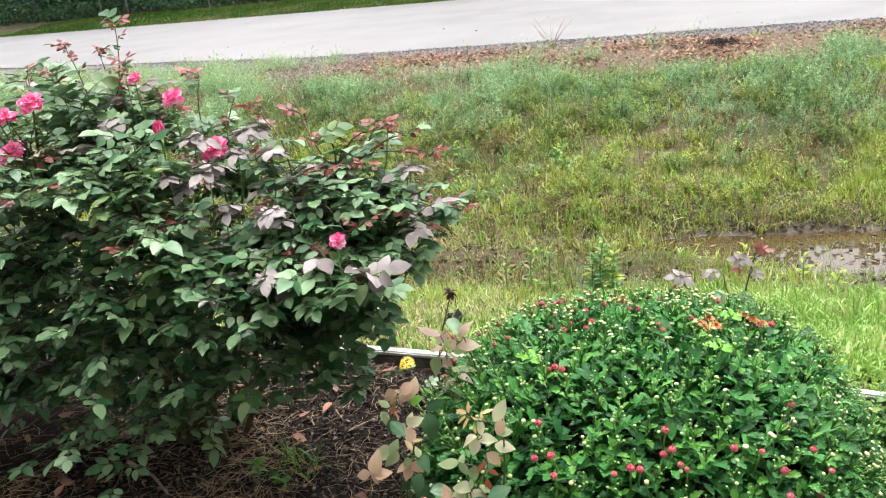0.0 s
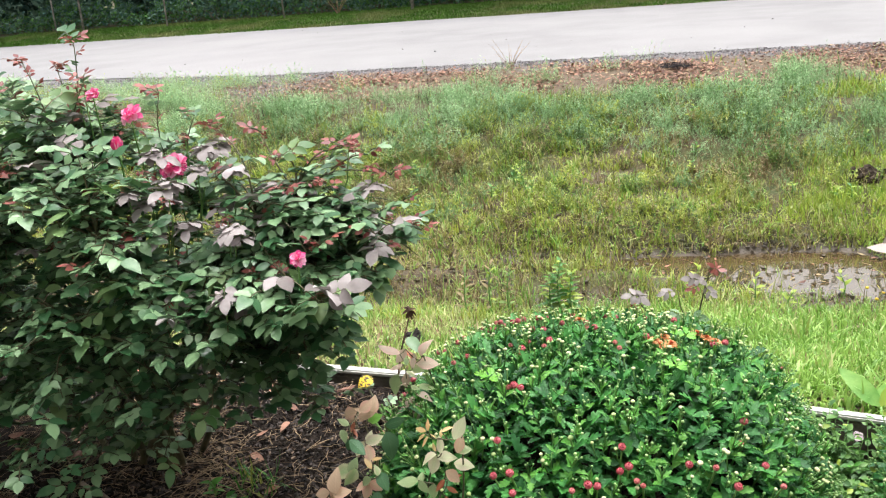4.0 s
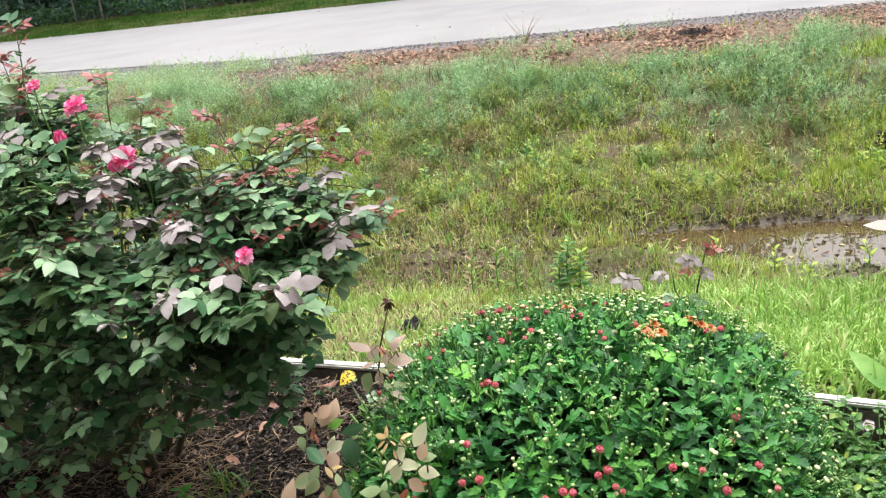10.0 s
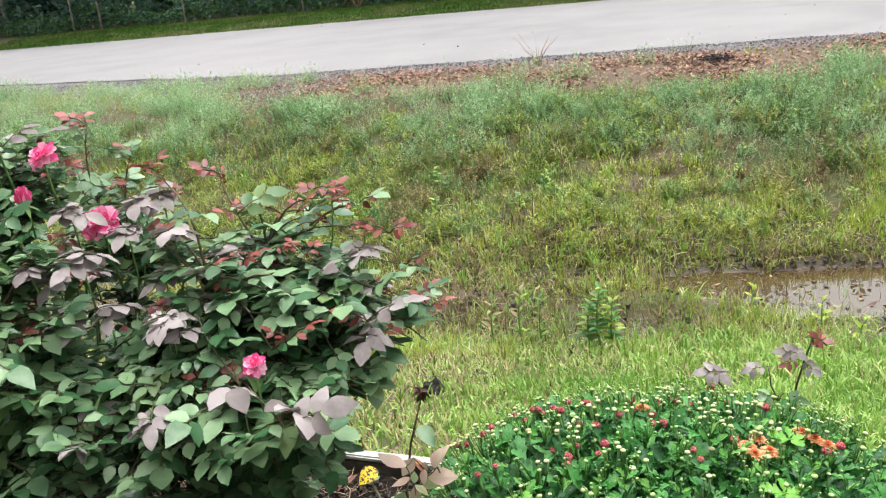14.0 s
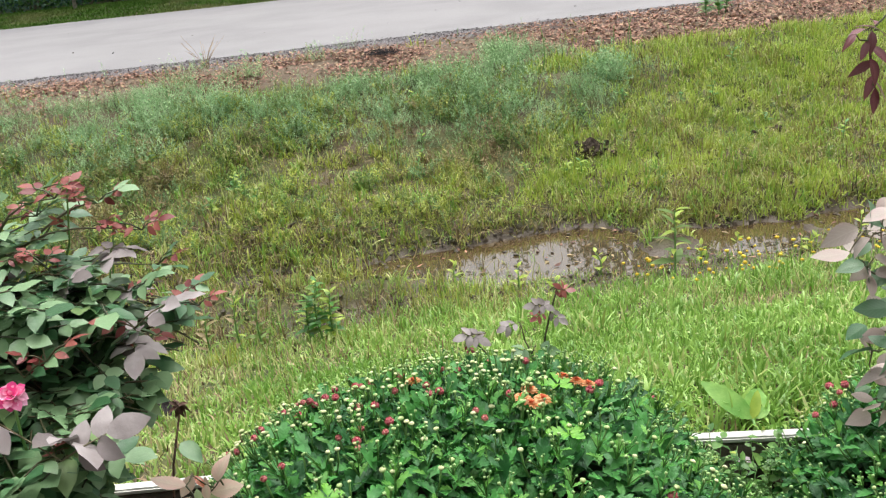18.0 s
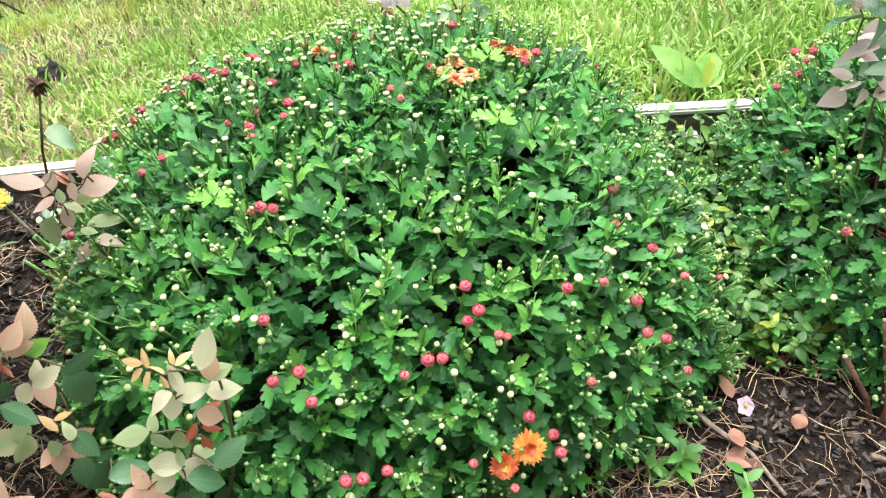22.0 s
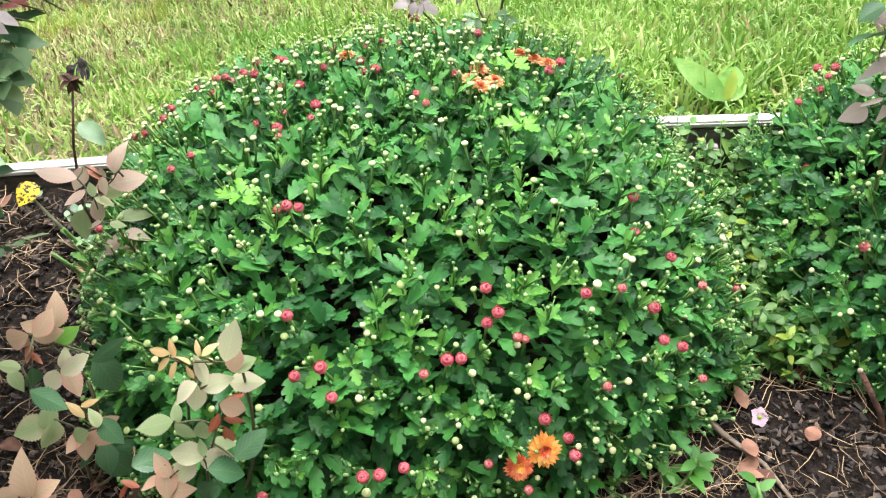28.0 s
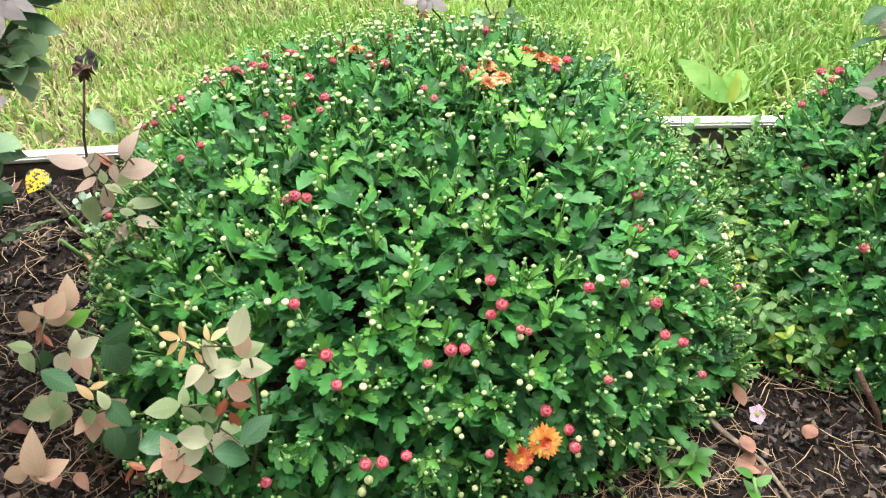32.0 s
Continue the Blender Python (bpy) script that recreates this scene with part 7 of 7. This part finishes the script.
def cut_stump():
    root = thing("rose_stump", "pruned rose stump with pale cut cane ends", "stump", (0.92, 0.72, float(ground_z(0.92, 0.72))))
    g = float(ground_z(0.92, 0.72))
    for (x0, y0), (x1, y1, z1), r0 in (((0.92, 0.715), (0.935, 0.757, 0.06), 0.0075), ((0.905, 0.71), (0.851, 0.757, 0.033), 0.0055), ((0.915, 0.72), (0.913, 0.775, 0.07), 0.0058), ((0.90, 0.70), (0.905, 0.73, 0.02), 0.0065), ((0.93, 0.70), (0.99, 0.71, -0.01), 0.006)):
        p = Pile()
        a, b = Vector((x0, y0, g - 0.02)), Vector((x1, y1, z1))
        r0 *= 0.75
        p.put(tube([a, a.lerp(b, 0.5) + Vector((0.008, -0.004, 0)), b], [r0 * 1.25, r0 * 1.05, r0], 8), Matrix.Identity(4))
        ob = part("cane", p.mesh("cane", [M_DARKWOOD]), root)
        d = (b - a).normalized()
        q = Pile()
        q.put(tube([b - d * 0.001, b + d * 0.002], [r0 * 1.02, r0 * 0.9], 8), Matrix.Identity(4))
        part("cut_end", q.mesh("cut_end", [M_CUT]), ob, None, "pale cut wood")


cut_stump()


def dead_flower():
    root = thing("dead_flower", "withered brown flower head on a dark bare stem", "dead flower", (-0.24, 1.33, -0.03))
    p = Pile()
    p.put(tube([(-0.24, 1.33, -0.06), (-0.265, 1.35, 0.1), (-0.25, 1.37, 0.2), (-0.222, 1.395, 0.30)], [0.0032, 0.0028, 0.0024, 0.002], 5), Matrix.Identity(4))
    part("stem", p.mesh("stem", [M_DARKWOOD]), root)
    r = random.Random(4)
    q = Pile()
    for k in range(9):
        a = k * 0.7
        q.put(leaf_template(0.022, 0.010, 4, 0.6, 0.5), along((math.cos(a) * 0.33, math.sin(a) * 0.33, -0.6 + r.uniform(0, 1.1)), (0, 0, 1), (-0.222, 1.395, 0.308), 1, r.uniform(-1, 1)))
    part("flower_head", q.mesh("flower_head", [M_DARKWOOD]), root)
    me = tri_mesh("leaf", *leaf_template(0.06, 0.035, 6, 0.3, 0.2)[:2], [M_ROSE_LEAF])
    part("leaf", me, root, along((0.6, -0.6, -0.3), (0, -0.3, 1), (-0.23, 1.38, 0.24)))


dead_flower()


def yellowed_cane():
    root = thing("rose_cane", "low rose cane with yellow black-spotted leaf", "rose cane", (-0.36, 1.40, -0.03))
    p = Pile()
    p.put(tube([(-0.30, 1.36, -0.05), (-0.335, 1.40, 0.02), (-0.375, 1.44, 0.06)], [0.005, 0.004, 0.003], 5), Matrix.Identity(4))
    part("stem", p.mesh("stem", [M_CANE]), root)
    me = tri_mesh("leaf", *leaf_template(0.05, 0.04, 7, 0.2, 0.3)[:2], [M_YELLOW])
    part("leaf", me, root, along((-0.4, -0.7, -0.1), (0.2, -0.6, 1), (-0.365, 1.455, 0.085)), "yellow leaf with black spots")
    r = random.Random(8)
    for k in range(8):
        p = Pile()
        o = Vector((-0.26 + r.uniform(-0.05, 0.06), 1.34 + r.uniform(-0.05, 0.03), -0.05))
        e = o + Vector((r.uniform(-0.07, 0.07), r.uniform(-0.05, 0.02), r.uniform(0.06, 0.12)))
        p.put(tube([o, o.lerp(e, 0.5) + Vector((0.004, 0, 0.006)), e], [0.0045, 0.004, 0.0032], 6), Matrix.Identity(4))
        part("stem", p.mesh("stem", [M_STEM if k % 2 else M_CANE]), root)
    for k, (x, y, z, a) in enumerate(((-0.33, 1.40, 0.03, 0.5), (-0.30, 1.37, 0.02, -1.0), (-0.36, 1.43, 0.06, 2.2))):
        part("leaf", GREEN_LEAVES[k], root, along((math.cos(a), math.sin(a), 0.2), (0, -0.3, 1), (x, y, z), 0.7))


yellowed_cane()


def clod(name, label, x, y, rx, ry, h, seed, mat):
    """A lumpy heap of earth on the ground."""
    g = float(ground_z(x, y))
    v, t, m = ball(1.0, 1.0, 24, 14)
    out = []
    for q in v:
        s = 1 + 0.25 * noise.noise(Vector(q) * 2.2 + Vector((seed, 0, 0))) + 0.18 * noise.noise(Vector(q) * 5 + Vector((0, seed, 0)))
        out.append((x + q[0] * rx * s, y + q[1] * ry * s, g - 0.02 + max(-0.02, q[2]) * h * s))
    return tagged(new(name, tri_mesh(name, np.array(out), t, [mat], smooth=False)), label, "earth")


clod("mud_clod", "dark crumbly mound of dug earth on the bank", 1.9, 5.62, 0.10, 0.085, 0.115, 1, M_CLOD)
clod("mud_clod", "small black clod of earth in the grass", 3.13, 5.55, 0.085, 0.07, 0.055, 2, M_BLACK)
clod("mud_clod", "small dark clod in the short lawn", -0.50, 2.45, 0.05, 0.05, 0.07, 8, M_BLACK)

def bare_shrub(x, y, label, size, thick):
    r = random.Random(77)
    g = float(ground_z(x, y))
    root = thing("bare_shrub", label, "shrub", (x, y, g))
    for k in range(14):
        e = Vector((x + size * r.uniform(-0.22, 0.22), y + r.uniform(-0.05, 0.05), g + size * r.uniform(0.16, 0.32)))
        p = Pile()
        o = Vector((x + r.uniform(-0.02, 0.02), y, g - 0.02))
        p.put(tube([o, o.lerp(e, 0.5) + Vector((r.uniform(-0.02, 0.02), 0, 0.02)), e], [0.0022 * thick, 0.0018 * thick, 0.0012 * thick], 4), Matrix.Identity(4))
        part("twig", p.mesh("twig", [M_STRAW]), root)


bare_shrub(-0.88, 8.75, "small leafless twiggy shrub at the road edge", 1.0, 1.0)
bare_shrub(-6.35, 20.15, "pale dry stalks of a dead weed before the undergrowth", 1.7, 2.6)
bare_shrub(-1.76, 20.05, "low bleached brush of bare twigs by the fence", 1.1, 2.6)
litter("clod_crumbs", "loose crumbs of dark earth round the dug mound", "earth", lumps, 900, (1.6, 3.4), (5.4, 5.85), (0.012, 0.05), [M_CLOD], tilt=0.6, lift=0.02,
       keep=lambda x, y: np.exp(-(((x - 1.9) / 0.11) ** 2 + ((y - 5.58) / 0.09) ** 2)) + 0.5 * np.exp(-(((x - 3.13) / 0.08) ** 2 + ((y - 5.53) / 0.06) ** 2)))


def blossom_template():
    """A small round yellow flower head on a thin stalk of unit height."""
    p = Pile()
    p.put(tube([(0, 0, 0), (0.04, 0, 0.5), (0, 0, 1)], [0.02, 0.018, 0.015], 3, 1), Matrix.Identity(4))
    p.put(ball(0.12, 0.6, 6, 4, 0), Matrix.Translation((0, 0, 1)))
    return p.template()


def wild_blossoms(count):
    """Tiny yellow flowers in the rough grass at the ditch."""
    x, y = rng.uniform(1.5, 3.2, count), rng.uniform(3.3, 4.05, count)
    m4 = frames_of(np.stack([x, y, ground_z(x, y)], 1), rng.uniform(0, 6.283, count), rng.normal(0, 0.25, count), rng.uniform(0, 6.283, count), rng.uniform(0.06, 0.11, count))
    p = Pile()
    p.add(*spread(blossom_template(), m4))
    tagged(new("yellow_blossoms", p.mesh("yellow_blossoms", [M_BUTTER, M_STEM])), "tiny yellow flowers in the rough grass by the ditch", "wildflowers", kind="stuff")


M_BUTTER = material("yellow_floret", (0.70, 0.48, 0.02), (0.82, 0.66, 0.06), 0.5, 60, 0, 0, vary=0.5, through_light=0.2)
wild_blossoms(90)
grass("bed_grass", "small tuft of grass growing through the mulch", 60, (-0.60, -0.50), (1.0, 1.1), (0.05, 0.12), [M_WEED, M_BANK], (0.6, 0.4), 0.06, lean=0.8)
litter("burnt_patch", "flat blackened patch of cinders on the road shoulder", "cinders", [chip_template(1.0, 0.8, 0.12, s + 70, 5) for s in range(3)], 4200, (0.4, 1.1), (7.85, 8.5), (0.008, 0.026), [M_BLACK], tilt=0.3, lift=0.035,
       keep=lambda x, y: np.clip(1.6 * np.exp(-(((x - 0.76) / 0.13) ** 2 + ((y - 8.15) / 0.18) ** 2)) - 0.25, 0, 1))
weed("trailing_weed", "low green weed trailing over the mulch", (0.48, 0.715), 0.025, 5, (0.045, 0.02), [M_WEED], 140, lean=(0.12, 0.0), rise=0.15)
weed("seedling", "small green seedling sprawling over the mulch", (0.60, 0.712), 0.045, 8, (0.042, 0.021), [M_WEED], 144, rise=0.1)
weed("seedling", "small green seedling sprawling over the mulch", (0.545, 0.70), 0.04, 6, (0.038, 0.018), [M_WEED], 145, rise=0.1)
weed("seedling", "small green seedling sprawling over the mulch", (0.66, 0.655), 0.05, 7, (0.04, 0.02), [M_WEED], 141, rise=0.15)
weed("seedling", "small green weed under the rose bush", (-0.64, 0.98), 0.05, 9, (0.035, 0.02), [M_WEED], 142, rise=0.15)
weed("seedling", "small green weed under the rose bush", (-0.58, 0.94), 0.04, 8, (0.03, 0.018), [M_WEED], 143, rise=0.15)
for k, (x, y) in enumerate(((0.76, 0.93), (0.80, 0.86), (0.86, 0.98), (0.90, 0.90), (0.84, 1.2), (0.78, 1.02))):
    weed("seedling", "small bright green weed between the chrysanthemums", (x, y), 0.09, 12, (0.035, 0.018), [M_WEED, M_LIME] if k % 2 else [M_WEED], 150 + k, rise=0.2)
